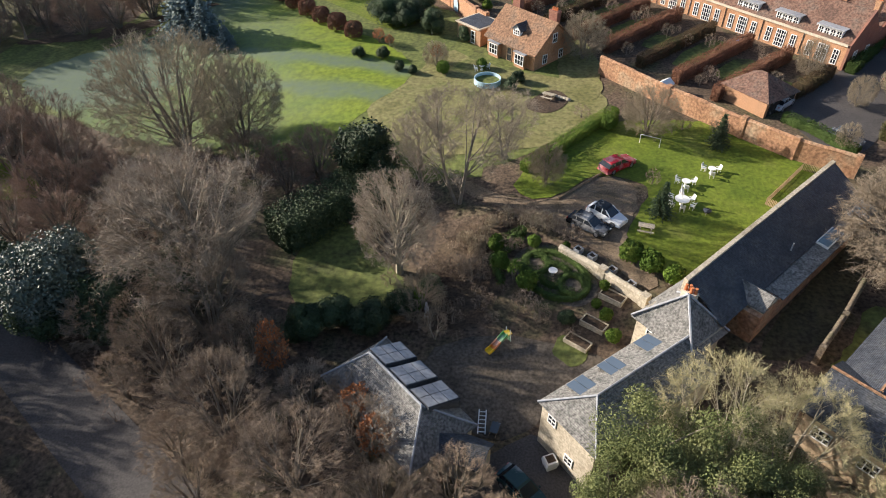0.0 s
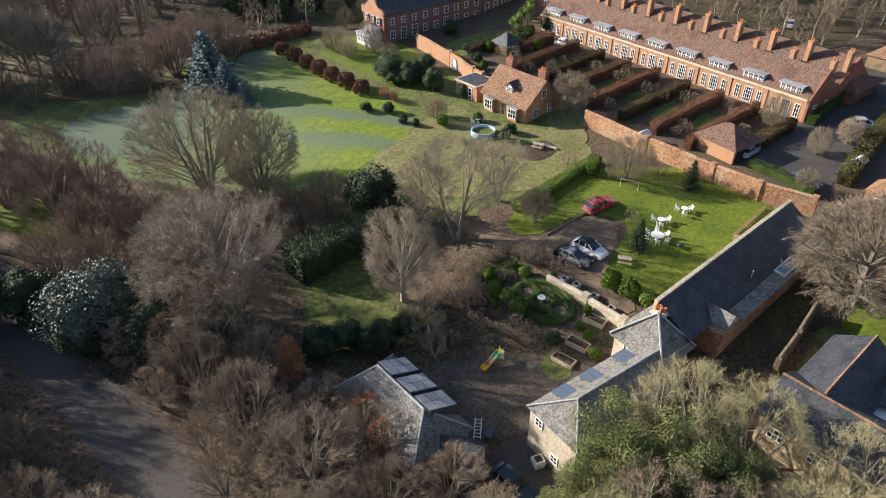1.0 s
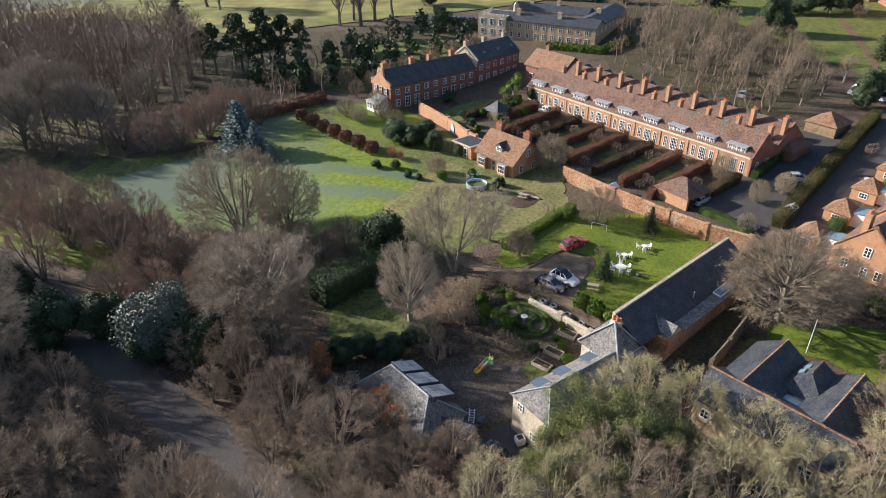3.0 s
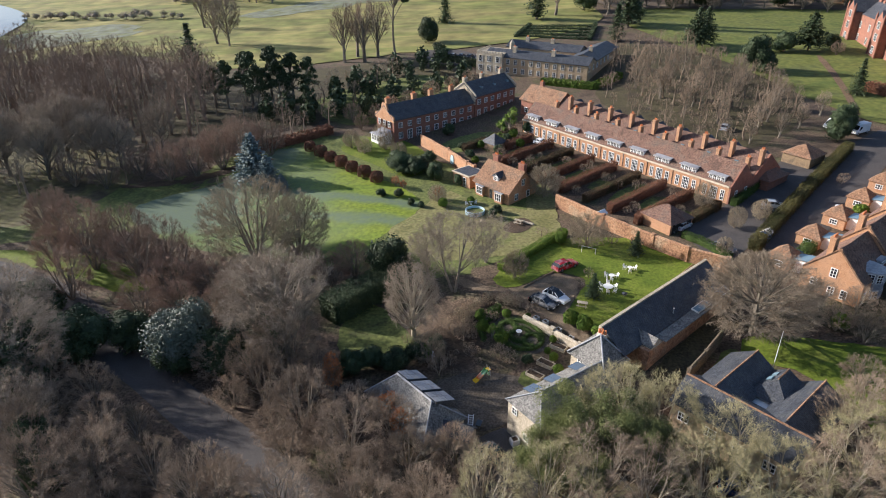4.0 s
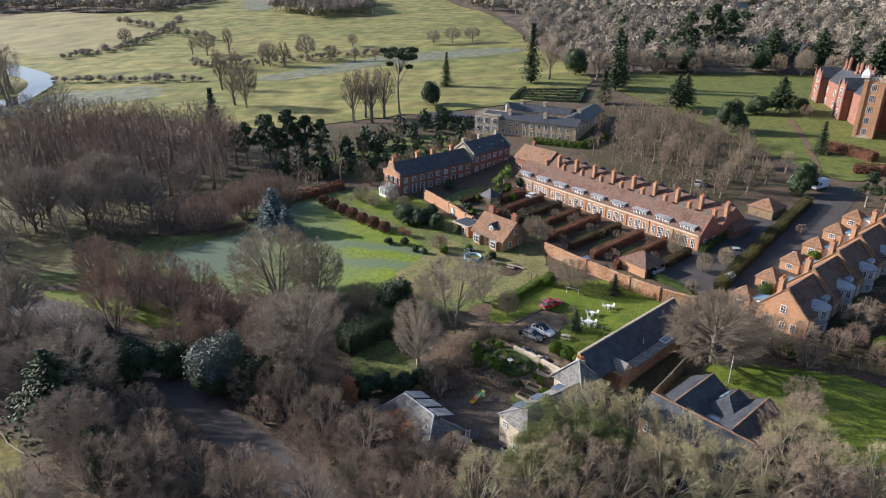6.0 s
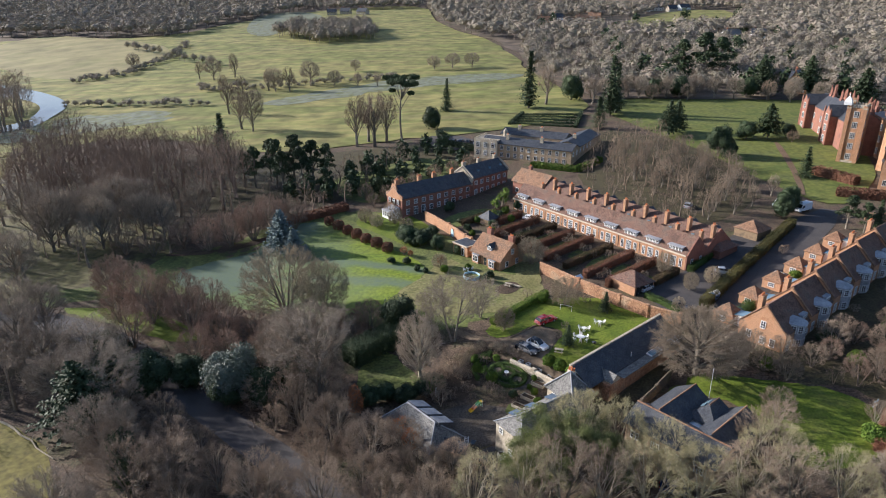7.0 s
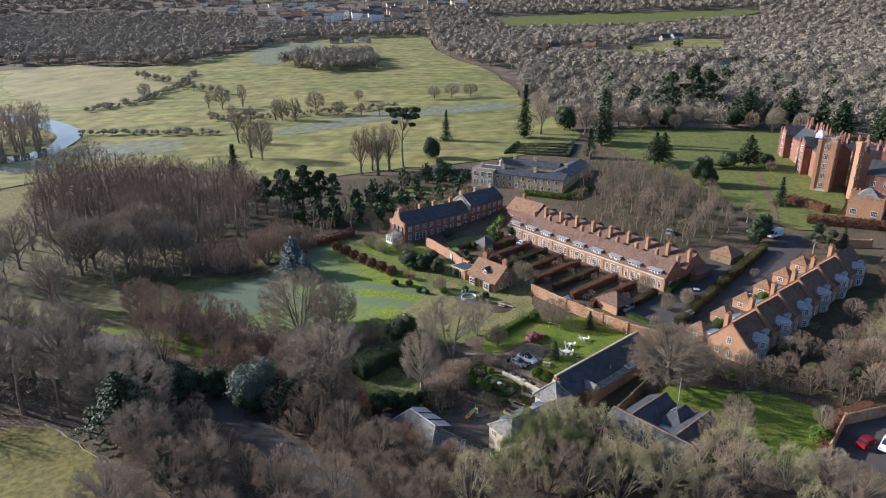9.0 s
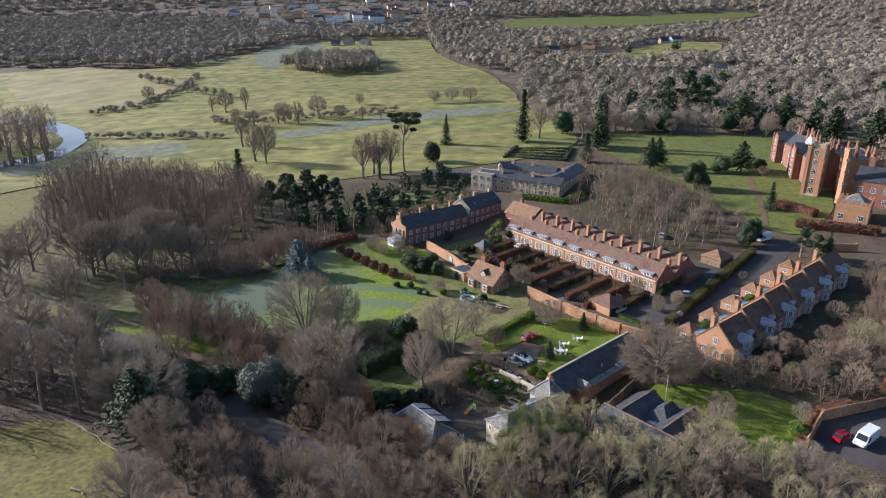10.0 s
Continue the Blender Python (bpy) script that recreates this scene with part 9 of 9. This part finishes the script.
def fence(pts, height, label, step=0.16, mat="fence"):
    f = thing("picket_fence", label, "fence")
    for (xa, ya), (xb, yb) in zip(pts, pts[1:]):
        L = math.hypot(xb - xa, yb - ya)
        ang = math.degrees(math.atan2(yb - ya, xb - xa))
        n = int(L / step)
        for k in range(n + 1):
            t = k / n
            x, y = xa + (xb - xa) * t, ya + (yb - ya) * t
            if not PICKET:
                bm = boxes((-0.045, 0.045, -0.012, 0.012, 0, height - 0.06))
                solid(bm, [(-0.045, -0.012, height - 0.059), (0.045, -0.012, height - 0.059), (0.045, 0.012, height - 0.059), (-0.045, 0.012, height - 0.059)], [(-0.01, -0.012, height), (0.01, -0.012, height), (0.01, 0.012, height), (-0.01, 0.012, height)])
                PICKET.append(mesh_of("slat", bm, mat))
            part("slat", PICKET[0], None, f, m=pose(x, y, g(x, y) + 0.05, 0, 0, ang))
        for z in (0.25, height - 0.25):
            nx, ny = -(yb - ya) / L * 0.035, (xb - xa) / L * 0.035
            rod("rail", f, (xa + nx, ya + ny, g(xa, ya) + z), (xb + nx, yb + ny, g(xb, yb) + z), 0.03, mat, 4)
    return f


PICKET = []
fence([(24.6, 11.0), (23.4, 12.3), (29.6, 18.2), (31.4, 17.0)], 0.95, "pale wooden picket fence round a corner of the lawn")
# huts and covers in the terrace gardens
for x, y, mat, label in ((18.6, 36.6, "plastic_pale_blue", "small pale blue garden hut by the wall"), (45.0, 26.5, "plastic_blue", "blue covered trailer by the court")):
    h = thing("garden_hut", label, "hut", pose(x, y, g(x, y), 0, 0, 40))
    part("wall", boxes((-0.8, 0.8, -0.7, 0.7, -0.3, 1.5)), mat, h)
    part("roof", gable_roof(1.6, 1.4, 1.5, 0.5, 0.15, 0.06), "white", h, m=pose(-0.8, -0.7, 0))
x, y = 33.4, 49.4
tc = thing("covered_table", "garden table under a bright blue cover", "table", pose(x, y, g(x, y) + 0.02, 0, 0, 30))
bm = bmesh.new()
solid(bm, [(-1.0, -0.7, 0.05), (1.0, -0.7, 0.05), (1.0, 0.7, 0.05), (-1.0, 0.7, 0.05)], [(-0.85, -0.55, 0.75), (0.85, -0.55, 0.75), (0.85, 0.55, 0.75), (-0.85, 0.55, 0.75)])
part("cover", bm, "plastic_blue", tc)
# stones on the bank, a fallen trunk, a weather vane post in the bungalow garden
rs = random.Random(4)
for k in range(7):
    x, y = 3.6 + 2.2 * (k / 6), 37.4 - 1.6 * (k / 6)
    bm = bmesh.new()
    bmesh.ops.create_icosphere(bm, subdivisions=2, radius=0.3)
    for v in bm.verts:
        v.co = Vector((v.co.x * 1.3, v.co.y, v.co.z * 0.7)) * (1 + 0.3 * noise.noise(v.co * 3 + Vector((k, 0, 0))))
    tagged(part("boulder", bm, "stone", None, m=pose(x, y, g(x, y) + 0.2, 0, 0, rs.uniform(0, 360))), "pale rough boulder on the bank", "stone", "stones on the bank")
x, y = 54.3, -12.6
wv = thing("weather_vane", "blue and white garden wind vane on a post", "wind vane", pose(x, y, g(x, y)))
rod("post", wv, (0, 0, 0), (0, 0, 2.4), 0.06, "fence")
for k in range(4):
    part("blade", boxes((0.1, 0.8, -0.02, 0.02, -0.16, 0.16)), "plastic_pale_blue", wv, m=pose(0, 0, 2.4, 0, 45 + 90 * k, 30))
